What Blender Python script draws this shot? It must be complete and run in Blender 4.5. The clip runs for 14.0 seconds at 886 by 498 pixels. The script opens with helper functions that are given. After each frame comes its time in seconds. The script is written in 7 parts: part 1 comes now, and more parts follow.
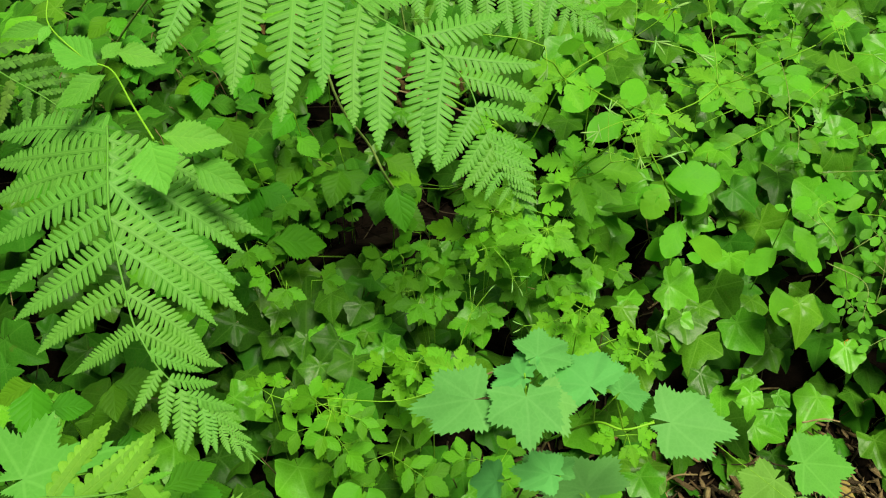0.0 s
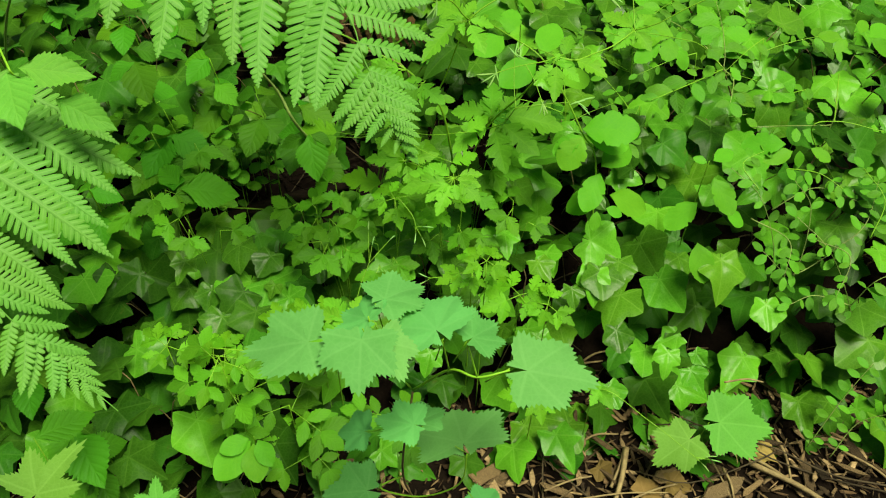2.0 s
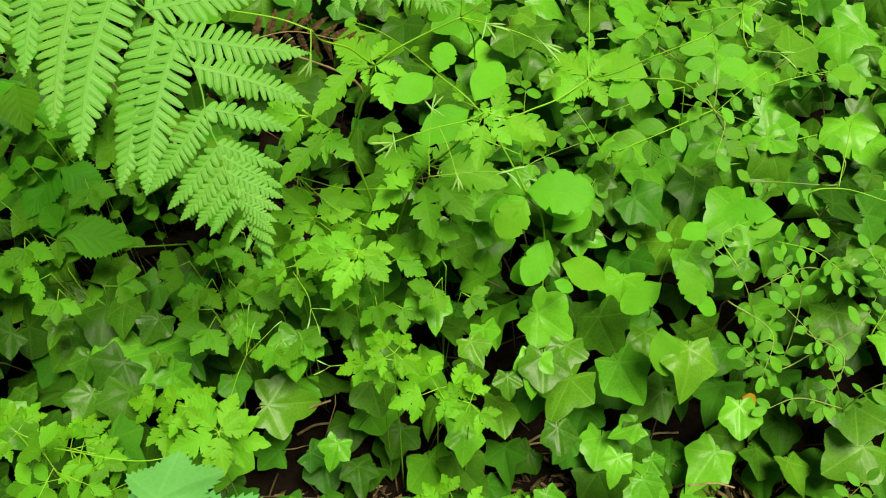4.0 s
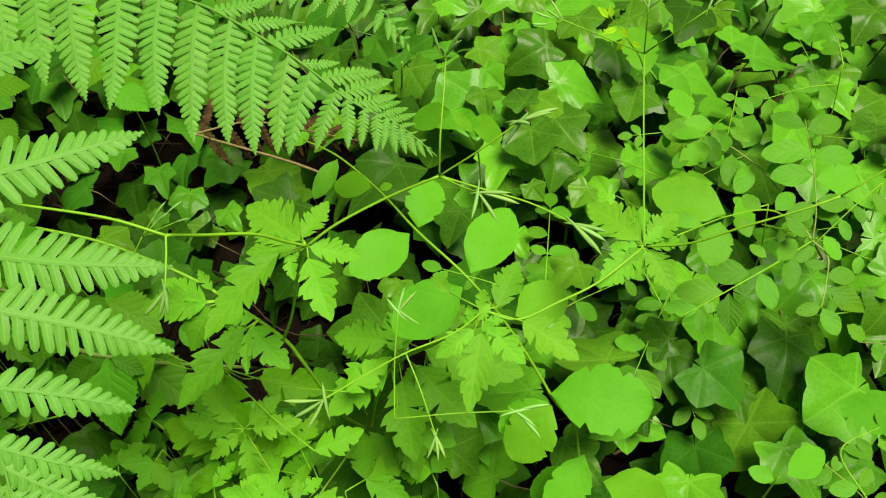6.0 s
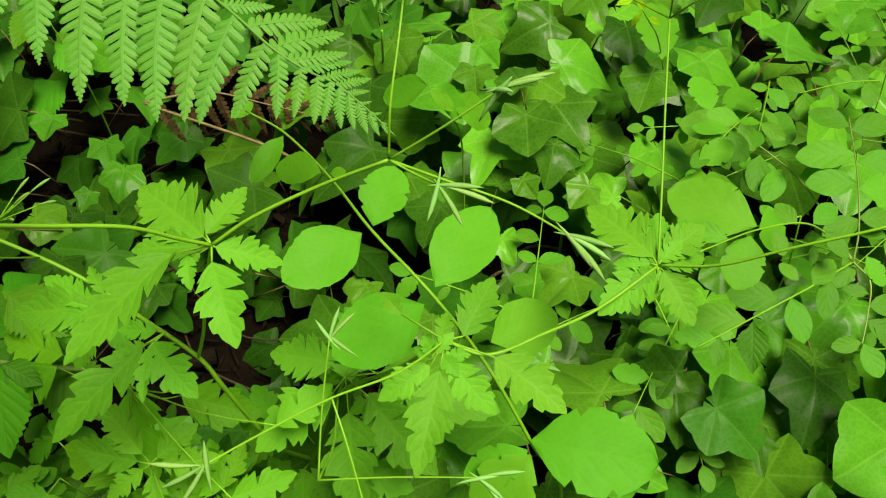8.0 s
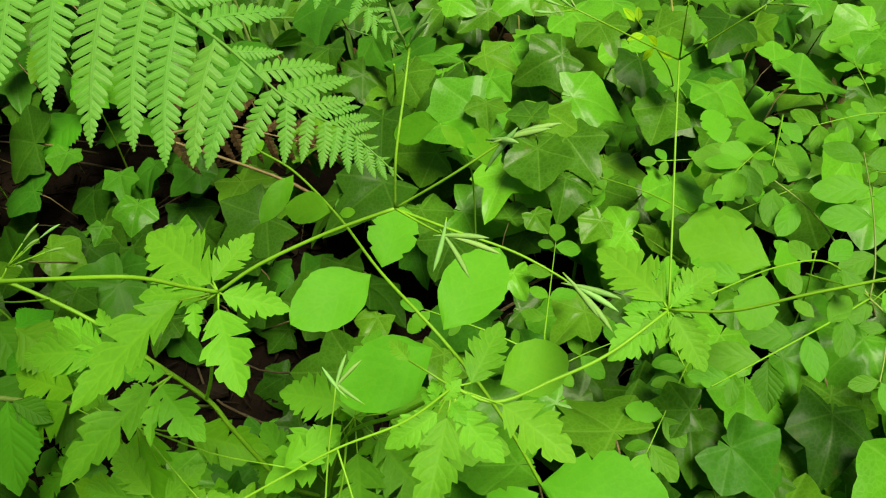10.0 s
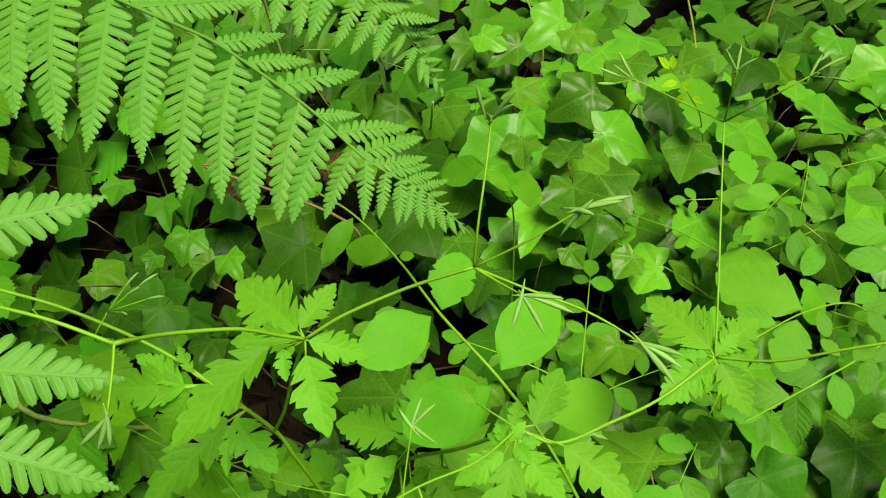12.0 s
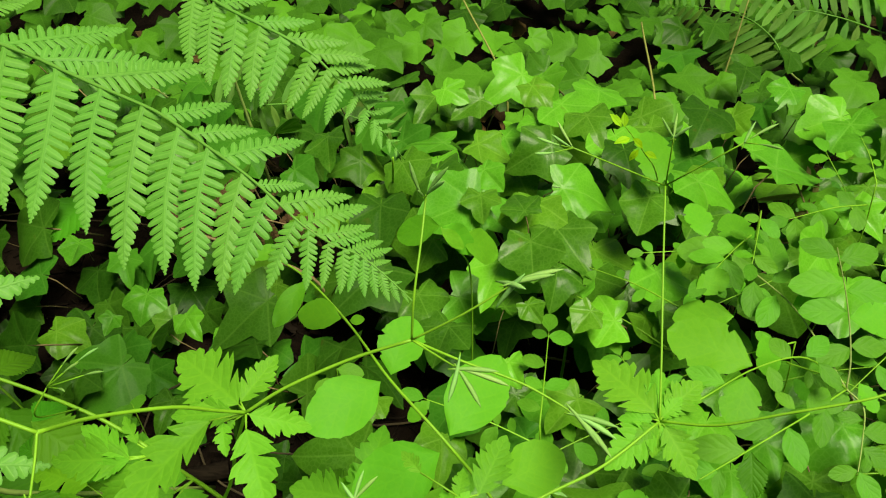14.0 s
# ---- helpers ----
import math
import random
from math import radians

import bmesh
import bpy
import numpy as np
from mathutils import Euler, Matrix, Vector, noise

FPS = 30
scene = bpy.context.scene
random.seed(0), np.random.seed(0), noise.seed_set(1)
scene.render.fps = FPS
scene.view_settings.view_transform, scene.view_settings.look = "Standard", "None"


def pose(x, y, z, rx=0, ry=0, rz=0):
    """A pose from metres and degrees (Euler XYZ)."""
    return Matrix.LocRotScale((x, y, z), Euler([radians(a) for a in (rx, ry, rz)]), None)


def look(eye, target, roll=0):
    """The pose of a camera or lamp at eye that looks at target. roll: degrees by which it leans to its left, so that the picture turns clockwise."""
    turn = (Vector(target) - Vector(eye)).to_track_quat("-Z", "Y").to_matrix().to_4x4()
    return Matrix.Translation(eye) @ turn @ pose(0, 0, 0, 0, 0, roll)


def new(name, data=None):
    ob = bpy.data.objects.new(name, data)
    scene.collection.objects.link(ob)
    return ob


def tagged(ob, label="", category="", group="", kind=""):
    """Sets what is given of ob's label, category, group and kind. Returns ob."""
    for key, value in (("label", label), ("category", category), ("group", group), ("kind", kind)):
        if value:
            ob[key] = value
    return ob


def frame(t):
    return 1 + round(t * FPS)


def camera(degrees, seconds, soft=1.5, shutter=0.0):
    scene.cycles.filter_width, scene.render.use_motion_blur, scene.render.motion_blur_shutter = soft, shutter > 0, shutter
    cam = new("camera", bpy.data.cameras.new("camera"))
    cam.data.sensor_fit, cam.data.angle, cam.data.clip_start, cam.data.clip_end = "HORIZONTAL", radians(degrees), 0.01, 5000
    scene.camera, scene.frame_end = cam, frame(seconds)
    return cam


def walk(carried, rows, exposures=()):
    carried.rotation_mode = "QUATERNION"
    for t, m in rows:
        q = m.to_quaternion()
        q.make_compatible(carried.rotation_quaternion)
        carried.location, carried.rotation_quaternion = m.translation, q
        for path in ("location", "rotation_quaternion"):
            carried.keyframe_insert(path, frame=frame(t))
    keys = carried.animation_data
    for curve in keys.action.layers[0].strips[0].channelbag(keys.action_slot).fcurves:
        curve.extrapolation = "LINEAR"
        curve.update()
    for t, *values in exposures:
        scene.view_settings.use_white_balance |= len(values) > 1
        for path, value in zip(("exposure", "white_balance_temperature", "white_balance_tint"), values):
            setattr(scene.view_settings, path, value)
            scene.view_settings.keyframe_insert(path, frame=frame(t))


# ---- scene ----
cam = camera(55.2, 14.0, soft=1.15)
PATH = [
    (0, (0.058, 0.041, 1.227), (0.073, 1.5, -0.142), 0.2),
    (0.5, (0.071, 0.038, 1.214), (0.099, 1.493, -0.158), -2.1),
    (1, (0.091, 0.034, 1.196), (0.132, 1.463, -0.202), -1.3),
    (1.5, (0.121, 0.031, 1.187), (0.154, 1.449, -0.223), 0.0),
    (2, (0.19, 0.05, 1.182), (0.205, 1.458, -0.239), 0.9),
    (2.2, (0.213, 0.056, 1.179), (0.188, 1.463, -0.242), -0.0),
    (4.3, (0.357, 0.332, 1.14), (0.287, 1.658, -0.356), 1.1),
    (4.5, (0.378, 0.35, 1.136), (0.313, 1.674, -0.361), 1.7),
    (5, (0.457, 0.413, 1.121), (0.366, 1.747, -0.366), 1.4),
    (5.5, (0.417, 0.535, 1.084), (0.274, 1.872, -0.396), 0.3),
    (6, (0.355, 0.644, 1.025), (0.214, 1.997, -0.441), -2.0),
    (6.5, (0.369, 0.705, 0.992), (0.233, 2.049, -0.482), -1.1),
    (7, (0.374, 0.73, 0.952), (0.243, 2.069, -0.528), -0.7),
    (7.5, (0.364, 0.745, 0.932), (0.233, 2.088, -0.544), 0.6),
    (8, (0.368, 0.746, 0.93), (0.233, 2.085, -0.549), 0.9),
    (8.2, (0.369, 0.748, 0.934), (0.228, 2.086, -0.546), 0.9),
    (10.3, (0.371, 0.759, 0.938), (0.193, 2.132, -0.505), -0.3),
    (10.5, (0.365, 0.76, 0.943), (0.192, 2.132, -0.501), -0.1),
    (11, (0.359, 0.756, 0.953), (0.178, 2.13, -0.489), -0.5),
    (11.5, (0.346, 0.754, 0.964), (0.16, 2.135, -0.471), -0.4),
    (12, (0.337, 0.744, 0.978), (0.151, 2.132, -0.45), 0.3),
    (12.5, (0.347, 0.748, 0.985), (0.167, 2.148, -0.432), 0.8),
    (13, (0.35, 0.749, 0.988), (0.187, 2.174, -0.406), 1.3),
    (13.5, (0.354, 0.754, 0.986), (0.2, 2.193, -0.394), 1.4),
    (14, (0.357, 0.756, 0.992), (0.208, 2.214, -0.369), 0.8),
]
walk(cam, [(t, look(eye, target, roll)) for t, eye, target, roll in PATH], exposures=[(0.0, 0.55, 7150, 8), (2.0, 0.60, 7250, 8), (4.5, 0.72, 7500, 11), (6.5, 0.61, 7500, 11), (8.0, 0.55, 7500, 11), (14.0, 0.56, 7450, 11)])

# ---- light: an even, bright sky over a shaded bank ----
world = bpy.data.worlds.new("sky")
scene.world = world
world.use_nodes = True
wn, wl = world.node_tree.nodes, world.node_tree.links
sky = wn.new("ShaderNodeTexSky")
sky.sky_type, sky.sun_disc = "NISHITA", False
sky.air_density, sky.dust_density, sky.ozone_density = 1.0, 4.0, 0.6
sky.sun_elevation, sky.sun_rotation = radians(69.5), radians(132)
wl.new(sky.outputs["Color"], wn["Background"].inputs["Color"])
wn["Background"].inputs["Strength"].default_value = 0.038

sun = new("sun", bpy.data.lights.new("sun", "SUN"))
sun.data.energy, sun.data.angle, sun.data.color = 4.8, radians(27), (1.0, 0.96, 0.84)
sun.matrix_world = look((1.0, -0.9, 3.6), (0, 0, 0))


# ---- materials ----
def leaf_material(name, base, light, vein, rough=0.4, through_light=0.35, spots=0.0, vein_width=0.015, vary=0.25, bump=0.07, scale=60.0, gloss=0.10, net=190.0, net_show=0.14, each=1.0, hues=0.015, feather=0.0, vein_show=0.45, quilt=0.5, sheen=0.0):
    """A leaf: mottled green between two tones, paler veins, some light passing through it."""
    m = bpy.data.materials.new(name)
    m.use_nodes = True
    n, l = m.node_tree.nodes, m.node_tree.links
    n.clear()
    out = n.new("ShaderNodeOutputMaterial")
    pr = n.new("ShaderNodeBsdfPrincipled")
    tr = n.new("ShaderNodeBsdfTranslucent")
    mix = n.new("ShaderNodeMixShader")
    info = n.new("ShaderNodeObjectInfo")
    island = n.new("ShaderNodeNewGeometry")
    both = n.new("ShaderNodeMath")
    both.operation = "ADD"
    l.new(info.outputs["Random"], both.inputs[0])
    l.new(island.outputs["Random Per Island"], both.inputs[1])
    rnd = n.new("ShaderNodeMath")
    rnd.operation = "FRACT"
    l.new(both.outputs[0], rnd.inputs[0])
    own = n.new("ShaderNodeMapRange")
    own.inputs["To Min"].default_value, own.inputs["To Max"].default_value = 0.5 - 0.5 * each, 0.5 + 0.5 * each
    l.new(rnd.outputs[0], own.inputs["Value"])
    rnd = own
    co = n.new("ShaderNodeTexCoord")
    uv = n.new("ShaderNodeSeparateXYZ")
    l.new(co.outputs["UV"], uv.inputs[0])
    n1 = n.new("ShaderNodeTexNoise")
    n1.inputs["Scale"].default_value, n1.inputs["Detail"].default_value = scale, 4.0
    geo_pos = island.outputs["Position"]
    l.new(geo_pos, n1.inputs["Vector"])
    n2 = n.new("ShaderNodeTexNoise")
    n2.inputs["Scale"].default_value, n2.inputs["Detail"].default_value = scale * 7, 3.0
    l.new(geo_pos, n2.inputs["Vector"])
    tone = n.new("ShaderNodeMath")
    tone.operation = "MULTIPLY_ADD"
    l.new(n1.outputs["Fac"], tone.inputs[0])
    tone.inputs[1].default_value = 0.9
    l.new(rnd.outputs[0], tone.inputs[2])
    half = n.new("ShaderNodeMath")
    half.operation = "MULTIPLY_ADD"
    half.inputs[1].default_value, half.inputs[2].default_value = 0.75, -0.2
    half.use_clamp = True
    l.new(tone.outputs[0], half.inputs[0])
    c1 = n.new("ShaderNodeMix")
    c1.data_type = "RGBA"
    c1.inputs[6].default_value, c1.inputs[7].default_value = (*base, 1), (*light, 1)
    l.new(half.outputs[0], c1.inputs[0])
    # veins: a pale line and a sunken groove; feathered ones run from the midrib to the edge
    side = n.new("ShaderNodeMath")
    side.operation = "ABSOLUTE"
    l.new(uv.outputs["X"], side.inputs[0])
    near = side.outputs[0]
    if feather:
        run = n.new("ShaderNodeMath")
        run.operation = "MULTIPLY_ADD"
        run.inputs[1].default_value = -1.6
        l.new(near, run.inputs[0])
        beat = n.new("ShaderNodeMath")
        beat.operation = "MULTIPLY"
        beat.inputs[1].default_value = feather
        l.new(uv.outputs["Y"], beat.inputs[0])
        l.new(beat.outputs[0], run.inputs[2])
        fold = n.new("ShaderNodeMath")
        fold.operation = "PINGPONG"
        fold.inputs[1].default_value = 0.5
        l.new(run.outputs[0], fold.inputs[0])
        least = n.new("ShaderNodeMath")
        least.operation = "MINIMUM"
        half_off = n.new("ShaderNodeMath")
        half_off.operation = "MULTIPLY"
        half_off.inputs[1].default_value = 0.45
        l.new(fold.outputs[0], half_off.inputs[0])
        l.new(half_off.outputs[0], least.inputs[0])
        l.new(near, least.inputs[1])
        near = least.outputs[0]
    vr = n.new("ShaderNodeMapRange")
    vr.inputs["From Min"].default_value, vr.inputs["From Max"].default_value = vein_width * 0.35, vein_width
    vr.inputs["To Min"].default_value, vr.inputs["To Max"].default_value = vein_show, 0.0
    l.new(near, vr.inputs["Value"])
    groove = n.new("ShaderNodeMapRange")
    groove.interpolation_type = "SMOOTHSTEP"
    groove.inputs["From Min"].default_value, groove.inputs["From Max"].default_value = 0.0, 0.16
    l.new(near, groove.inputs["Value"])
    c2 = n.new("ShaderNodeMix")
    c2.data_type = "RGBA"
    c2.inputs[7].default_value = (*vein, 1)
    l.new(vr.outputs[0], c2.inputs[0])
    l.new(c1.outputs[2], c2.inputs[6])
    # a fine net of veins between the large ones
    vo = n.new("ShaderNodeTexVoronoi")
    vo.feature = "DISTANCE_TO_EDGE"
    vo.inputs["Scale"].default_value = net
    l.new(geo_pos, vo.inputs["Vector"])
    nr = n.new("ShaderNodeMapRange")
    nr.inputs["From Min"].default_value, nr.inputs["From Max"].default_value = 0.02, 0.16
    nr.inputs["To Min"].default_value, nr.inputs["To Max"].default_value = net_show, 0.0
    l.new(vo.outputs["Distance"], nr.inputs["Value"])
    c4 = n.new("ShaderNodeMix")
    c4.data_type = "RGBA"
    c4.inputs[7].default_value = (*vein, 1)
    l.new(nr.outputs[0], c4.inputs[0])
    l.new(c2.outputs[2], c4.inputs[6])
    c2 = c4
    # value and hue vary from leaf to leaf
    hsv = n.new("ShaderNodeHueSaturation")
    val = n.new("ShaderNodeMapRange")
    val.inputs["To Min"].default_value, val.inputs["To Max"].default_value = 1 - vary, 1 + vary
    l.new(rnd.outputs[0], val.inputs["Value"])
    l.new(val.outputs[0], hsv.inputs["Value"])
    hue = n.new("ShaderNodeMapRange")
    hue.inputs["From Min"].default_value, hue.inputs["From Max"].default_value = 0.0, 1.0
    hue.inputs["To Min"].default_value, hue.inputs["To Max"].default_value = 0.5 + hues, 0.5 - hues
    l.new(info.outputs["Random"], hue.inputs["Value"])
    l.new(hue.outputs[0], hsv.inputs["Hue"])
    l.new(c2.outputs[2], hsv.inputs["Color"])
    col = hsv.outputs["Color"]
    if spots:
        sp = n.new("ShaderNodeTexNoise")
        sp.inputs["Scale"].default_value = 45.0
        l.new(geo_pos, sp.inputs["Vector"])
        sr = n.new("ShaderNodeMapRange")
        sr.inputs["From Min"].default_value, sr.inputs["From Max"].default_value = 0.70, 0.76
        sr.inputs["To Max"].default_value = spots
        l.new(sp.outputs["Fac"], sr.inputs["Value"])
        c3 = n.new("ShaderNodeMix")
        c3.data_type = "RGBA"
        c3.inputs[7].default_value = (0.09, 0.06, 0.015, 1)
        l.new(sr.outputs[0], c3.inputs[0])
        l.new(col, c3.inputs[6])
        col = c3.outputs[2]
    l.new(col, pr.inputs["Base Color"])
    rr = n.new("ShaderNodeMapRange")
    rr.inputs["To Min"].default_value, rr.inputs["To Max"].default_value = rough - 0.08, rough + 0.12
    l.new(n1.outputs["Fac"], rr.inputs["Value"])
    l.new(rr.outputs[0], pr.inputs["Roughness"])
    pr.inputs["Specular IOR Level"].default_value = gloss
    warm = n.new("ShaderNodeMix")
    warm.data_type, warm.blend_type = "RGBA", "MULTIPLY"
    warm.inputs[0].default_value = 1.0
    warm.inputs[7].default_value = (1.2, 1.3, 0.5, 1)
    l.new(col, warm.inputs[6])
    l.new(warm.outputs[2], tr.inputs["Color"])
    puff = n.new("ShaderNodeBump")
    puff.inputs["Strength"].default_value, puff.inputs["Distance"].default_value = quilt, 0.0022
    swell = n.new("ShaderNodeMath")
    swell.operation = "MULTIPLY_ADD"
    swell.inputs[1].default_value = 1.1
    l.new(n1.outputs["Fac"], swell.inputs[0])
    l.new(groove.outputs[0], swell.inputs[2])
    l.new(swell.outputs[0], puff.inputs["Height"])
    bp = n.new("ShaderNodeBump")
    bp.inputs["Strength"].default_value, bp.inputs["Distance"].default_value = bump, 0.002
    ridge = n.new("ShaderNodeMath")
    ridge.operation = "MULTIPLY_ADD"
    ridge.inputs[1].default_value = 1.0
    l.new(n2.outputs["Fac"], ridge.inputs[0])
    l.new(nr.outputs[0], ridge.inputs[2])
    l.new(ridge.outputs[0], bp.inputs["Height"])
    l.new(puff.outputs[0], bp.inputs["Normal"])
    l.new(bp.outputs[0], pr.inputs["Normal"])
    l.new(puff.outputs[0], tr.inputs["Normal"])
    if sheen:
        pr.inputs["Coat Weight"].default_value, pr.inputs["Coat Roughness"].default_value = sheen, 0.25
        l.new(puff.outputs[0], pr.inputs["Coat Normal"])
    mix.inputs[0].default_value = through_light
    l.new(pr.outputs[0], mix.inputs[1])
    l.new(tr.outputs[0], mix.inputs[2])
    l.new(mix.outputs[0], out.inputs["Surface"])
    return m


def plain_material(name, a, b, rough=0.6, scale=80.0, bump=0.4, vary=0.2, stretch=(1, 1, 1), fine=6.0, gloss=0.2):
    """Bark, stems, wood, soil: two tones in noise at two scales, with relief."""
    m = bpy.data.materials.new(name)
    m.use_nodes = True
    n, l = m.node_tree.nodes, m.node_tree.links
    pr = n["Principled BSDF"]
    info = n.new("ShaderNodeObjectInfo")
    geo = n.new("ShaderNodeNewGeometry")
    mp = n.new("ShaderNodeMapping")
    mp.inputs["Scale"].default_value = stretch
    co = n.new("ShaderNodeTexCoord")
    l.new(co.outputs["Object"], mp.inputs["Vector"])
    n1 = n.new("ShaderNodeTexNoise")
    n1.inputs["Scale"].default_value, n1.inputs["Detail"].default_value = scale, 5.0
    l.new(mp.outputs[0], n1.inputs["Vector"])
    n2 = n.new("ShaderNodeTexNoise")
    n2.inputs["Scale"].default_value, n2.inputs["Detail"].default_value = scale * fine, 4.0
    l.new(mp.outputs[0], n2.inputs["Vector"])
    add = n.new("ShaderNodeMath")
    add.operation = "MULTIPLY_ADD"
    add.inputs[1].default_value = 0.6
    l.new(n2.outputs["Fac"], add.inputs[0])
    l.new(n1.outputs["Fac"], add.inputs[2])
    mr = n.new("ShaderNodeMapRange")
    mr.inputs["From Min"].default_value, mr.inputs["From Max"].default_value = 0.5, 1.1
    l.new(add.outputs[0], mr.inputs["Value"])
    c = n.new("ShaderNodeMix")
    c.data_type = "RGBA"
    c.inputs[6].default_value, c.inputs[7].default_value = (*a, 1), (*b, 1)
    l.new(mr.outputs[0], c.inputs[0])
    hsv = n.new("ShaderNodeHueSaturation")
    sumr = n.new("ShaderNodeMath")
    sumr.operation = "ADD"
    l.new(info.outputs["Random"], sumr.inputs[0])
    l.new(geo.outputs["Random Per Island"], sumr.inputs[1])
    fr = n.new("ShaderNodeMath")
    fr.operation = "FRACT"
    l.new(sumr.outputs[0], fr.inputs[0])
    val = n.new("ShaderNodeMapRange")
    val.inputs["To Min"].default_value, val.inputs["To Max"].default_value = 1 - vary, 1 + vary
    l.new(fr.outputs[0], val.inputs["Value"])
    l.new(val.outputs[0], hsv.inputs["Value"])
    l.new(c.outputs[2], hsv.inputs["Color"])
    l.new(hsv.outputs["Color"], pr.inputs["Base Color"])
    pr.inputs["Roughness"].default_value = rough
    pr.inputs["Specular IOR Level"].default_value = gloss
    bp = n.new("ShaderNodeBump")
    bp.inputs["Strength"].default_value, bp.inputs["Distance"].default_value = bump, 0.004
    l.new(add.outputs[0], bp.inputs["Height"])
    l.new(bp.outputs[0], pr.inputs["Normal"])
    return m


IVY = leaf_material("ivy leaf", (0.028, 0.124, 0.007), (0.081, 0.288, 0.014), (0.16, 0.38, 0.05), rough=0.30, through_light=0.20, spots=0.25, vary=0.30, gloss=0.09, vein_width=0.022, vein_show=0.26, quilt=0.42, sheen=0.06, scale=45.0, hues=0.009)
# ivy with the shade of low and overhung leaves put into its colour
IVY_SHADED = leaf_material("shaded ivy leaf", (0.0125, 0.064, 0.004), (0.032, 0.138, 0.009), (0.075, 0.20, 0.025), rough=0.34, through_light=0.16, spots=0.25, vary=0.30, gloss=0.05, vein_width=0.022, vein_show=0.26, quilt=0.42, sheen=0.01, scale=45.0, hues=0.009)
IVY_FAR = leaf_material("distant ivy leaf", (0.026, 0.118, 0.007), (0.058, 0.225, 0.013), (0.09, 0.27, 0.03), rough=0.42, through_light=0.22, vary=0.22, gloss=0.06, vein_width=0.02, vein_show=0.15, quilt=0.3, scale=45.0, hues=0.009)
FERN = leaf_material("fern", (0.078, 0.268, 0.031), (0.114, 0.345, 0.047), (0.15, 0.40, 0.06), rough=0.46, gloss=0.17, through_light=0.30, vary=0.10, bump=0.15, each=0.35, hues=0.004, vein_width=0.25, vein_show=0.5, quilt=0.15)
FERN_YOUNG = leaf_material("young fern", (0.098, 0.310, 0.022), (0.142, 0.395, 0.036), (0.20, 0.45, 0.04), rough=0.5, through_light=0.35, vary=0.10, bump=0.15, quilt=0.15)
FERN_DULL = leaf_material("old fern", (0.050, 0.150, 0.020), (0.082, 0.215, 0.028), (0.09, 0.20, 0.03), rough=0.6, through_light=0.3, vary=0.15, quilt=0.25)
CURRANT = leaf_material("lobed shrub leaf", (0.074, 0.300, 0.062), (0.105, 0.365, 0.086), (0.14, 0.41, 0.11), rough=0.62, through_light=0.25, vary=0.08, vein_width=0.026, vein_show=0.24, quilt=0.35)
CORNER = leaf_material("broad lobed leaf", (0.080, 0.260, 0.028), (0.110, 0.325, 0.042), (0.16, 0.40, 0.07), rough=0.6, through_light=0.28, vary=0.12, bump=0.2, vein_width=0.022, vein_show=0.34, quilt=0.35)
CICELY = leaf_material("feathery leaf", (0.084, 0.310, 0.018), (0.128, 0.405, 0.027), (0.17, 0.47, 0.03), rough=0.5, through_light=0.36, vary=0.15, feather=7.0, vein_width=0.045, quilt=0.14, vein_show=0.25, each=0.75, hues=0.006)
HERB = leaf_material("herb leaf", (0.070, 0.270, 0.010), (0.110, 0.360, 0.016), (0.14, 0.40, 0.02), rough=0.5, through_light=0.35, vary=0.2, feather=7.0, vein_width=0.045, quilt=0.14, vein_show=0.25, each=0.75, hues=0.006)
OVAL = leaf_material("oval leaf", (0.073, 0.305, 0.014), (0.106, 0.390, 0.023), (0.15, 0.43, 0.02), rough=0.5, through_light=0.38, vary=0.15, feather=5.0, vein_width=0.035, vein_show=0.13, quilt=0.05, each=0.6, hues=0.008)
SHRUB = leaf_material("shrub leaf", (0.050, 0.212, 0.012), (0.088, 0.308, 0.018), (0.11, 0.34, 0.03), rough=0.5, through_light=0.3, vary=0.2, feather=4.0, vein_width=0.05, vein_show=0.18, quilt=0.12, each=0.7, hues=0.007)
SERRATE = leaf_material("toothed leaf", (0.040, 0.185, 0.008), (0.070, 0.265, 0.012), (0.075, 0.27, 0.016), rough=0.5, through_light=0.33, vary=0.25, feather=7.0, vein_width=0.05, vein_show=0.3, quilt=0.25)
WEED = leaf_material("herb leaflet", (0.048, 0.200, 0.008), (0.085, 0.300, 0.014), (0.10, 0.32, 0.02), rough=0.5, through_light=0.33, vary=0.25, feather=5.0, vein_width=0.05, quilt=0.14, vein_show=0.25, each=0.75, hues=0.006)
NETTLE = leaf_material("nettle leaf", (0.080, 0.300, 0.030), (0.116, 0.385, 0.046), (0.17, 0.45, 0.06), rough=0.52, through_light=0.35, vary=0.12, bump=0.2, feather=7.0, vein_width=0.035, vein_show=0.28, quilt=0.2, hues=0.006)
YOUNG = leaf_material("young leaf", (0.190, 0.440, 0.008), (0.260, 0.520, 0.015), (0.28, 0.54, 0.03), rough=0.5, through_light=0.4, vary=0.12)
POD = leaf_material("seed pod", (0.170, 0.410, 0.085), (0.240, 0.490, 0.135), (0.30, 0.55, 0.08), rough=0.45, through_light=0.2, vary=0.12)
STEM = plain_material("green stem", (0.120, 0.330, 0.015), (0.170, 0.410, 0.025), rough=0.45, bump=0.1, vary=0.12)
STIPE = plain_material("fern stalk", (0.120, 0.200, 0.040), (0.220, 0.330, 0.080), rough=0.5, bump=0.15, scale=40)
TWIG = plain_material("twig", (0.110, 0.075, 0.035), (0.260, 0.220, 0.090), rough=0.7, bump=0.4)
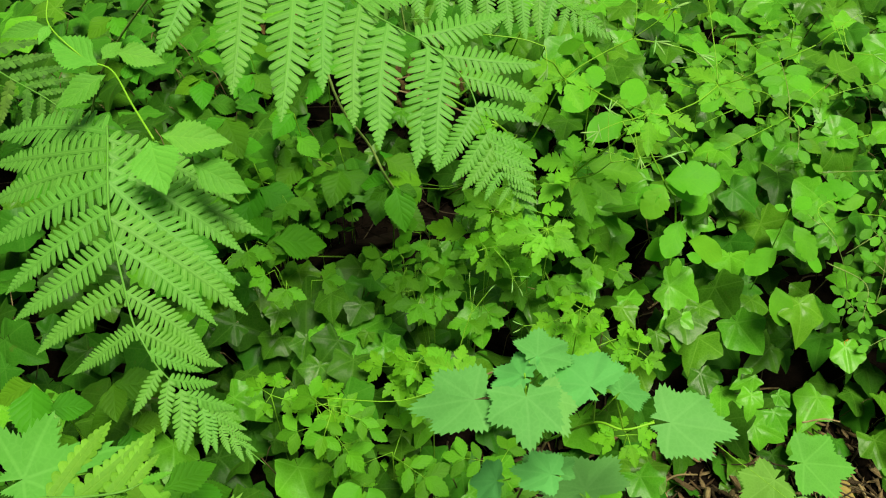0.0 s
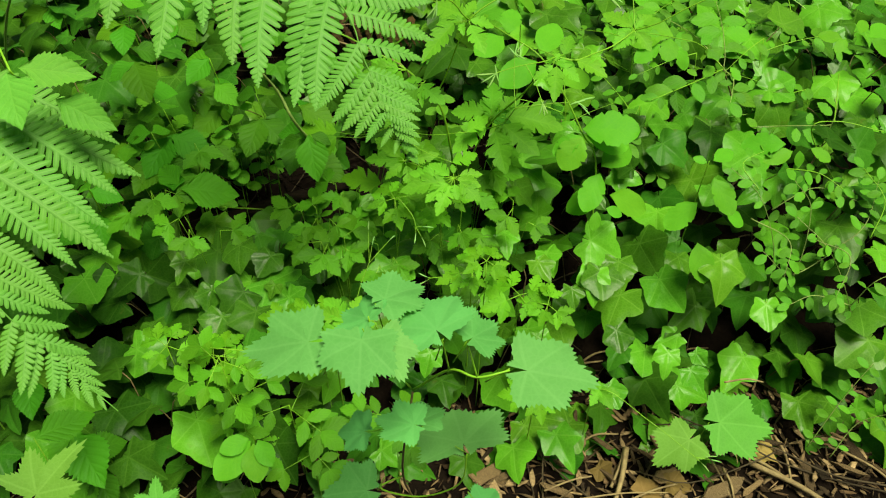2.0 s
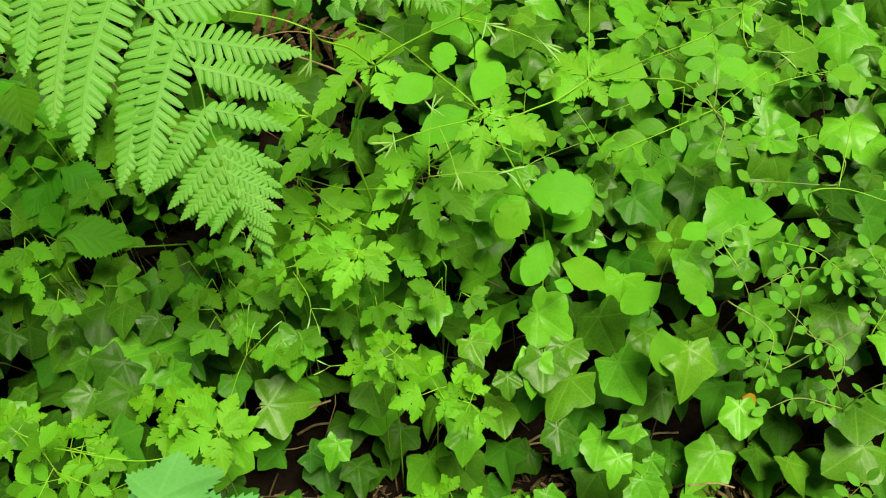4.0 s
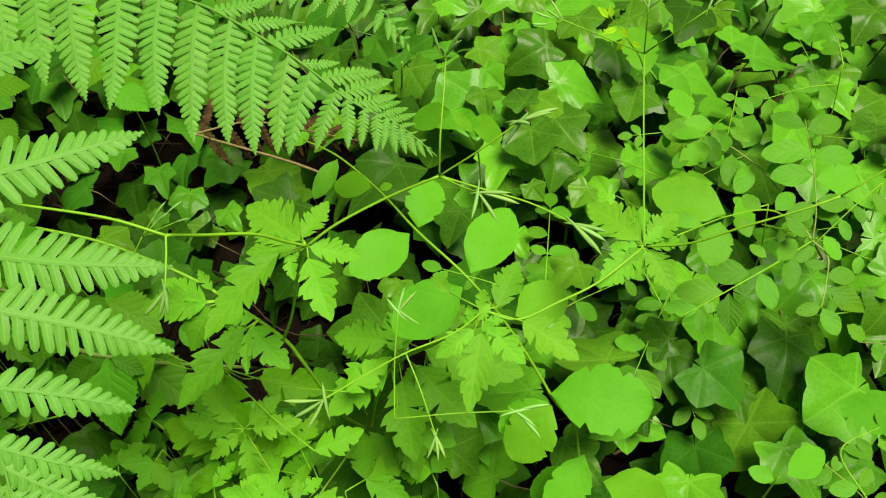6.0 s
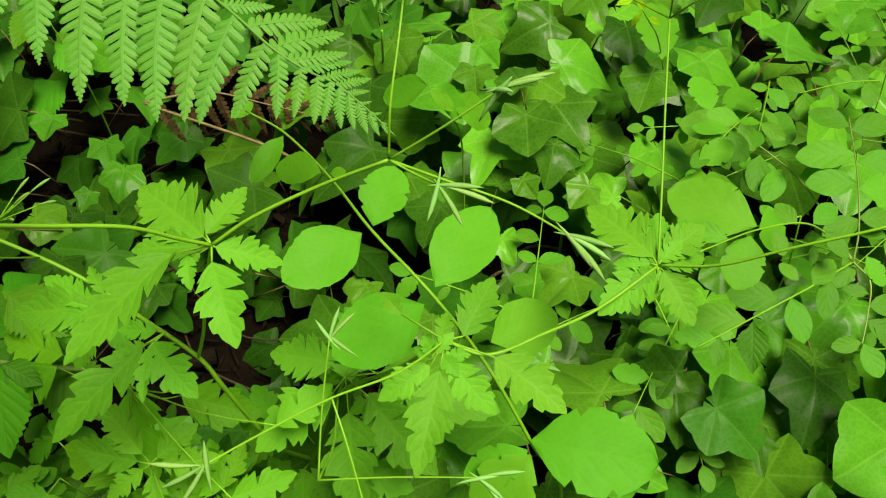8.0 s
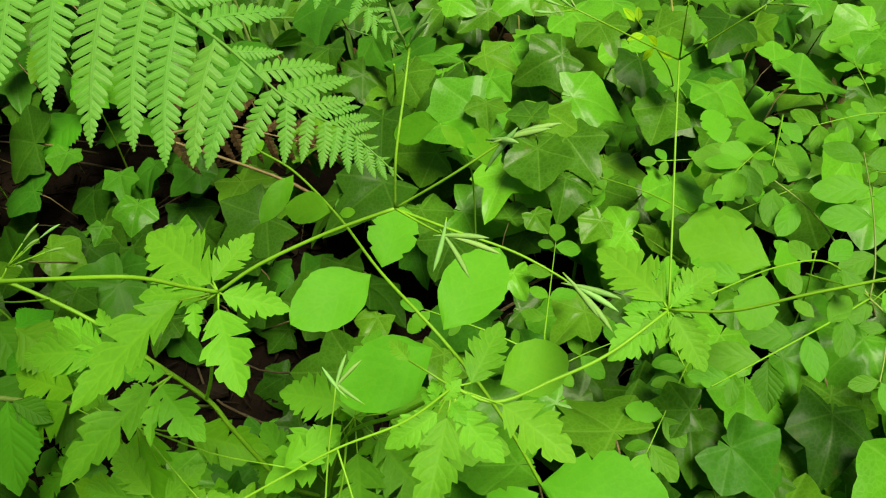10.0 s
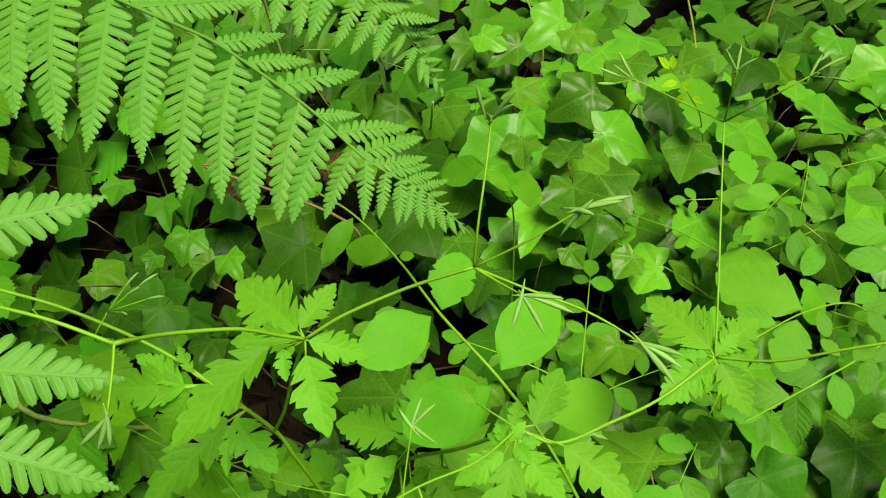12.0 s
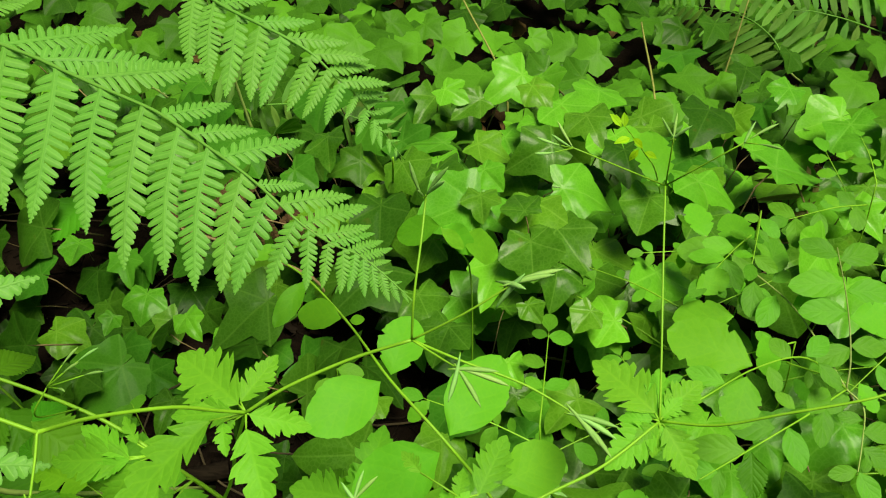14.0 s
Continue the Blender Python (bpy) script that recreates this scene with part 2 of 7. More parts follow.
VINE = plain_material("ivy vine", (0.022, 0.018, 0.009), (0.070, 0.056, 0.026), rough=0.8, bump=0.4)
DRY = plain_material("dry stalk", (0.130, 0.165, 0.032), (0.225, 0.255, 0.060), rough=0.7, bump=0.3)
DEAD = leaf_material("dead fern", (0.036, 0.024, 0.009), (0.078, 0.052, 0.019), (0.08, 0.055, 0.02), rough=0.75, through_light=0.25, vary=0.3)
WITHERED = leaf_material("withered fern", (0.060, 0.075, 0.016), (0.110, 0.125, 0.030), (0.12, 0.11, 0.03), rough=0.75, through_light=0.3, vary=0.35)
# darker than real humus: the deep shade under the foliage is in this colour
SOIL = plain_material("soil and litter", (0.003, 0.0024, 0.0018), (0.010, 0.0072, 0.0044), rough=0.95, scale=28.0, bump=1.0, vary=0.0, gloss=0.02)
CHIP = plain_material("wood chip", (0.026, 0.018, 0.008), (0.200, 0.145, 0.062), rough=0.85, scale=60.0, bump=0.6, vary=0.85, stretch=(0.4, 3.0, 3.0))
CHIP_PALE = plain_material("pale wood chip", (0.110, 0.078, 0.030), (0.400, 0.300, 0.140), rough=0.8, scale=70.0, bump=0.7, vary=0.5, stretch=(0.3, 3.0, 3.0))
CHIP_DARK = plain_material("bark litter", (0.014, 0.009, 0.005), (0.105, 0.070, 0.032), rough=0.85, scale=40.0, bump=0.6, vary=0.8, gloss=0.08, stretch=(0.4, 3.0, 3.0))
# bark taken down to near black, carrying the shade of the hollow
BARK_SHADED = plain_material("bark", (0.003, 0.0026, 0.0018), (0.016, 0.0125, 0.008), rough=0.95, scale=20.0, bump=1.0, vary=0.2, gloss=0.02, stretch=(0.4, 2.5, 2.5))
BROWN_LEAF = leaf_material("fallen leaf", (0.046, 0.028, 0.011), (0.120, 0.076, 0.026), (0.14, 0.09, 0.03), rough=0.7, through_light=0.2, vary=0.4)
TAN_LEAF = leaf_material("tan dead leaf", (0.150, 0.110, 0.030), (0.300, 0.220, 0.065), (0.30, 0.22, 0.08), rough=0.7, through_light=0.2, vary=0.3)
YELLOW_LEAF = leaf_material("yellowed leaf", (0.420, 0.220, 0.015), (0.520, 0.330, 0.020), (0.5, 0.36, 0.06), rough=0.6, through_light=0.3, vary=0.1)


# ---- makers of meshes ----
def mesh_from(name, verts, faces, veins=None, mats=(), slots=None):
    me = bpy.data.meshes.new(name)
    me.from_pydata([tuple(v) for v in verts], [], faces)
    if veins is not None:
        lay = me.uv_layers.new(name="veins")
        idx = np.empty(len(me.loops), dtype=np.int32)
        me.loops.foreach_get("vertex_index", idx)
        lay.data.foreach_set("uv", np.asarray(veins, dtype=np.float32)[idx].ravel())
    for m in mats:
        me.materials.append(m)
    if slots is not None:
        me.polygons.foreach_set("material_index", slots)
    me.polygons.foreach_set("use_smooth", [True] * len(me.polygons))
    me.update()
    return me


def tube(points, radii, sides=6):
    """Vertices and faces of a tapered tube along points."""
    pts = [Vector(p) for p in points]
    vs, fs = [], []
    for i, p in enumerate(pts):
        d = (pts[min(i + 1, len(pts) - 1)] - pts[max(i - 1, 0)]).normalized()
        a = d.cross(Vector((0.31, 0.17, 0.93)))
        a = a.normalized() if a.length > 1e-4 else Vector((1, 0, 0))
        b = d.cross(a)
        r = radii[0] + (radii[1] - radii[0]) * i / max(1, len(pts) - 1)
        for k in range(sides):
            w = 2 * math.pi * k / sides
            vs.append(p + r * (math.cos(w) * a + math.sin(w) * b))
    for i in range(len(pts) - 1):
        for k in range(sides):
            k2 = (k + 1) % sides
            fs.append((i * sides + k, i * sides + k2, (i + 1) * sides + k2, (i + 1) * sides + k))
    fs.append(tuple(range(sides))[::-1])
    fs.append(tuple((len(pts) - 1) * sides + k for k in range(sides)))
    return vs, fs


def smooth_line(points, per=6):
    """A curve through the points."""
    p = [Vector(q) for q in points]
    if len(p) < 3:
        return [p[0].lerp(p[-1], i / per) for i in range(per + 1)]
    p = [2 * p[0] - p[1]] + p + [2 * p[-1] - p[-2]]
    out = []
    for i in range(1, len(p) - 2):
        for k in range(per):
            t = k / per
            out.append(0.5 * ((2 * p[i]) + (p[i + 1] - p[i - 1]) * t + (2 * p[i - 1] - 5 * p[i] + 4 * p[i + 1] - p[i + 2]) * t * t
                              + (3 * p[i] - p[i - 1] - 3 * p[i + 1] + p[i + 2]) * t ** 3))
    out.append(p[-2])
    return out


def palmate(name, mats, lobes, sinus, teeth=0, depth=0.05, cup=0.1, crease=0.03, wave=0.05, seed=0, per=6, stalk=0.0, rings=3, point=1.35, inset=0.0, back=1.0):
    """A leaf whose lobes spread from the stalk: lobes are (degrees, reach), tip along +y. inset: how far the veins' meeting lies inside the blade."""
    rg = random.Random(seed)
    lobes = [(a + rg.uniform(-5, 5), r * rg.uniform(0.92, 1.08)) for a, r in lobes]
    rim = []
    for j in range(len(lobes) - 1):
        (a0, r0), (a1, r1) = lobes[j], lobes[j + 1]
        outer = min(abs(a0), abs(a1)) > 25
        dip = min(r0, r1) * (sinus if not outer else 0.5 * sinus + 0.5 * back)
        for k in range(per):
            f = k / per
            near = abs(2 * f - 1)
            ends = r0 if f < 0.5 else r1
            r = dip + (ends - dip) * near ** point
            if teeth and k % 2 == 1:
                r *= 1 - depth * rg.uniform(0.7, 1.3)
            elif teeth and k:
                r *= 1 + depth * rg.uniform(0.3, 0.9)
            rim.append((radians(a0 + (a1 - a0) * f), r, radians(min(f, 1 - f) * abs(a1 - a0))))
    rim.append((radians(lobes[-1][0]), lobes[-1][1], 0.0))
    vs, uvs, fs = [Vector((0, 0, 0))], [(0, 0)], []
    ph, ph2 = rg.uniform(0, 6.28), rg.uniform(0, 6.28)
    for q in range(1, rings + 1):
        g = q / rings
        for a, r, off in rim:
            x, y = math.sin(a) * r * g, math.cos(a) * r * g
            rr = r * g
            z = -cup * (y * y + 0.6 * x * x) + crease * (math.sqrt(x * x + 0.02) - 0.14) + wave * (x * y * math.sin(ph) + 0.35 * math.sin(4.2 * x + ph) * math.cos(3.7 * y + ph2) * rr) + 0.10 * wave * rr * rr * math.sin(5 * a + ph2)
            vs.append(Vector((x, y, z)))
            uvs.append((math.sin(off) * rr, g))
    n = len(rim)
    for k in range(n - 1):
        fs.append((0, 1 + k + 1, 1 + k))
    for q in range(rings - 1):
        o, o2 = 1 + q * n, 1 + (q + 1) * n
        for k in range(n - 1):
            fs.append((o + k, o + k + 1, o2 + k + 1, o2 + k))
    for v in vs:
        v.y += inset
    slots = [0] * len(fs)
    if stalk:
        tv, tf = tube([(0, inset, -0.01), (0.02, inset - 0.15 * stalk, -0.25 * stalk), (0.05, inset - 0.22 * stalk, -1.0 * stalk)], (0.014, 0.018), 4)
        o = len(vs)
        vs += tv
        uvs += [(1, 1)] * len(tv)
        fs += [tuple(o + i for i in f) for f in tf]
        slots += [1] * len(tf)
    return mesh_from(name, vs, fs, uvs, mats, slots)


def blade(name, mats, width, peak=0.4, stations=10, depth=0.0, forward=0.12, fold=0.15, droop=0.2, twist=0.0, seed=0, blunt=0.6, wave=0.02, deep=()):
    """A leaf along a midrib, tip along +y, length 1. depth: how deep the teeth are cut; deep: stations with a far deeper cut."""
    rg = random.Random(seed)
    vs, uvs, fs = [], [], []
    cols = (-1.0, -0.55, 0.0, 0.55, 1.0)
    ph = rg.uniform(0, 6.28)
    for i in range(stations + 1):
        t = i / stations
        w = width * (math.sin(math.pi * t ** (math.log(0.5) / math.log(peak))) ** blunt if 0 < t < 1 else 0.0)
        if i == stations:
            w = 0.0
        tip = i % 2 == 1
        for side_col in cols:
            cut = 1.0
            push = forward * width * abs(side_col) * (1.0 if tip else 0.86)
            if depth and abs(side_col) == 1.0 and not tip:
                cut = 1 - depth * rg.uniform(0.8, 1.2)
                if i in deep:
                    cut = 0.76
            if abs(side_col) == 0.55 and i in deep and depth:
                cut = 0.88
            x = side_col * w * cut * (1 + rg.uniform(-0.03, 0.03))
            y = t + (push * 2 if w else 0) * (1 - t)
            z = fold * abs(side_col) * w - droop * y * y + wave * math.sin(9 * y + ph + 3 * side_col) * abs(side_col) + twist * x * t
            vs.append(Vector((x, y, z)))
            uvs.append((side_col, t))
    for i in range(stations):
        for c in range(4):
            a = i * 5 + c
            fs.append((a, a + 1, a + 6, a + 5))
    return mesh_from(name, vs, fs, uvs, mats)


def cut_blade(name, mat, width, lobes=4, cut=0.8, seed=0, droop=0.16, fold=0.24, stations=72):
    """A pointed leaflet, deeply lobed towards its base and sharply toothed, tip along +y, length 1."""
    rg = random.Random(seed)
    vs, uvs, fs = [], [], []
    shift = rg.uniform(0.15, 0.45)
    bend = rg.uniform(-0.10, 0.10)
    for i in range(stations + 1):
        t = i / stations
        env = width * math.sin(math.pi * t ** 0.66) ** 0.75 * (1 - 0.15 * t) if 0 < t < 1 else 0.0
        deep = cut * (1 - step(0.30, 0.90, t)) + 0.06
        row = []
        for sg in (-1, 1):
            u = t * lobes + (shift if sg > 0 else 0.0)
            ph = u % 1.0
            sinus = max(0.0, 1 - min(ph / 0.09, (1 - ph) / 0.20))
            tooth = (u * 2.0) % 1.0
            row.append(env * (1 - deep * sinus) * (0.80 + 0.27 * tooth * (1 - 0.6 * sinus)))
        wl, wr = row
        for x, c in ((-wl, -1.0), (-wl * 0.55, -0.55), (0.0, 0.0), (wr * 0.55, 0.55), (wr, 1.0)):
            y = t + 0.62 * abs(x) * (1 - 0.75 * t)
            vs.append(Vector((x + bend * t * t, y, fold * abs(x) - droop * y * y + 0.05 * math.sin(7 * y + seed) * abs(x) / width)))
            uvs.append((c * min(1.0, abs(x) / max(env, 1e-4)), t))
    for i in range(stations):
        for c in range(4):
            a = i * 5 + c
            fs.append((a, a + 1, a + 6, a + 5))
    return mesh_from(name, vs, fs, uvs, (mat,))


def step(a, b, v):
    t = min(1.0, max(0.0, (v - a) / (b - a)))
    return t * t * (3 - 2 * t)


def pod_mesh(name, mat):
    """A slender, slightly bent capsule along +y, length 1."""
    vs, fs = [], []
    rows = ((0.0, 0.009), (0.12, 0.020), (0.35, 0.042), (0.6, 0.055), (0.8, 0.046), (0.93, 0.020), (1.0, 0.004))
    for y, r in rows:
        for k in range(6):
            w = 2 * math.pi * k / 6
            vs.append((r * math.cos(w) + 0.10 * y * y, y, 0.8 * r * math.sin(w)))
    for i in range(len(rows) - 1):
        for k in range(6):
            fs.append((i * 6 + k, (i + 1) * 6 + k, (i + 1) * 6 + (k + 1) % 6, i * 6 + (k + 1) % 6))
    fs.append(tuple(range(6)))
    fs.append(tuple((len(rows) - 1) * 6 + k for k in range(6))[::-1])
    return mesh_from(name, vs, fs, [(1, 0)] * len(vs), (mat,))


def pinna_mesh(name, mat, pairs=15, reach=0.13, seed=0, droop=0.12, narrow=0.5, gap=0.9, rise=68, web=0.014):
    """One side-branch of a fern frond, along +y, length 1, with its pairs of leaflets."""
    rg = random.Random(seed)
    vs, uvs, fs = [], [], []

    def at(s):
        return Vector(((0.30, -0.24, 0.16, -0.34)[seed % 4] * (s * s * 0.55 - s * 0.45) * 0.6, s, -droop * s * s))
    tv, tf = tube([at(k / 6) + Vector((0, 0, -0.006)) for k in range(7)], (0.004, 0.0015), 4)
    vs += tv
    uvs += [(0, 0)] * len(tv)
    fs += tf
    o = len(vs)
    for k in range(9):
        w = web * (1 - (k / 8) ** 3) + 0.002
        q = at(k / 8)
        vs += [q + Vector((-w, 0, 0)), q + Vector((0, 0, 0.004)), q + Vector((w, 0, 0))]
        uvs += [(1, 0), (0, 0), (1, 0)]
    for k in range(8):
        for c in range(2):
            a = o + k * 3 + c
            fs.append((a, a + 1, a + 4, a + 3))
    for j in range(pairs):
        u = (j + 0.35) / pairs
        s = 1 - (1 - u) ** 1.35
        step_on = 1.35 * (1 - u) ** 0.35 / pairs
        size = max(0.010, reach * (1 - s ** 2.7) ** 0.95 * (0.76 + 0.24 * min(1, s * 4)))
        wide = min(gap * step_on * narrow, size * 0.55)
        for side in (-1, 1):
            ang = radians(rise + rg.uniform(-5, 5) - 40 * s * s)
            d = Vector((side * math.sin(ang), math.cos(ang), rg.uniform(-0.15, 0.05)))
            e = Vector((-side * math.cos(ang), math.sin(ang), 0)) * side
            p = at(min(0.995, s + (0.4 * step_on if side > 0 else 0)))
            o = len(vs)
            for k, (h, w) in enumerate(((0.0, 1.30), (0.16, 1.02), (0.55, 1.04), (0.86, 0.84), (1.0, 0.34))):
                q = p + d * size * h + Vector((0, 0, -0.15 * size * h * h))
                bend = 1 + 0.08 * rg.uniform(-1, 1)
                vs += [q - e * wide * w * bend + Vector((0, 0, -0.32 * wide)), q + Vector((0, 0, 0.05 * wide)), q + e * wide * w * bend + Vector((0, 0, -0.32 * wide))]
                uvs += [(1, h), (0, h), (1, h)]
            for k in range(4):
                for c in range(2):
                    a = o + k * 3 + c
                    f = (a, a + 1, a + 4, a + 3)
                    fs.append(f if side > 0 else f[::-1])
    return mesh_from(name, vs, fs, uvs, (mat,))


# ---- makers of things ----
def thing(name, place, label, category, group="", kind=""):
    ob = new(name)
    ob.empty_display_size = 0.05
    ob.location = place
    return tagged(ob, label, category, group, kind)


def put(name, me, m, parent, label=""):
    """A part: mesh me at the world pose m, under parent."""
    ob = new(name, me)
    ob.parent = parent
    up = parent
    root = Matrix.Identity(4)
    while up is not None:
        root = up.matrix_basis @ root
        up = up.parent
    ob.matrix_basis = root.inverted() @ m
    return tagged(ob, label)


def aim(base, tip, face=(0, -0.45, 1.0), wide=1.0):
    """A pose whose y runs from base to tip, z towards face, scaled to that length."""
    base, tip = Vector(base), Vector(tip)
    y = tip - base
    size = y.length
    y.normalize()
    z = Vector(face)
    z = z - y * z.dot(y)
    if z.length < 1e-3:
        z = Vector((0, -1, 0.1))
    z.normalize()
    x = y.cross(z)
    m = Matrix((x, y, z)).transposed().to_4x4() @ Matrix.Diagonal((size * wide, size, size, 1))
    m.translation = base
    return m


def stem(parent, points, r0, r1, mat, name="stem", label="", per=6, sides=6, slim=0.72):
    pts = smooth_line(points, per)
    vs, fs = tube(pts, (r0 * slim, r1 * slim), sides)
    return put(name, mesh_from(name, vs, fs, None, (mat,)), Matrix.Identity(4), parent, label)


PICK = random.Random(11)


def leaf(parent, kind, base, tip, face=(0, -0.45, 1.0), wide=1.0, name="leaf", label=""):
    """One leaf of a kind, from its stalk's end to its tip."""
    return put(name, PICK.choice(KINDS[kind]), aim(base, tip, face, wide), parent, label)


IVY_SHAPE = [(-177, 0.17), (-122, 0.56), (-60, 0.78), (0, 1.12), (60, 0.78), (122, 0.56), (177, 0.17)]
IVY_BROAD = [(-177, 0.22), (-124, 0.54), (-60, 0.80), (0, 1.04), (60, 0.80), (124, 0.54), (177, 0.22)]
CURRANT_SHAPE = [(-168, 0.26), (-102, 0.58), (-50, 0.74), (0, 0.92), (50, 0.74), (102, 0.58), (168, 0.26)]
KINDS = {
    "ivy": [palmate("ivy_leaf", (IVY, TWIG), IVY_SHAPE if k % 2 else IVY_BROAD, (0.90, 0.80, 0.94, 0.85)[k % 4] + 0.005 * (k // 4), cup=(0.36, 0.18, 0.10, 0.28)[k % 4], crease=(0.12, 0.24, 0.18)[k % 3], wave=(0.30, 0.40, 0.25)[k % 3], seed=k, stalk=1.6, point=(1.05, 1.3, 0.9)[k % 3], rings=5, per=8) for k in range(10)],
    "ivy_shaded": [palmate("shaded_ivy_leaf", (IVY_SHADED, TWIG), IVY_SHAPE if k % 2 else IVY_BROAD, (0.90, 0.80, 0.94, 0.85)[k % 4], cup=(0.36, 0.18, 0.40, 0.25)[k % 4], crease=0.24, wave=0.32, seed=20 + k, stalk=1.4, point=(1.0, 1.3)[k % 2], rings=4, per=8) for k in range(6)],
    "currant": [palmate("lobed_leaf", (CURRANT, STEM), CURRANT_SHAPE, 0.80, teeth=1, depth=0.065, cup=0.16, crease=0.14, wave=0.35, seed=40 + k, per=16, rings=5, point=1.0, inset=0.15, back=0.95) for k in range(4)],
    "corner": [palmate("broad_lobed_leaf", (CORNER, STEM), CURRANT_SHAPE, 0.58, teeth=1, depth=0.085, cup=0.2, crease=0.16, wave=0.4, seed=46 + k, per=18, rings=5, point=1.15, inset=0.15, back=0.8) for k in range(2)],
    "sprout": [palmate("broad_lobed_leaf", (CORNER, STEM), CURRANT_SHAPE, 0.80, teeth=1, depth=0.06, cup=0.2, crease=0.16, wave=0.4, seed=48, per=16, rings=5, point=1.0, inset=0.15, back=0.9)],
    "cicely": [cut_blade("cut_leaflet", CICELY, 0.27 + 0.03 * (k % 2), lobes=(3.0, 3.6, 3.3, 4.0)[k], cut=(0.75, 0.5, 0.85, 0.6)[k], seed=60 + k) for k in range(4)],
    "herb": [cut_blade("cut_leaflet", HERB, 0.27 + 0.03 * (k % 2), lobes=(2.6, 3.4, 3.0, 2.4)[k], cut=(0.8, 0.65, 0.85, 0.7)[k], seed=70 + k) for k in range(4)],
    "avens": [cut_blade("toothed_leaflet", WEED, 0.33 + 0.03 * (k % 2), lobes=(3.0, 3.5, 2.6)[k], cut=(0.45, 0.3, 0.5)[k], seed=75 + k, stations=36) for k in range(3)],
    "oval": [blade("oval_leaf", (OVAL,), 0.28 + 0.02 * k, peak=0.47, stations=18, depth=0.03 if k == 2 else 0.0, fold=0.10, droop=0.10, seed=80 + k, blunt=0.62) for k in range(3)],
    "oval_lobed": [blade("notched_leaf", (OVAL,), 0.30, peak=0.50, stations=18, depth=0.04, deep=((6, 12), (4, 10), (8,))[k], fold=0.12, droop=0.12, seed=90 + k, blunt=0.55) for k in range(3)],
    "notched": [blade("notched_leaf", (SHRUB,), 0.30, peak=0.50, stations=18, depth=0.04, deep=((6, 12), (4, 10), (8,))[k], fold=0.12, droop=0.12, seed=95 + k, blunt=0.55) for k in range(3)],
    "shrub": [blade("shrub_leaf", (SHRUB,), 0.25 + 0.02 * k, peak=0.48, stations=12, fold=0.12, droop=0.10, seed=100 + k, blunt=0.6) for k in range(3)],
    "serrate": [blade("toothed_leaf", (SERRATE,), 0.31, peak=0.34, stations=26, depth=0.13, forward=0.25, fold=0.16, droop=0.18, seed=120 + k, blunt=0.9) for k in range(3)],
    "young": [blade("young_leaf", (YOUNG,), 0.27, peak=0.42, stations=10, fold=0.35, droop=0.15, seed=140 + k, blunt=0.95) for k in range(2)],
    "ivy_far": [palmate("far_ivy_leaf", (IVY_FAR, IVY_SHADED), IVY_SHAPE if k % 2 else IVY_BROAD, (0.92, 0.82)[k % 2], cup=(0.3, 0.15)[k % 2], crease=0.20, wave=0.3, seed=230 + k, per=4, rings=2, point=1.1) for k in range(6)],
    "ivy_far_shaded": [palmate("far_shaded_ivy_leaf", (IVY_SHADED, IVY_FAR), IVY_SHAPE if k % 2 else IVY_BROAD, (0.92, 0.82)[k % 2], cup=(0.3, 0.15)[k % 2], crease=0.20, wave=0.3, seed=240 + k, per=4, rings=2, point=1.1) for k in range(4)],
    "nettle": [blade("nettle_leaf", (NETTLE,), 0.33, peak=0.30, stations=24, depth=0.14, forward=0.22, fold=0.14, droop=0.14, seed=250 + k, blunt=1.0) for k in range(3)],
    "ash": [blade("herb_leaflet", (WEED,), 0.24 + 0.02 * k, peak=0.42, stations=12, depth=0.16, forward=0.2, fold=0.16, droop=0.12, seed=260 + k, blunt=0.75) for k in range(3)],
    "pod": [pod_mesh("seed_pod", POD)],
    "tan": [palmate("fallen_leaf", (TAN_LEAF, TWIG), IVY_BROAD, 0.85, cup=0.5, crease=0.3, wave=0.5, seed=160 + k) for k in range(3)],
    "brown_far": [palmate("litter_leaf", (BROWN_LEAF,), IVY_BROAD, 0.85, cup=0.5, crease=0.3, wave=0.5, seed=270 + k, per=2, rings=2) for k in range(3)],
    "yellow": [blade("yellow_leaf", (YELLOW_LEAF,), 0.36, peak=0.45, stations=8, fold=0.2, droop=0.2, seed=170)],
}
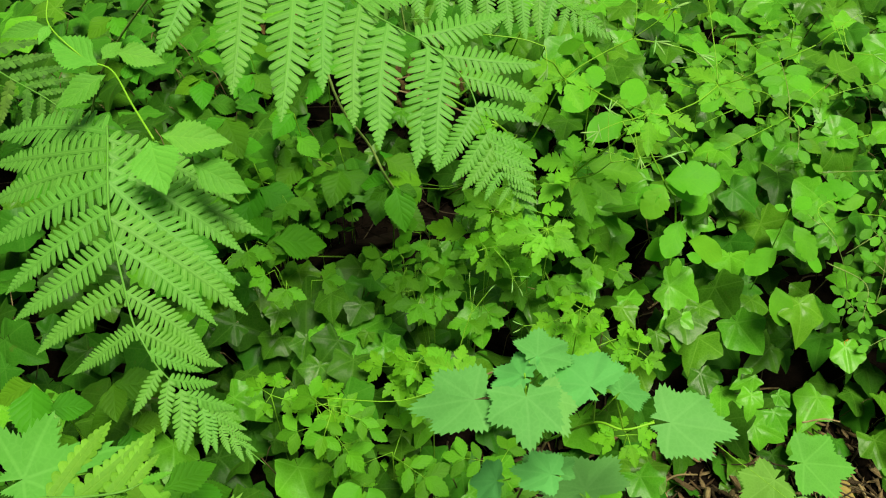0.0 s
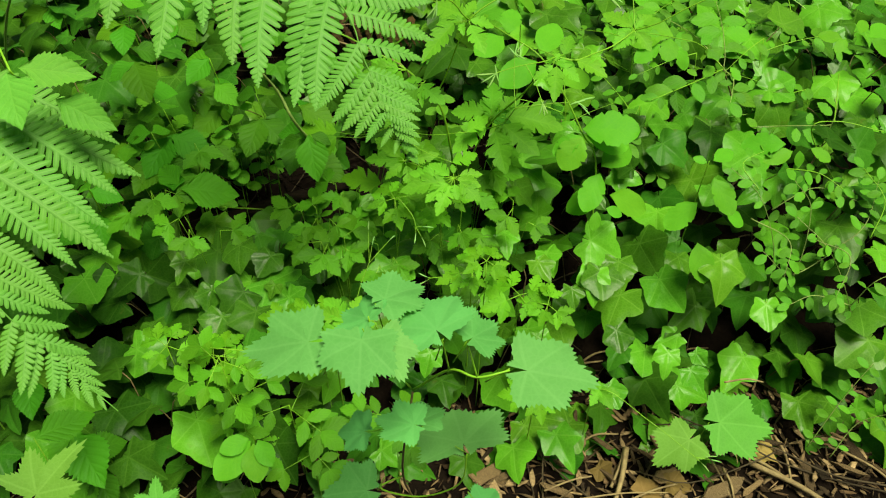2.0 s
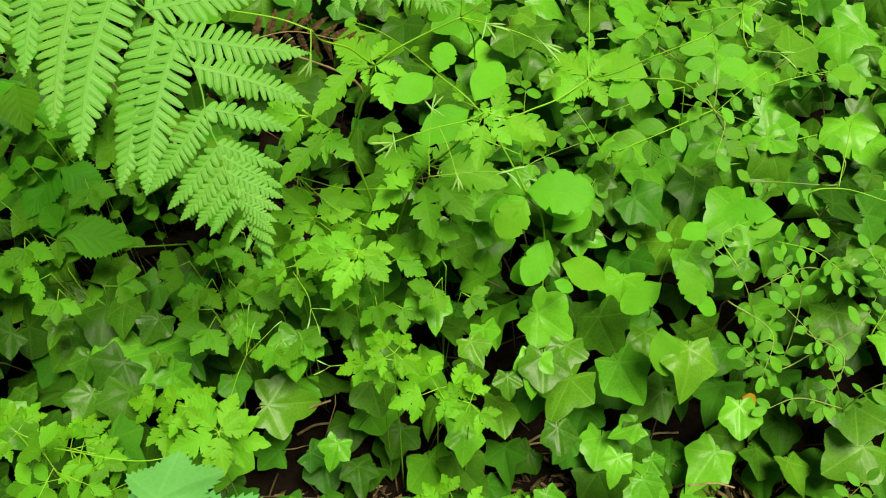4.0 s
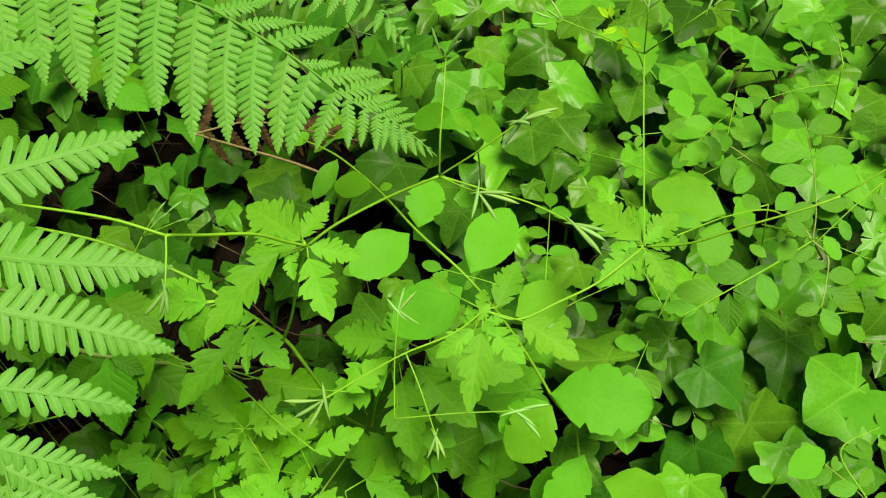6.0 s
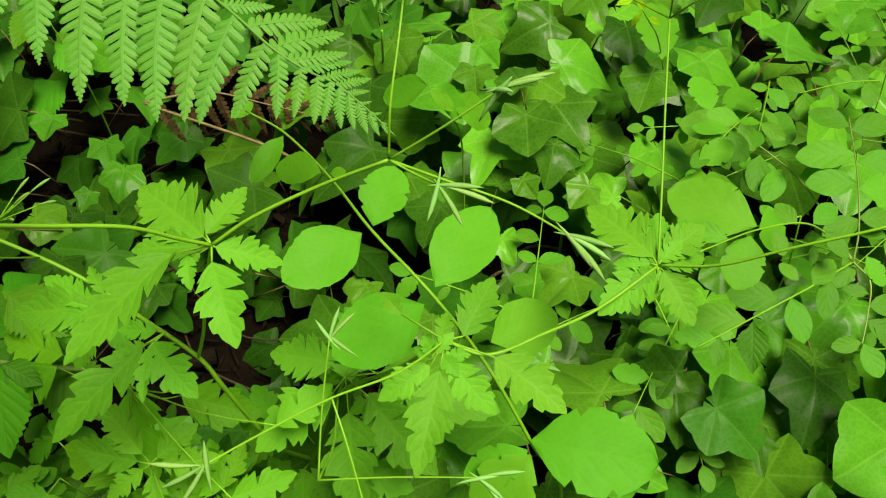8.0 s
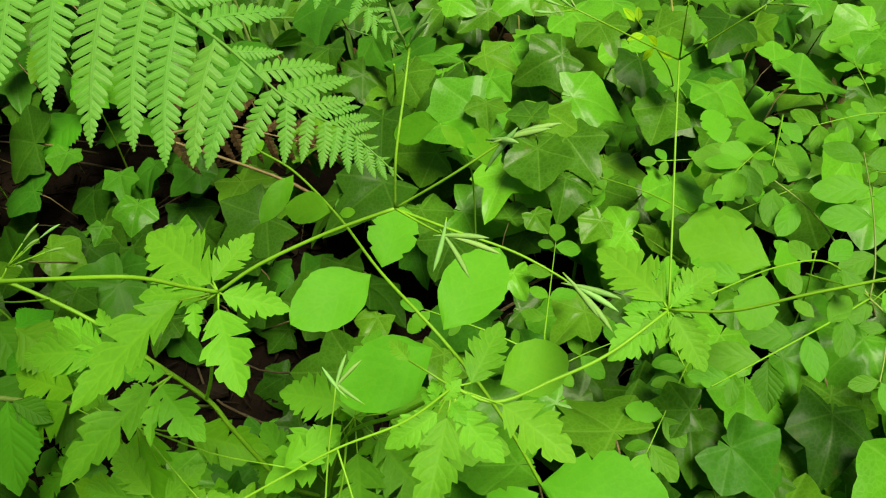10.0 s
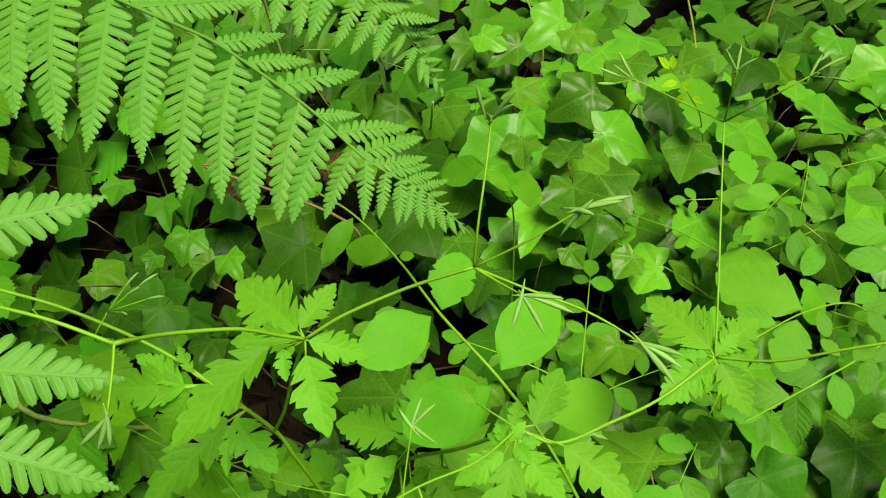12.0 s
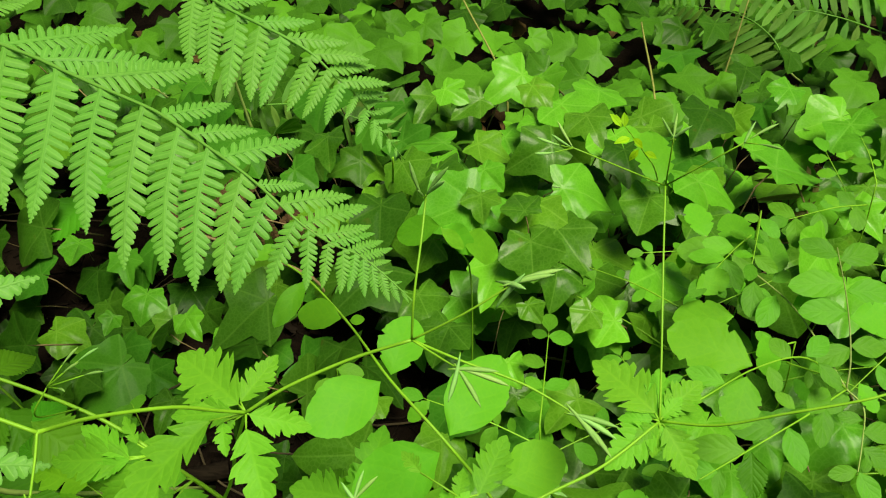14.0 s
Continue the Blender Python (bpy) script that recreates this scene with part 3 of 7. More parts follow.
PINNAE = {
    "fern": [pinna_mesh("pinna", FERN, 19, 0.155, seed=k, droop=0.14, narrow=0.37, rise=70, gap=1.0) for k in range(4)],
    "slim": [pinna_mesh("pinna", FERN, 23, 0.135, seed=50 + k, droop=0.14, narrow=0.36, rise=70, gap=1.0) for k in range(4)],
    "fern_short": [pinna_mesh("pinna", FERN, 13, 0.185, seed=70 + k, droop=0.10, narrow=0.37, rise=64, gap=1.0) for k in range(4)],
    "slim_short": [pinna_mesh("pinna", FERN, 13, 0.175, seed=80 + k, droop=0.10, narrow=0.37, rise=64, gap=1.0) for k in range(4)],
    "fine": [pinna_mesh("pinna", FERN_YOUNG, 14, 0.15, seed=10 + k, droop=0.10, narrow=0.46, rise=56, gap=1.0, web=0.055) for k in range(3)],
    "fine_short": [pinna_mesh("pinna", FERN_YOUNG, 11, 0.16, seed=14 + k, droop=0.10, narrow=0.46, rise=54, gap=1.0, web=0.055) for k in range(3)],
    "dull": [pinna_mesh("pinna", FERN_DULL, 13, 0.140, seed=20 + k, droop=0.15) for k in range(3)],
    "dead": [pinna_mesh("pinna", DEAD, 12, 0.140, seed=30 + k, droop=0.3) for k in range(2)],
    "sword": [blade("pinna", (FERN_DULL,), 0.060, peak=0.3, stations=8, fold=0.3, droop=0.25, seed=200 + k, blunt=0.4) for k in range(2)],
    "sword_dead": [blade("pinna", (WITHERED,), 0.075, peak=0.3, stations=8, fold=0.5, droop=0.5, seed=210 + k, blunt=0.4, twist=0.6) for k in range(2)],
}


def fern(stalk, rachis, face, pairs, longest, kind="fern", label="", rise=72, tail=0.85, droop=0.15, name="fern", r=0.0022, seed=1, mat=None, lower=(), upper=(), wide=1.15):
    """A frond on its stalk: pinnae in pairs along the rachis, longest at first, shorter to the tip; or, with lower and upper, each (share of the rachis, tip)."""
    rg = random.Random(seed)
    line = smooth_line(rachis, 10)
    root = thing(name, stalk[0], label, "fern", "ferns on the bank")
    stem(root, list(stalk) + [rachis[0]], r * 1.5, r, mat or STIPE, "stalk")
    stem(root, rachis, r, r * 0.25, mat or FERN, "rachis", per=10)
    up = Vector(face).normalized()
    total = len(line) - 1
    for f, e in list(lower) + list(upper):
        i = min(int(f * total), total - 1)
        b = line[i].lerp(line[i + 1], f * total - i)
        short = (Vector(e) - Vector(b)).length < 0.075
        put("pinna", rg.choice(PINNAE[kind + "_short" if short else kind]), aim(b, e, up, wide * (0.88 if short else 1.0) * rg.uniform(0.93, 1.07)), root)
    for j in range(pairs):
        s = 1 - (1 - (j + 0.4) / pairs) ** 1.4
        f = s * total
        i = min(int(f), total - 1)
        p = line[i].lerp(line[i + 1], f - i)
        d = (line[min(i + 2, total)] - line[max(i - 1, 0)]).normalized()
        side = d.cross(up).normalized()
        size = longest * max(0.03, 1 - s) ** tail
        for sg in (-1, 1):
            a = radians(rise - 26 * s)
            way = side * sg * math.sin(a) + d * math.cos(a) - up * droop * (1 + rg.uniform(-0.3, 0.3)) - Vector((0, 0, droop * 0.4))
            q = p + d * (0.004 if sg > 0 else 0.0)
            put("pinna", rg.choice(PINNAE[kind]), aim(q, q + way.normalized() * size * rg.uniform(0.95, 1.05), up, 1.0), root)
    return root


def cut_leaf(parent, base, tip, face=(0, -0.5, 1), spread=0.62, side=0.66, r=0.0009, kind="herb"):
    """A leaf of three cut leaflets on a stalk."""
    base, tip = Vector(base), Vector(tip)
    y = tip - base
    x = y.cross(Vector(face)).normalized() * y.length
    fork = base + y * 0.34
    stalk = stem(parent, [base, fork], r, r * 0.8, STEM, "leaf_stalk", per=2, sides=5)
    leaf(stalk, kind, fork, tip, face, 1.0, "leaflet")
    for sg in (-1, 1):
        leaf(stalk, kind, fork, fork + y * 0.36 + x * sg * spread * side, face, 1.05, "leaflet")


def feather_leaf(parent, base, tip, face=(0, -0.5, 1), pairs=2, kind="ash", r=0.0008):
    """A leaf of pairs of toothed leaflets with one at its end."""
    base, tip = Vector(base), Vector(tip)
    y = tip - base
    x = y.cross(Vector(face)).normalized() * y.length
    stalk = stem(parent, [base, base + y * 0.62], r, r * 0.7, STEM, "leaf_stalk", per=2, sides=5)
    leaf(stalk, kind, base + y * 0.60, tip + y * 0.06, face, 1.15, "leaflet")
    for j in range(pairs):
        p = base + y * (0.62 - 0.30 * j)
        for sg in (-1, 1):
            leaf(stalk, kind, p, p + y * 0.20 + x * sg * (0.40 - 0.06 * j), face, 1.1, "leaflet")


def pods(parent, base, ends, size=0.02, r=0.0006):
    """Fine stalks that end in slender seed pods."""
    for e in ends:
        e, b = Vector(e), Vector(base)
        d = (e - b).normalized()
        stalk = stem(parent, [b, e - d * size], r, r * 0.7, STEM, "pod_stalk", per=3, sides=5)
        leaf(stalk, "pod", e - d * size, e, (0.2, -0.6, 0.8), 1.0, "seed_pod")


# ---- ground ----
def edge_y(x):
    """Where the wood-chip path ends and the planted bank begins."""
    return 0.60 + 0.16 * step(-0.15, 0.3, x) + 0.065 * step(0.34, 0.50, x) - 0.02 * step(0.62, 0.76, x) + 0.03 * math.sin(7 * x + 0.5) + 0.02 * math.sin(19 * x)


def ground_z(x, y):
    rise = 0.14 * step(0.75, 1.45, y) - 0.12 * step(1.6, 2.3, y) - 0.02 * step(2.3, 5.0, y)
    near = 1 - step(6, 20, math.hypot(x, y))
    return rise + near * 0.025 * noise.noise((x * 2.3, y * 2.3, 0.4)) + near * 0.008 * noise.noise((x * 11, y * 11, 2.0))


def build_ground():
    steps = np.concatenate([-np.geomspace(1.3, 400, 40)[::-1], np.linspace(-1.25, 1.25, 85), np.geomspace(1.3, 400, 40)])
    xs, ys = steps + 0.3, steps + 1.2
    vs = [(x, y, ground_z(x, y)) for y in ys for x in xs]
    n = len(xs)
    fs = [(j * n + i, j * n + i + 1, (j + 1) * n + i + 1, (j + 1) * n + i) for j in range(len(ys) - 1) for i in range(n - 1)]
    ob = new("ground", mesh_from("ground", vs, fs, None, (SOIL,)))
    return tagged(ob, "forest soil under leaf litter, coloured near black for the shade of the foliage", "ground", "", "structure")


build_ground()


# ---- the carpet of ivy ----
def scatter(rg, x0, x1, y0, y1, apart, keep, tries):
    """Points spread over a rectangle, no two nearer than apart, where keep(x, y) allows."""
    cell, grid, out = apart / 1.42, {}, []
    for _ in range(tries):
        x, y = rg.uniform(x0, x1), rg.uniform(y0, y1)
        if not keep(x, y):
            continue
        i, j = int(x / cell) if x >= 0 else int(x / cell) - 1, int(y / cell) if y >= 0 else int(y / cell) - 1
        if any((x - a) ** 2 + (y - b) ** 2 < apart * apart for di in range(-2, 3) for dj in range(-2, 3) for a, b in grid.get((i + di, j + dj), ())):
            continue
        grid.setdefault((i, j), []).append((x, y))
        out.append((x, y))
    return out


def canopy(x, y):
    """Height of the ivy's upper leaves."""
    up = 0.19 * step(-0.06, 0.20, y - edge_y(x))
    dip = 0.09 * math.exp(-((x + 0.02) / 0.16) ** 2 - ((y - 1.26) / 0.13) ** 2) + 0.14 * math.exp(-((x - 0.10) / 0.19) ** 2 - ((y - 1.26) / 0.19) ** 2) + 0.12 * math.exp(-((x + 0.07) / 0.17) ** 2 - ((y - 1.47) / 0.13) ** 2)
    return ground_z(x, y) + 0.03 + up - dip + 0.07 * noise.noise((x * 4.1, y * 4.1, 7.0))


HOLLOW = [(-0.07, 1.20, 0.10), (-0.13, 1.13, 0.06), (0.05, 1.27, 0.07)]


def hollow(x, y):
    return any((x - a) ** 2 + ((y - b) * 0.9) ** 2 < r * r for a, b, r in HOLLOW)


def ivy_pose(rg, x, y, z, size, tilt=0.42, lean=0.36):
    face = Vector((rg.gauss(0, tilt), -lean + rg.gauss(0, tilt), 1.0)).normalized()
    turn = rg.gauss(0, 1.1)
    way = Vector((math.sin(turn), -math.cos(turn), -0.15))
    return aim((x, y, z), Vector((x, y, z)) + way.normalized() * size, face, rg.uniform(0.85, 1.15))


def build_ivy():
    rg = random.Random(5)

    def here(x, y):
        # gaps in the ivy where the near-black soil stands for deep shade
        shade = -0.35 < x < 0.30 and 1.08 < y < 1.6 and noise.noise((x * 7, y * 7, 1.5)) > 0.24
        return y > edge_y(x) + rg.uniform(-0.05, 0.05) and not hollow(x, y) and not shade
    plants = {}

    def plant(x, y):
        key = (int((x + 2) / 0.36), int((y + 0.03 * math.sin(9 * x)) / 0.30))
        if key not in plants:
            cx, cy = (key[0] + 0.5) * 0.36 - 2, (key[1] + 0.5) * 0.30
            plants[key] = thing("ivy", (cx, cy, ground_z(cx, cy)), "glossy green ivy with lobed leaves creeping over the bank", "ivy", "ivy on the bank")
            for k in range(3):
                a = rg.uniform(0, 6.28)
                line = []
                for q in range(5):
                    px, py = cx + math.cos(a) * 0.1 * (q - 2) + rg.uniform(-0.03, 0.03), cy + math.sin(a) * 0.08 * (q - 2) + rg.uniform(-0.03, 0.03)
                    line.append((px, py, ground_z(px, py) + 0.004 + 0.03 * rg.random()))
                stem(plants[key], line, 0.0022, 0.0014, VINE, "vine", per=4)
        return plants[key]
    for x, y in scatter(rg, -0.95, 1.5, 0.5, 1.85, 0.040, here, 24000):
        size = rg.uniform(0.034, 0.066) * (1.0 if rg.random() < 0.85 else 1.2)
        z = canopy(x, y) + rg.uniform(-0.09, 0.025)
        # more of the shade-darkened copy where ferns overhang the bank
        put("leaf", rg.choice(KINDS["ivy" if rg.random() < (0.62 if x > 0.5 and 1.0 < y < 1.25 else 0.90 if x > 0.22 and y > (1.12 if x < 0.5 else 1.3) else 0.75 if x > 0.25 else 0.55 if x > 0.08 and y < 1.05 else 0.34 if y < 1.05 and x < -0.04 else 0.48 if y < 1.05 else 0.20) else "ivy_shaded"]), ivy_pose(rg, x, y, z, size), plant(x, y))
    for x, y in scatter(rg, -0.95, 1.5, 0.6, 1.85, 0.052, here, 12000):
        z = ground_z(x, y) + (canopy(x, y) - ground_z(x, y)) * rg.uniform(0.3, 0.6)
        # the lower layer takes only the copy coloured for shade
        put("leaf", rg.choice(KINDS["ivy_shaded"]), ivy_pose(rg, x, y, z, rg.uniform(0.04, 0.06), 0.5), plant(x, y))


def joined(name, rows, mats):
    """Many small meshes in one: rows of (mesh, pose)."""
    vs, uvs, fs, sl, o = [], [], [], [], 0
    cache = {}
    for me, m in rows:
        if me.name not in cache:
            co = np.empty(len(me.vertices) * 3)
            me.vertices.foreach_get("co", co)
            uvd = {}
            lay = me.uv_layers[0].data
            for lp in me.loops:
                uvd[lp.vertex_index] = tuple(lay[lp.index].uv)
            cache[me.name] = (co.reshape(-1, 3), [uvd.get(i, (0, 0)) for i in range(len(me.vertices))], [tuple(p.vertices) for p in me.polygons], [mats.index(me.materials[p.material_index]) for p in me.polygons])
        co, uv, pf, ps = cache[me.name]
        mm = np.array(m)
        vs.append(co @ mm[:3, :3].T + mm[:3, 3])
        uvs += uv
        fs += [tuple(o + i for i in f) for f in pf]
        sl += ps
        o += len(co)
    return new(name, mesh_from(name, np.concatenate(vs).tolist(), fs, uvs, mats, sl))


def build_far_ivy():
    rg = random.Random(8)
    rows = []

    def bank(x, y):
        near = -0.95 < x < 1.5 and y < 1.84
        return not near and y > edge_y(x) + rg.uniform(-0.06, 0.06) and noise.noise((x * 1.7, y * 1.7, 3)) > -0.62 and math.hypot((x - 0.3) / 4.6, (y - 1) / 5.2) < 0.86 + 0.2 * noise.noise((x, y, 9))
    for x, y in scatter(rg, -4.2, 4.8, 0.45, 6.0, 0.040, bank, 110000):
        z = canopy(x, y) - 0.03 + rg.uniform(-0.08, 0.04)
        rows.append((rg.choice(KINDS["ivy_far_shaded" if rg.random() < 0.3 else "ivy_far"]), ivy_pose(rg, x, y, z, rg.uniform(0.038, 0.060), 0.4, 0.45)))
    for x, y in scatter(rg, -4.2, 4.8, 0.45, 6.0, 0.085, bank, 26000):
        # under layer: again the ivy coloured as if in shade
        rows.append((rg.choice(KINDS["ivy_far_shaded"]), ivy_pose(rg, x, y, ground_z(x, y) + rg.uniform(0.05, 0.12), rg.uniform(0.045, 0.065), 0.4, 0.45)))
    litter = []
    for x, y in scatter(rg, -1.6, 2.4, 1.75, 3.6, 0.04, lambda x, y: noise.noise((x * 1.7, y * 1.7, 3)) < -0.45 or rg.random() < 0.03, 9000):
        litter.append((rg.choice(KINDS["brown_far"]), ivy_pose(rg, x, y, ground_z(x, y) + rg.uniform(0.006, 0.03), rg.uniform(0.025, 0.045), 0.4, 0.1)))
    tagged(joined("leaf_litter", litter, (BROWN_LEAF,)), "dry brown fallen leaves on the forest soil", "leaf litter", "", "stuff")
    tagged(joined("ivy_groundcover", rows, (IVY_FAR, IVY_SHADED)), "dense green ivy covering the ground farther back", "ivy", "", "stuff")


build_ivy()
build_far_ivy()


# ---- wood chips on the path ----
def chip_mesh(seed, mat=None):
    """A flat, torn chip of wood, about one long."""
    rg = random.Random(seed)
    n, w, h = rg.choice((6, 7, 8, 9)), rg.choice((0.07, 0.10, 0.15, 0.22, 0.32, 0.45)), rg.uniform(0.03, 0.09)
    rim = []
    for i in range(n):
        a = 2 * math.pi * i / n + rg.uniform(-0.3, 0.3)
        rim.append((0.5 * math.cos(a) * rg.uniform(0.6, 1.15), 0.5 * w * math.copysign(abs(math.sin(a)) ** 0.5, math.sin(a)) * rg.uniform(0.65, 1.2)))
    bend, tilt = rg.uniform(-0.25, 0.25), rg.uniform(-0.2, 0.2)
    vs = [(x, y, bend * x * x + tilt * y) for x, y in rim] + [(x * 0.93, y * 0.9, bend * x * x + tilt * y + h * rg.uniform(0.6, 1.2)) for x, y in rim]
    fs = [tuple(range(n))[::-1], tuple(range(n, 2 * n))] + [(i, (i + 1) % n, n + (i + 1) % n, n + i) for i in range(n)]
    me = mesh_from("wood_chip", vs, fs, [(0, 0)] * len(vs), (mat or CHIP,))
    me.polygons.foreach_set("use_smooth", [False] * len(me.polygons))
    return me


def build_chips():
    rg = random.Random(21)
    kinds = [chip_mesh(k, CHIP_PALE if k % 4 == 3 else CHIP) for k in range(24)]
    fine = [chip_mesh(40 + k, CHIP_DARK) for k in range(10)] + kinds[:5]
    bark = [chip_mesh(60 + k, BARK_SHADED) for k in range(10)]
    root = thing("wood_chip_path", (0.6, 0.6, ground_z(0.6, 0.6)), "brown shredded wood chips covering the path edge", "wood chips", "", "structure")

    def lie(x, y, size, lift):
        return pose(x, y, ground_z(x, y) + lift, rg.uniform(-22, 22), rg.uniform(-18, 18), rg.uniform(0, 360)) @ Matrix.Diagonal((size, size * rg.uniform(0.7, 1.1), size, 1))
    count = 0
    for x, y in scatter(rg, 0.05, 1.15, 0.66, 0.92, 0.014, lambda x, y: y < edge_y(x) + 0.08, 4000):
        if count < 300 and x > 0.25:
            put("wood_chip", rg.choice(kinds), lie(x, y, rg.uniform(0.018, 0.032) * rg.choice((0.7, 1.0, 1.4, 2.4)), rg.uniform(0.003, 0.016)), root)
            count += 1
    rows = [(rg.choice(fine), lie(x, y, rg.uniform(0.012, 0.034), rg.uniform(0.0, 0.006))) for x, y in scatter(rg, -0.5, 1.5, -0.4, 0.95, 0.010, lambda x, y: y < edge_y(x) + 0.10, 26000)]
    rows += [(rg.choice(kinds), lie(x, y, rg.uniform(0.014, 0.036), rg.uniform(0.004, 0.013))) for x, y in scatter(rg, 0.0, 1.5, 0.2, 0.98, 0.017, lambda x, y: y < edge_y(x) + 0.10, 9000)]
    rows += [(rg.choice(fine), lie(x, y, rg.uniform(0.018, 0.045), rg.uniform(0.0, 0.008))) for x, y in scatter(rg, -3.4, 4.0, -1.3, 0.95, 0.018, lambda x, y: y < edge_y(x) + 0.06 and not (-0.5 < x < 1.5 and y > -0.4) and y > -1.1 + 0.12 * math.sin(3 * x), 60000)]
    # litter under the ferns in near-black bark, shade included in its colour
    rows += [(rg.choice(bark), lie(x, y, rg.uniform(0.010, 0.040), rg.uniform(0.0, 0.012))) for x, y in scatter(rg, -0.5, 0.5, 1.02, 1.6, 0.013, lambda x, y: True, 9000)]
    tagged(joined("chip_litter", rows, (CHIP, CHIP_PALE, CHIP_DARK, BARK_SHADED)), "fine brown wood chips and bark litter", "wood chips", "", "stuff")


build_chips()


# ---- ferns ----
FROND = "bright green fern frond with toothed drooping leaflets on the bank"
fern([(-0.668, 1.600, 0.100), (-0.484, 1.193, 0.400)], [(-0.327, 0.865, 0.652), (-0.316, 0.828, 0.652), (-0.301, 0.774, 0.652), (-0.285, 0.716, 0.645), (-0.265, 0.663, 0.638), (-0.250, 0.627, 0.630), (-0.233, 0.587, 0.620), (-0.220, 0.568, 0.608), (-0.208, 0.555, 0.592), (-0.197, 0.550, 0.575), (-0.184, 0.547, 0.556), (-0.167, 0.541, 0.537), (-0.143, 0.526, 0.517), (-0.112, 0.508, 0.497)], (0.2, -0.5, 1), 0, 0.20, "slim", label=FROND, seed=1, wide=1.12, lower=(
    (0.023, (-0.526, 0.944, 0.606)), (0.085, (-0.502, 0.873, 0.605)), (0.131, (-0.477, 0.800, 0.603)), (0.169, (-0.449, 0.724, 0.598)), (0.223, (-0.399, 0.655, 0.596)), (0.285, (-0.373, 0.615, 0.594)),
    (0.385, (-0.340, 0.577, 0.589)), (0.477, (-0.293, 0.549, 0.588)), (0.623, (-0.227, 0.514, 0.571)), (0.677, (-0.198, 0.503, 0.560)), (0.731, (-0.184, 0.494, 0.544)), (0.777, (-0.181, 0.497, 0.534)),
    (0.823, (-0.163, 0.502, 0.527)), (0.854, (-0.156, 0.506, 0.522)), (0.885, (-0.144, 0.508, 0.517)), (0.915, (-0.131, 0.504, 0.509)), (0.954, (-0.121, 0.505, 0.503))), upper=(
    (0.054, (-0.174, 0.828, 0.579)), (0.100, (-0.144, 0.779, 0.566)), (0.138, (-0.157, 0.747, 0.574)), (0.169, (-0.158, 0.691, 0.570)), (0.238, (-0.141, 0.658, 0.562)), (0.285, (-0.166, 0.629, 0.576)),
    (0.400, (-0.166, 0.587, 0.576)), (0.477, (-0.152, 0.573, 0.570)), (0.562, (-0.169, 0.564, 0.574)), (0.677, (-0.158, 0.565, 0.554)), (0.754, (-0.140, 0.549, 0.532)), (0.808, (-0.135, 0.544, 0.522)),
    (0.846, (-0.131, 0.535, 0.517)), (0.892, (-0.126, 0.528, 0.509)), (0.931, (-0.120, 0.519, 0.503))))
fern([(-0.687, 1.471, 0.120), (-0.480, 1.240, 0.500)], [(-0.262, 1.104, 0.765), (-0.191, 1.070, 0.765), (-0.112, 1.055, 0.757), (-0.061, 1.026, 0.745), (-0.018, 0.980, 0.735), (0.010, 0.961, 0.728), (0.044, 0.935, 0.722), (0.065, 0.918, 0.715), (0.086, 0.892, 0.705), (0.099, 0.868, 0.695), (0.107, 0.845, 0.680), (0.118, 0.829, 0.660), (0.127, 0.810, 0.642), (0.140, 0.795, 0.624), (0.153, 0.783, 0.606), (0.170, 0.770, 0.586)], (0.1, -0.5, 1), 0, 0.17, label=FROND, seed=2, lower=(
    (0.020, (-0.280, 0.947, 0.706)), (0.073, (-0.179, 0.889, 0.700)), (0.127, (-0.119, 0.858, 0.684)), (0.180, (-0.076, 0.893, 0.696)), (0.240, (-0.038, 0.846, 0.679)), (0.313, (-0.008, 0.817, 0.668)),
    (0.413, (0.039, 0.791, 0.660)), (0.480, (0.058, 0.786, 0.658)), (0.640, (0.063, 0.789, 0.650)), (0.720, (0.077, 0.785, 0.633)), (0.760, (0.088, 0.779, 0.626)), (0.800, (0.100, 0.776, 0.620)),
    (0.833, (0.112, 0.774, 0.615)), (0.880, (0.128, 0.774, 0.608)), (0.913, (0.143, 0.769, 0.602)), (0.960, (0.157, 0.766, 0.593))), upper=(
    (0.240, (0.057, 1.108, 0.725)), (0.380, (0.151, 0.996, 0.736)), (0.467, (0.183, 0.917, 0.710)), (0.540, (0.188, 0.890, 0.678)), (0.640, (0.176, 0.859, 0.668)), (0.713, (0.170, 0.833, 0.645)),
    (0.740, (0.171, 0.817, 0.635)), (0.773, (0.173, 0.805, 0.635)), (0.800, (0.172, 0.795, 0.630)), (0.833, (0.170, 0.783, 0.628)), (0.860, (0.171, 0.773, 0.625)), (0.887, (0.170, 0.765, 0.620)),
    (0.927, (0.169, 0.757, 0.615)), (0.960, (0.169, 0.748, 0.610))))
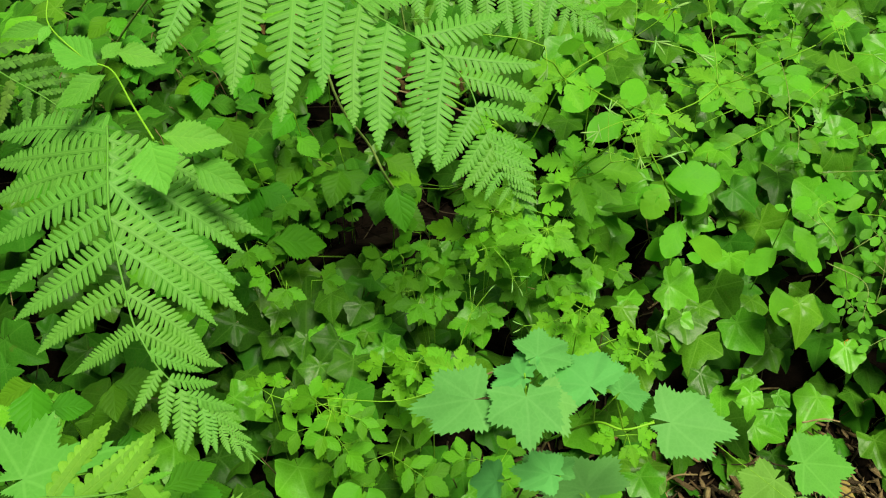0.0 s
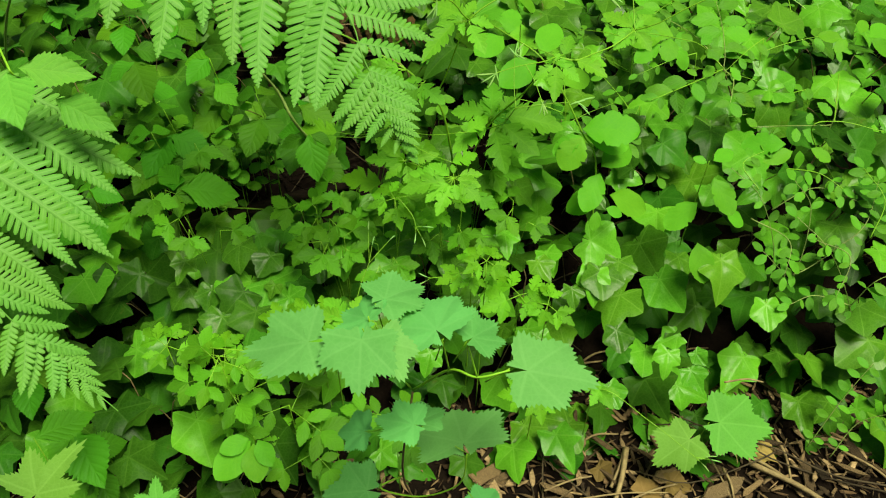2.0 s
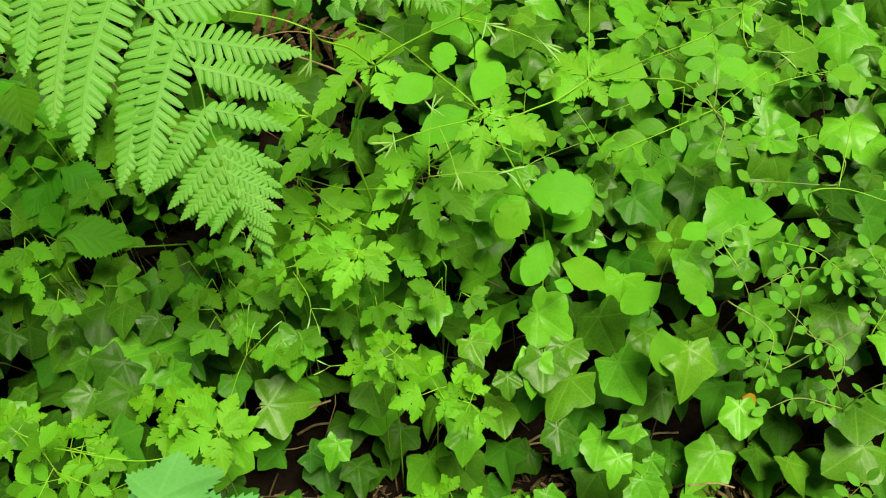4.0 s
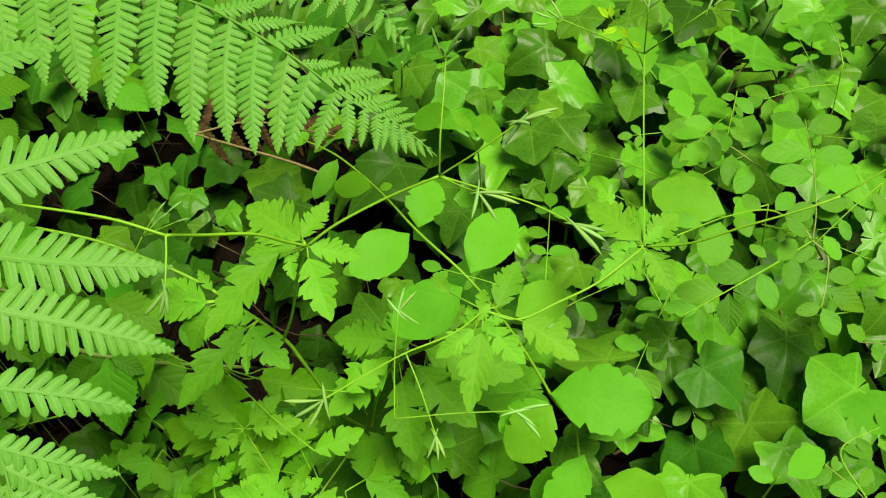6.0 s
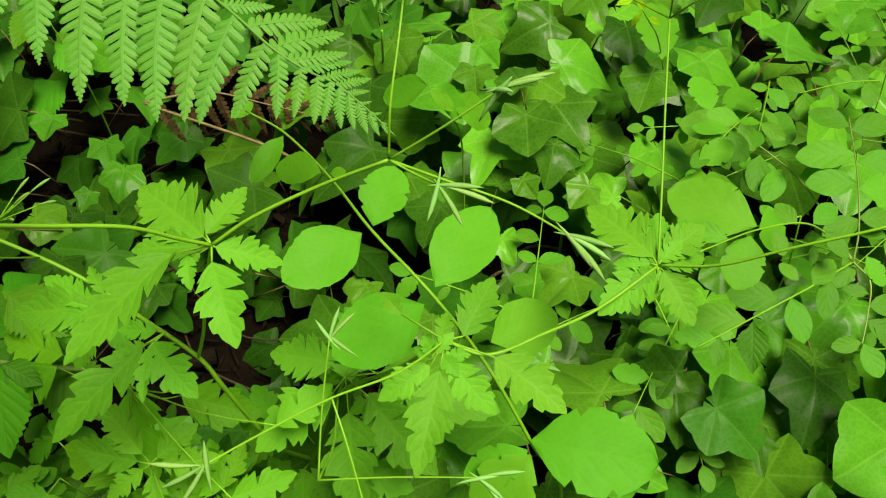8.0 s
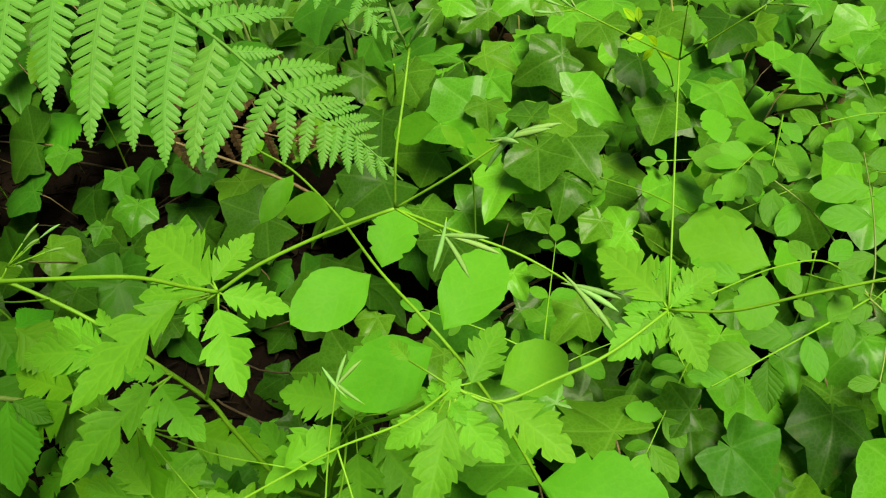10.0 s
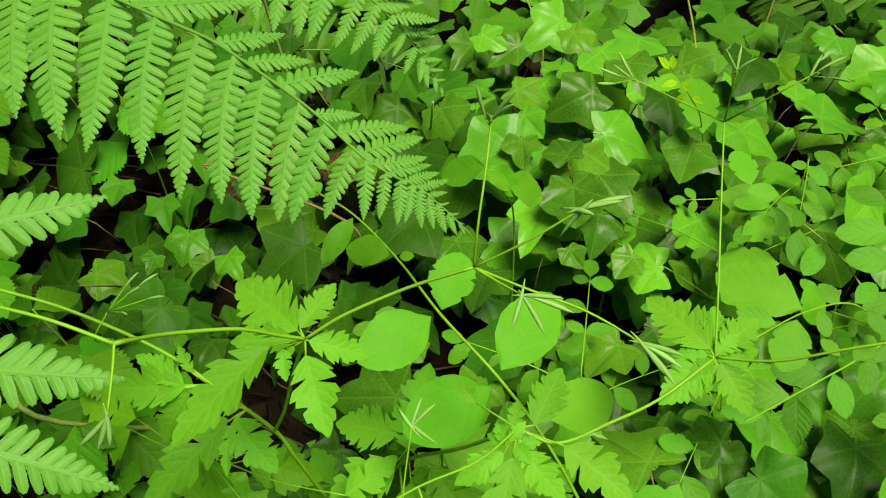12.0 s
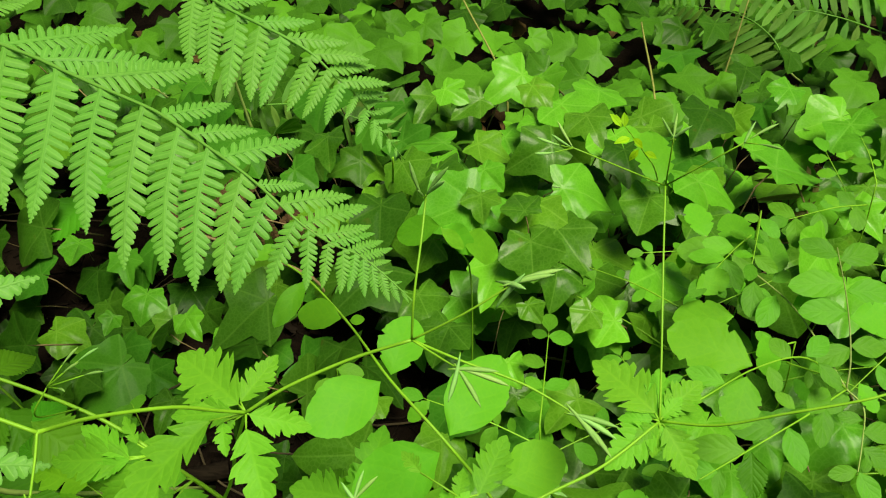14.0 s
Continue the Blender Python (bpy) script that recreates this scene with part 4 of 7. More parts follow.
fern([(0.044, 1.255, 0.120), (-0.014, 1.072, 0.400), (-0.041, 1.070, 0.473), (-0.085, 1.055, 0.580), (-0.130, 1.220, 0.680)], [(-0.067, 1.266, 0.702), (-0.025, 1.244, 0.704), (0.008, 1.228, 0.705), (0.042, 1.213, 0.705), (0.067, 1.201, 0.704), (0.097, 1.187, 0.703), (0.124, 1.176, 0.701), (0.142, 1.167, 0.700), (0.171, 1.149, 0.696), (0.202, 1.130, 0.690), (0.221, 1.118, 0.684), (0.241, 1.106, 0.675), (0.258, 1.102, 0.666), (0.274, 1.103, 0.657), (0.291, 1.096, 0.648), (0.307, 1.088, 0.638)], (0.0, -0.5, 1), 0, 0.14, label=FROND, seed=3, lower=(
    (0.007, (-0.032, 1.156, 0.659)), (0.080, (0.003, 1.139, 0.660)), (0.147, (0.039, 1.123, 0.659)), (0.247, (0.067, 1.112, 0.660)), (0.333, (0.103, 1.104, 0.661)), (0.413, (0.132, 1.085, 0.653)),
    (0.500, (0.159, 1.081, 0.655)), (0.547, (0.180, 1.072, 0.653)), (0.600, (0.198, 1.070, 0.654)), (0.660, (0.206, 1.070, 0.653)), (0.720, (0.225, 1.074, 0.654)), (0.747, (0.248, 1.075, 0.655)),
    (0.793, (0.256, 1.079, 0.653)), (0.827, (0.266, 1.080, 0.649)), (0.853, (0.270, 1.083, 0.648)), (0.873, (0.279, 1.083, 0.645)), (0.893, (0.286, 1.084, 0.644)), (0.913, (0.293, 1.084, 0.642)),
    (0.940, (0.299, 1.085, 0.640)), (0.967, (0.304, 1.087, 0.639))), upper=(
    (0.027, (-0.020, 1.332, 0.694)), (0.140, (0.070, 1.294, 0.694)), (0.207, (0.123, 1.243, 0.693)), (0.293, (0.146, 1.252, 0.692)), (0.467, (0.176, 1.198, 0.694)), (0.520, (0.199, 1.175, 0.691)),
    (0.567, (0.228, 1.177, 0.686)), (0.633, (0.237, 1.134, 0.683)), (0.687, (0.264, 1.139, 0.675)), (0.733, (0.273, 1.139, 0.669)), (0.767, (0.278, 1.122, 0.666)), (0.800, (0.280, 1.121, 0.662)),
    (0.840, (0.285, 1.120, 0.657)), (0.867, (0.291, 1.117, 0.654)), (0.893, (0.291, 1.109, 0.651)), (0.920, (0.293, 1.102, 0.649)), (0.947, (0.299, 1.098, 0.645)), (0.967, (0.303, 1.092, 0.642))))
fern([(0.02, 1.70, 0.12), (-0.02, 1.66, 0.5)], [(0.071, 1.411, 0.665), (0.111, 1.370, 0.668), (0.151, 1.342, 0.668), (0.176, 1.330, 0.664), (0.195, 1.325, 0.655), (0.212, 1.321, 0.640), (0.228, 1.327, 0.618), (0.236, 1.332, 0.600), (0.248, 1.336, 0.575), (0.262, 1.345, 0.545)], (0.0, -0.5, 1), 0, 0.12, label=FROND, seed=4, lower=(
    (0.022, (0.087, 1.332, 0.637)), (0.089, (0.111, 1.308, 0.638)), (0.156, (0.132, 1.291, 0.637)), (0.222, (0.153, 1.284, 0.639)), (0.300, (0.164, 1.278, 0.638)), (0.444, (0.182, 1.283, 0.631)),
    (0.522, (0.193, 1.285, 0.624)), (0.589, (0.209, 1.289, 0.617)), (0.656, (0.221, 1.306, 0.610)), (0.756, (0.229, 1.309, 0.593)), (0.811, (0.241, 1.313, 0.583)), (0.844, (0.247, 1.316, 0.577)),
    (0.900, (0.253, 1.324, 0.567)), (0.944, (0.257, 1.332, 0.557))), upper=(
    (0.111, (0.143, 1.405, 0.663)), (0.200, (0.189, 1.368, 0.663)), (0.322, (0.221, 1.344, 0.659)), (0.444, (0.238, 1.337, 0.650)), (0.533, (0.241, 1.347, 0.639)), (0.589, (0.254, 1.335, 0.630)),
    (0.656, (0.251, 1.340, 0.617)), (0.722, (0.249, 1.348, 0.607)), (0.778, (0.255, 1.348, 0.598)), (0.822, (0.256, 1.340, 0.589)), (0.867, (0.258, 1.340, 0.579)), (0.911, (0.259, 1.342, 0.568))))
fern([(-0.42, 0.22, 0.0), (-0.34, 0.26, 0.5)], [(-0.228, 0.323, 0.735), (-0.197, 0.325, 0.745), (-0.166, 0.322, 0.752), (-0.139, 0.324, 0.755), (-0.126, 0.334, 0.752)], (0.4, -0.6, 0.9), 0, 0.085, "fine", wide=1.35, label="young yellow-green fern frond beside the path", seed=5, lower=((0.350, (-0.168, 0.319, 0.700)), (0.500, (-0.147, 0.308, 0.700)), (0.675, (-0.133, 0.313, 0.700)), (0.825, (-0.118, 0.317, 0.705)), (0.950, (-0.100, 0.317, 0.710))), upper=((0.175, (-0.193, 0.378, 0.755)), (0.350, (-0.159, 0.377, 0.758)), (0.500, (-0.129, 0.361, 0.762)), (0.675, (-0.125, 0.367, 0.762)), (0.825, (-0.120, 0.349, 0.760)), (0.950, (-0.110, 0.336, 0.758))))
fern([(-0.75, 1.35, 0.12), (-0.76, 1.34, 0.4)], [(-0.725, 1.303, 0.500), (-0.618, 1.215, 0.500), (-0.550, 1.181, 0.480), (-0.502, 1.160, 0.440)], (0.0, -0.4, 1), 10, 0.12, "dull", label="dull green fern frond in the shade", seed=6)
fern([(-0.25, 1.80, 0.12), (-0.2, 1.79, 0.3)], [(-0.118, 1.739, 0.300), (-0.031, 1.737, 0.320), (0.072, 1.748, 0.320), (0.216, 1.761, 0.270)], (0.0, -0.7, 0.7), 18, 0.09, "sword", label="dull green sword fern frond behind the ivy", seed=7, tail=0.3, rise=85)
fern([(0.9, 2.2, 0.0), (0.9, 2.2, 0.12)], [(0.835, 2.138, 0.200), (0.790, 2.183, 0.250), (0.731, 2.261, 0.250), (0.635, 2.371, 0.200)], (0.0, -0.7, 0.7), 18, 0.12, "sword", label="dull green sword fern frond behind the ivy", seed=8, tail=0.3, rise=85)
fern([(1.15, 2.35, 0.0), (1.15, 2.35, 0.1)], [(1.044, 2.309, 0.200), (0.926, 2.265, 0.250), (0.846, 2.276, 0.250), (0.754, 2.271, 0.200)], (0.0, -0.7, 0.7), 18, 0.12, "sword", label="dull green sword fern frond behind the ivy", seed=9, tail=0.3, rise=85)
fern([(0.66, 1.55, 0.15), (0.66, 1.55, 0.22)], [(0.741, 1.598, 0.280), (0.710, 1.599, 0.340), (0.693, 1.628, 0.360), (0.681, 1.661, 0.360)], (0.2, -0.7, 0.7), 9, 0.06, "sword_dead", label="withered brown fern frond among the ivy", seed=10, tail=0.4, mat=TWIG)
fern([(0.12, 1.5, 0.14), (0.12, 1.48, 0.25)], [(-0.054, 1.482, 0.320), (0.016, 1.498, 0.330), (0.087, 1.497, 0.320), (0.156, 1.503, 0.300)], (0.0, -0.7, 0.7), 12, 0.06, "dead", label="withered brown fern frond hanging in the shade", seed=12, tail=0.4, mat=TWIG)

# ---- feathery herb with seed pods ----
herb = thing("sweet_cicely", (0.210, 1.064, 0.100), "light green herb with cut leaflets and slender seed pods", "herb", "herbs with seed pods")
JUNC = (0.224, 1.087, 0.271)
NODE_B = (0.228, 1.011, 0.625)
NODE_0 = (0.186, 0.926, 0.721)
NODE_C = (0.314, 1.030, 0.673)
JOINT = (0.185, 1.036, 0.488)
stem(herb, [(0.210, 1.064, 0.100), JUNC], 0.0028, 0.0026, STEM)
stem(herb, [JUNC, (0.214, 1.051, 0.355), (0.206, 1.037, 0.420), (0.197, 1.032, 0.465), JOINT, (0.155, 1.037, 0.525), (0.127, 1.046, 0.540), (0.099, 1.050, 0.555), (0.060, 1.048, 0.580), (0.015, 1.050, 0.590)], 0.0026, 0.0015, STEM)
stem(herb, [JOINT, (0.200, 1.026, 0.530), (0.215, 1.018, 0.585), NODE_B], 0.0016, 0.0013, STEM)
stem(herb, [NODE_B, (0.219, 1.000, 0.640), (0.207, 0.982, 0.665), (0.188, 0.956, 0.690), NODE_0], 0.0014, 0.0013, STEM)
stem(herb, [NODE_0, (0.157, 0.928, 0.730), (0.113, 0.930, 0.735)], 0.0012, 0.0009, STEM)
stem(herb, [NODE_B, (0.249, 1.018, 0.640), (0.281, 1.028, 0.655), NODE_C], 0.0013, 0.0012, STEM)
for base, tip, wide in (
        ((0.223, 1.015, 0.626), (0.182, 1.041, 0.636), 1.3), ((0.224, 1.016, 0.627), (0.239, 1.043, 0.637), 0.95), ((0.230, 1.010, 0.625), (0.263, 1.012, 0.617), 0.95), ((0.222, 1.010, 0.624), (0.187, 1.007, 0.624), 0.95),
        ((0.217, 1.005, 0.623), (0.222, 0.989, 0.617), 1.2), ((0.210, 1.005, 0.623), (0.168, 0.950, 0.609), 0.72), ((0.230, 1.003, 0.622), (0.249, 0.966, 0.608), 1.2), ((0.223, 1.007, 0.623), (0.219, 1.001, 0.621), 1.2)):
    stalk = stem(herb, [NODE_B, base], 0.0009, 0.00072, STEM, "leaf_stalk", per=2, sides=5)
    leaf(stalk, "cicely", base, tip, (PICK.gauss(0, 0.12), -0.5, 1), wide, "leaflet")
stem(herb, [NODE_C, (0.315, 1.034, 0.700), (0.316, 1.053, 0.718), (0.316, 1.072, 0.730)], 0.0009, 0.0008, STEM)
pods(herb, (0.315, 1.071, 0.730), [(0.307, 1.069, 0.752), (0.325, 1.071, 0.752), (0.325, 1.061, 0.752), (0.317, 1.048, 0.752)], 0.021)
stem(herb, [NODE_C, (0.339, 1.030, 0.695), (0.363, 1.037, 0.713)], 0.0009, 0.0007, STEM)
pods(herb, (0.361, 1.036, 0.713), [(0.383, 1.044, 0.720), (0.379, 1.040, 0.720), (0.364, 1.037, 0.720), (0.368, 1.029, 0.720)], 0.026)
stem(herb, [NODE_C, (0.340, 1.018, 0.675), (0.370, 1.010, 0.672), (0.396, 0.998, 0.668)], 0.001, 0.0007, STEM)
pods(herb, (0.396, 0.998, 0.668), [(0.416, 0.997, 0.667), (0.416, 0.993, 0.663), (0.415, 0.987, 0.656), (0.410, 0.990, 0.659)], 0.026)
stem(herb, [NODE_C, (0.329, 1.019, 0.675), (0.339, 1.009, 0.680)], 0.0008, 0.0006, STEM)
pods(herb, (0.339, 1.009, 0.680), [(0.338, 0.998, 0.668), (0.353, 0.999, 0.668), (0.358, 1.011, 0.682), (0.364, 1.007, 0.677)], 0.024)
stem(herb, [NODE_0, (0.187, 0.918, 0.715), (0.188, 0.904, 0.705)], 0.0009, 0.0007, STEM)
pods(herb, (0.188, 0.904, 0.705), [(0.177, 0.897, 0.690), (0.185, 0.897, 0.690), (0.189, 0.900, 0.690)], 0.022)
stem(herb, [(0.099, 1.050, 0.555), (0.104, 1.012, 0.600), (0.114, 1.018, 0.620)], 0.0007, 0.0006, STEM)
pods(herb, (0.114, 1.018, 0.620), [(0.130, 1.033, 0.640), (0.141, 1.034, 0.640), (0.151, 1.019, 0.640), (0.135, 1.023, 0.640), (0.137, 1.004, 0.640)], 0.014)
for base, tip, wide in (
        ((0.163, 1.020, 0.518), (0.120, 0.963, 0.497), 0.8), ((0.164, 1.021, 0.519), (0.144, 1.014, 0.516), 0.9), ((0.166, 1.019, 0.518), (0.169, 0.989, 0.507), 0.7), ((0.167, 1.023, 0.519), (0.197, 0.993, 0.508), 1.25),
        ((0.169, 1.029, 0.522), (0.143, 1.028, 0.521), 1)):
    stalk = stem(herb, [(0.173, 1.030, 0.520), base], 0.0009, 0.00072, STEM, "leaf_stalk", per=2, sides=5)
    leaf(stalk, "cicely", base, tip, (PICK.gauss(0, 0.12), -0.5, 1), wide, "leaflet")
for base, tip, wide in (
        ((0.137, 1.028, 0.540), (0.085, 1.021, 0.538), 1), ((0.137, 1.027, 0.540), (0.109, 1.014, 0.535), 0.75), ((0.136, 1.029, 0.540), (0.098, 1.046, 0.547), 0.8), ((0.139, 1.037, 0.543), (0.124, 1.053, 0.549), 0.8),
        ((0.140, 1.025, 0.539), (0.121, 1.003, 0.509), 1.1)):
    stalk = stem(herb, [(0.148, 1.037, 0.532), base], 0.0009, 0.00072, STEM, "leaf_stalk", per=2, sides=5)
    leaf(stalk, "cicely", base, tip, (PICK.gauss(0, 0.12), -0.5, 1), wide, "leaflet")
LOW_A, LOW_B = (0.212, 0.914, 0.445), (0.143, 1.004, 0.400)
stem(herb, [JUNC, (0.187, 0.991, 0.290), LOW_A], 0.0014, 0.001, STEM)
stem(herb, [LOW_A, LOW_B], 0.001, 0.0008, STEM)
for base, tip, wide in (
        ((0.208, 0.903, 0.441), (0.190, 0.863, 0.426), 1.05), ((0.201, 0.910, 0.443), (0.139, 0.901, 0.440), 0.95), ((0.200, 0.915, 0.445), (0.151, 0.923, 0.448), 0.95), ((0.212, 0.921, 0.447), (0.210, 0.935, 0.453), 1.2),
        ((0.220, 0.918, 0.446), (0.251, 0.922, 0.448), 1.1), ((0.221, 0.909, 0.443), (0.246, 0.883, 0.433), 1.2), ((0.213, 0.905, 0.442), (0.217, 0.884, 0.434), 1.1), ((0.204, 0.906, 0.442), (0.173, 0.883, 0.433), 1),
        ((0.217, 0.914, 0.445), (0.249, 0.904, 0.441), 1), ((0.206, 0.917, 0.446), (0.179, 0.938, 0.454), 1.1)):
    stalk = stem(herb, [LOW_A, base], 0.0009, 0.00072, STEM, "leaf_stalk", per=2, sides=5)
    leaf(stalk, "cicely", base, tip, (PICK.gauss(0, 0.12), -0.5, 1), wide, "leaflet")
for tip in ((0.099, 1.037, 0.420), (0.171, 1.027, 0.420), (0.192, 1.006, 0.410), (0.115, 0.981, 0.385), (0.156, 0.969, 0.370), (0.084, 1.008, 0.400)):
    b = Vector(LOW_B).lerp(Vector(tip), 0.15)
    stalk = stem(herb, [LOW_B, b], 0.0008, 0.0006, STEM, "leaf_stalk", per=2, sides=5)
    leaf(stalk, "cicely", b, tip, (PICK.gauss(0, 0.2), -0.7, 1), 1.0, "leaflet")
for base, tip in (((0.194, 0.995, 0.340), (0.108, 1.007, 0.340)), ((0.203, 0.986, 0.340), (0.170, 0.944, 0.330)), ((0.195, 0.996, 0.350), (0.159, 1.050, 0.360))):
    cut_leaf(herb, base, tip)
stem(herb, [JUNC, (0.204, 0.978, 0.340)], 0.0015, 0.001, STEM)

tall = thing("sweet_cicely", (0.214, 1.075, 0.120), "light green herb with a star of cut leaflets and seed pods", "herb", "herbs with seed pods")
STAR = (0.455, 1.065, 0.580)
TWO = (0.344, 1.002, 0.578)
TOPN = (0.455, 1.196, 0.653)
FORK = (0.262, 1.066, 0.411)
SIDE = (0.298, 0.948, 0.600)
stem(tall, [(0.214, 1.075, 0.120), (0.232, 1.085, 0.290), FORK, (0.309, 1.032, 0.500), TWO], 0.0024, 0.0016, STEM)
stem(tall, [TWO, (0.367, 0.998, 0.575), (0.395, 1.015, 0.575), (0.423, 1.035, 0.575), STAR], 0.0014, 0.0012, STEM)
stem(tall, [STAR, (0.482, 1.051, 0.600), (0.511, 1.044, 0.625), (0.542, 1.041, 0.645), (0.563, 1.044, 0.655)], 0.0012, 0.001, STEM)
stem(tall, [STAR, (0.454, 1.098, 0.605), (0.454, 1.149, 0.632), TOPN], 0.001, 0.0009, STEM)
stem(tall, [TOPN, (0.391, 1.164, 0.700)], 0.0008, 0.0006, STEM, per=3)
pods(tall, (0.391, 1.164, 0.700), [(0.379, 1.171, 0.712), (0.369, 1.152, 0.712), (0.369, 1.137, 0.712), (0.377, 1.156, 0.712)], 0.018)
stem(tall, [TOPN, (0.450, 1.182, 0.700)], 0.0008, 0.0006, STEM, per=3)
pods(tall, (0.450, 1.182, 0.700), [(0.440, 1.182, 0.712), (0.449, 1.190, 0.712), (0.457, 1.180, 0.712)], 0.018)
stem(tall, [TOPN, (0.491, 1.182, 0.700)], 0.0008, 0.0006, STEM, per=3)
pods(tall, (0.491, 1.182, 0.700), [(0.494, 1.188, 0.712), (0.508, 1.189, 0.712), (0.508, 1.163, 0.712)], 0.018)
for base, tip, wide in (
        ((0.452, 1.069, 0.582), (0.417, 1.104, 0.590), 1.15), ((0.454, 1.071, 0.582), (0.455, 1.097, 0.592), 1.1), ((0.458, 1.070, 0.582), (0.480, 1.089, 0.593), 1.25), ((0.459, 1.066, 0.580), (0.483, 1.076, 0.580), 1.1),
        ((0.458, 1.062, 0.579), (0.476, 1.036, 0.569), 1.2), ((0.452, 1.062, 0.579), (0.423, 1.036, 0.573), 1.15), ((0.455, 1.061, 0.578), (0.451, 1.047, 0.569), 1.2), ((0.451, 1.066, 0.580), (0.431, 1.064, 0.580), 1.2),
        ((0.454, 1.063, 0.579), (0.439, 1.050, 0.579), 1.2), ((0.456, 1.063, 0.579), (0.467, 1.052, 0.571), 1.2), ((0.455, 1.066, 0.580), (0.449, 1.078, 0.585), 1.2), ((0.456, 1.067, 0.581), (0.468, 1.077, 0.589), 1.2)):
    stalk = stem(tall, [STAR, base], 0.0009, 0.00072, STEM, "leaf_stalk", per=2, sides=5)
    leaf(stalk, "cicely", base, tip, (PICK.gauss(0, 0.12), -0.5, 1), wide, "leaflet")
for base, tip, wide in (
        ((0.342, 1.003, 0.578), (0.343, 1.020, 0.581), 1.2), ((0.353, 1.005, 0.579), (0.366, 1.038, 0.592), 1.05), ((0.343, 0.987, 0.573), (0.338, 0.936, 0.558), 0.9), ((0.348, 0.991, 0.574), (0.372, 0.970, 0.562), 1.2),
        ((0.338, 0.989, 0.573), (0.314, 0.970, 0.566), 1.15), ((0.370, 0.996, 0.576), (0.408, 0.973, 0.572), 1.2), ((0.338, 0.993, 0.575), (0.332, 1.009, 0.576), 1), ((0.346, 0.994, 0.575), (0.359, 0.998, 0.577), 1.2),
        ((0.343, 0.995, 0.575), (0.353, 0.984, 0.575), 1.2), ((0.340, 0.993, 0.575), (0.327, 1.000, 0.573), 1.1), ((0.320, 1.013, 0.582), (0.308, 1.024, 0.586), 1.2), ((0.340, 0.995, 0.576), (0.348, 1.004, 0.583), 1.1)):
    stalk = stem(tall, [TWO, base], 0.0009, 0.00072, STEM, "leaf_stalk", per=2, sides=5)
    leaf(stalk, "cicely", base, tip, (PICK.gauss(0, 0.12), -0.5, 1), wide, "leaflet")
LEAFY = (0.268, 1.070, 0.430)
stem(tall, [FORK, LEAFY], 0.0016, 0.0012, STEM)
for base, tip, wide in (
        ((0.259, 1.078, 0.433), (0.210, 1.084, 0.435), 1.3), ((0.261, 1.059, 0.426), (0.209, 1.021, 0.412), 1.2), ((0.270, 1.083, 0.435), (0.273, 1.134, 0.454), 1.2), ((0.274, 1.047, 0.422), (0.288, 0.985, 0.398), 1.25),
        ((0.287, 1.058, 0.426), (0.334, 1.010, 0.408), 1.2), ((0.291, 1.075, 0.432), (0.378, 1.060, 0.426), 1.1), ((0.273, 1.068, 0.429), (0.257, 1.105, 0.443), 1.2), ((0.283, 1.083, 0.435), (0.309, 1.108, 0.444), 1.2)):
    stalk = stem(tall, [LEAFY, base], 0.0009, 0.0007, STEM, "leaf_stalk", per=2, sides=5)
    leaf(stalk, "cicely", base, tip, (PICK.gauss(0, 0.12), -0.5, 1), wide, "leaflet")
stem(tall, [TWO, (0.325, 0.972, 0.590), SIDE, (0.276, 0.921, 0.612), (0.258, 0.899, 0.620)], 0.001, 0.0007, STEM)
pods(tall, (0.258, 0.899, 0.620), [(0.235, 0.896, 0.617), (0.242, 0.890, 0.610), (0.251, 0.887, 0.606), (0.255, 0.905, 0.627)], 0.022)
stem(tall, [SIDE, (0.308, 0.930, 0.590), (0.319, 0.909, 0.570)], 0.0008, 0.0006, STEM)
pods(tall, (0.319, 0.909, 0.570), [(0.316, 0.899, 0.559), (0.323, 0.899, 0.559), (0.327, 0.901, 0.561)], 0.02)
stem(tall, [FORK, (0.280, 0.990, 0.480), (0.289, 0.935, 0.544)], 0.0012, 0.0009, STEM)
stem(tall, [(0.289, 0.935, 0.544), (0.287, 0.963, 0.565), (0.288, 0.987, 0.590)], 0.0008, 0.0006, STEM)
pods(tall, (0.288, 0.987, 0.590), [(0.290, 0.998, 0.603), (0.298, 0.997, 0.602), (0.279, 0.992, 0.596), (0.285, 0.988, 0.591)], 0.02)
stem(tall, [(0.289, 0.935, 0.544), (0.327, 0.939, 0.548), (0.367, 0.943, 0.549)], 0.0008, 0.0006, STEM)
pods(tall, (0.367, 0.943, 0.549), [(0.389, 0.948, 0.555), (0.386, 0.933, 0.537), (0.382, 0.938, 0.543), (0.377, 0.946, 0.552)], 0.022)
stem(tall, [(0.563, 1.044, 0.655), (0.593, 1.051, 0.680), (0.614, 1.060, 0.690)], 0.0008, 0.0006, STEM, per=3)
pods(tall, (0.614, 1.060, 0.690), [(0.619, 1.059, 0.695), (0.618, 1.051, 0.690), (0.634, 1.050, 0.690)], 0.012)
stem(tall, [(0.593, 1.051, 0.680), (0.598, 1.020, 0.660), (0.630, 1.019, 0.655)], 0.0008, 0.0006, STEM, per=3)
pods(tall, (0.630, 1.019, 0.655), [(0.647, 1.024, 0.655), (0.647, 1.002, 0.650), (0.644, 1.012, 0.650)], 0.018)
broad = thing("sweet_cicely", (0.065, 1.119, 0.120), "light green herb with broad deeply cut leaves", "herb", "herbs with seed pods")
CROWN = (0.120, 1.045, 0.430)
stem(broad, [(0.065, 1.119, 0.120), (0.100, 1.073, 0.330), CROWN], 0.0016, 0.001, STEM)
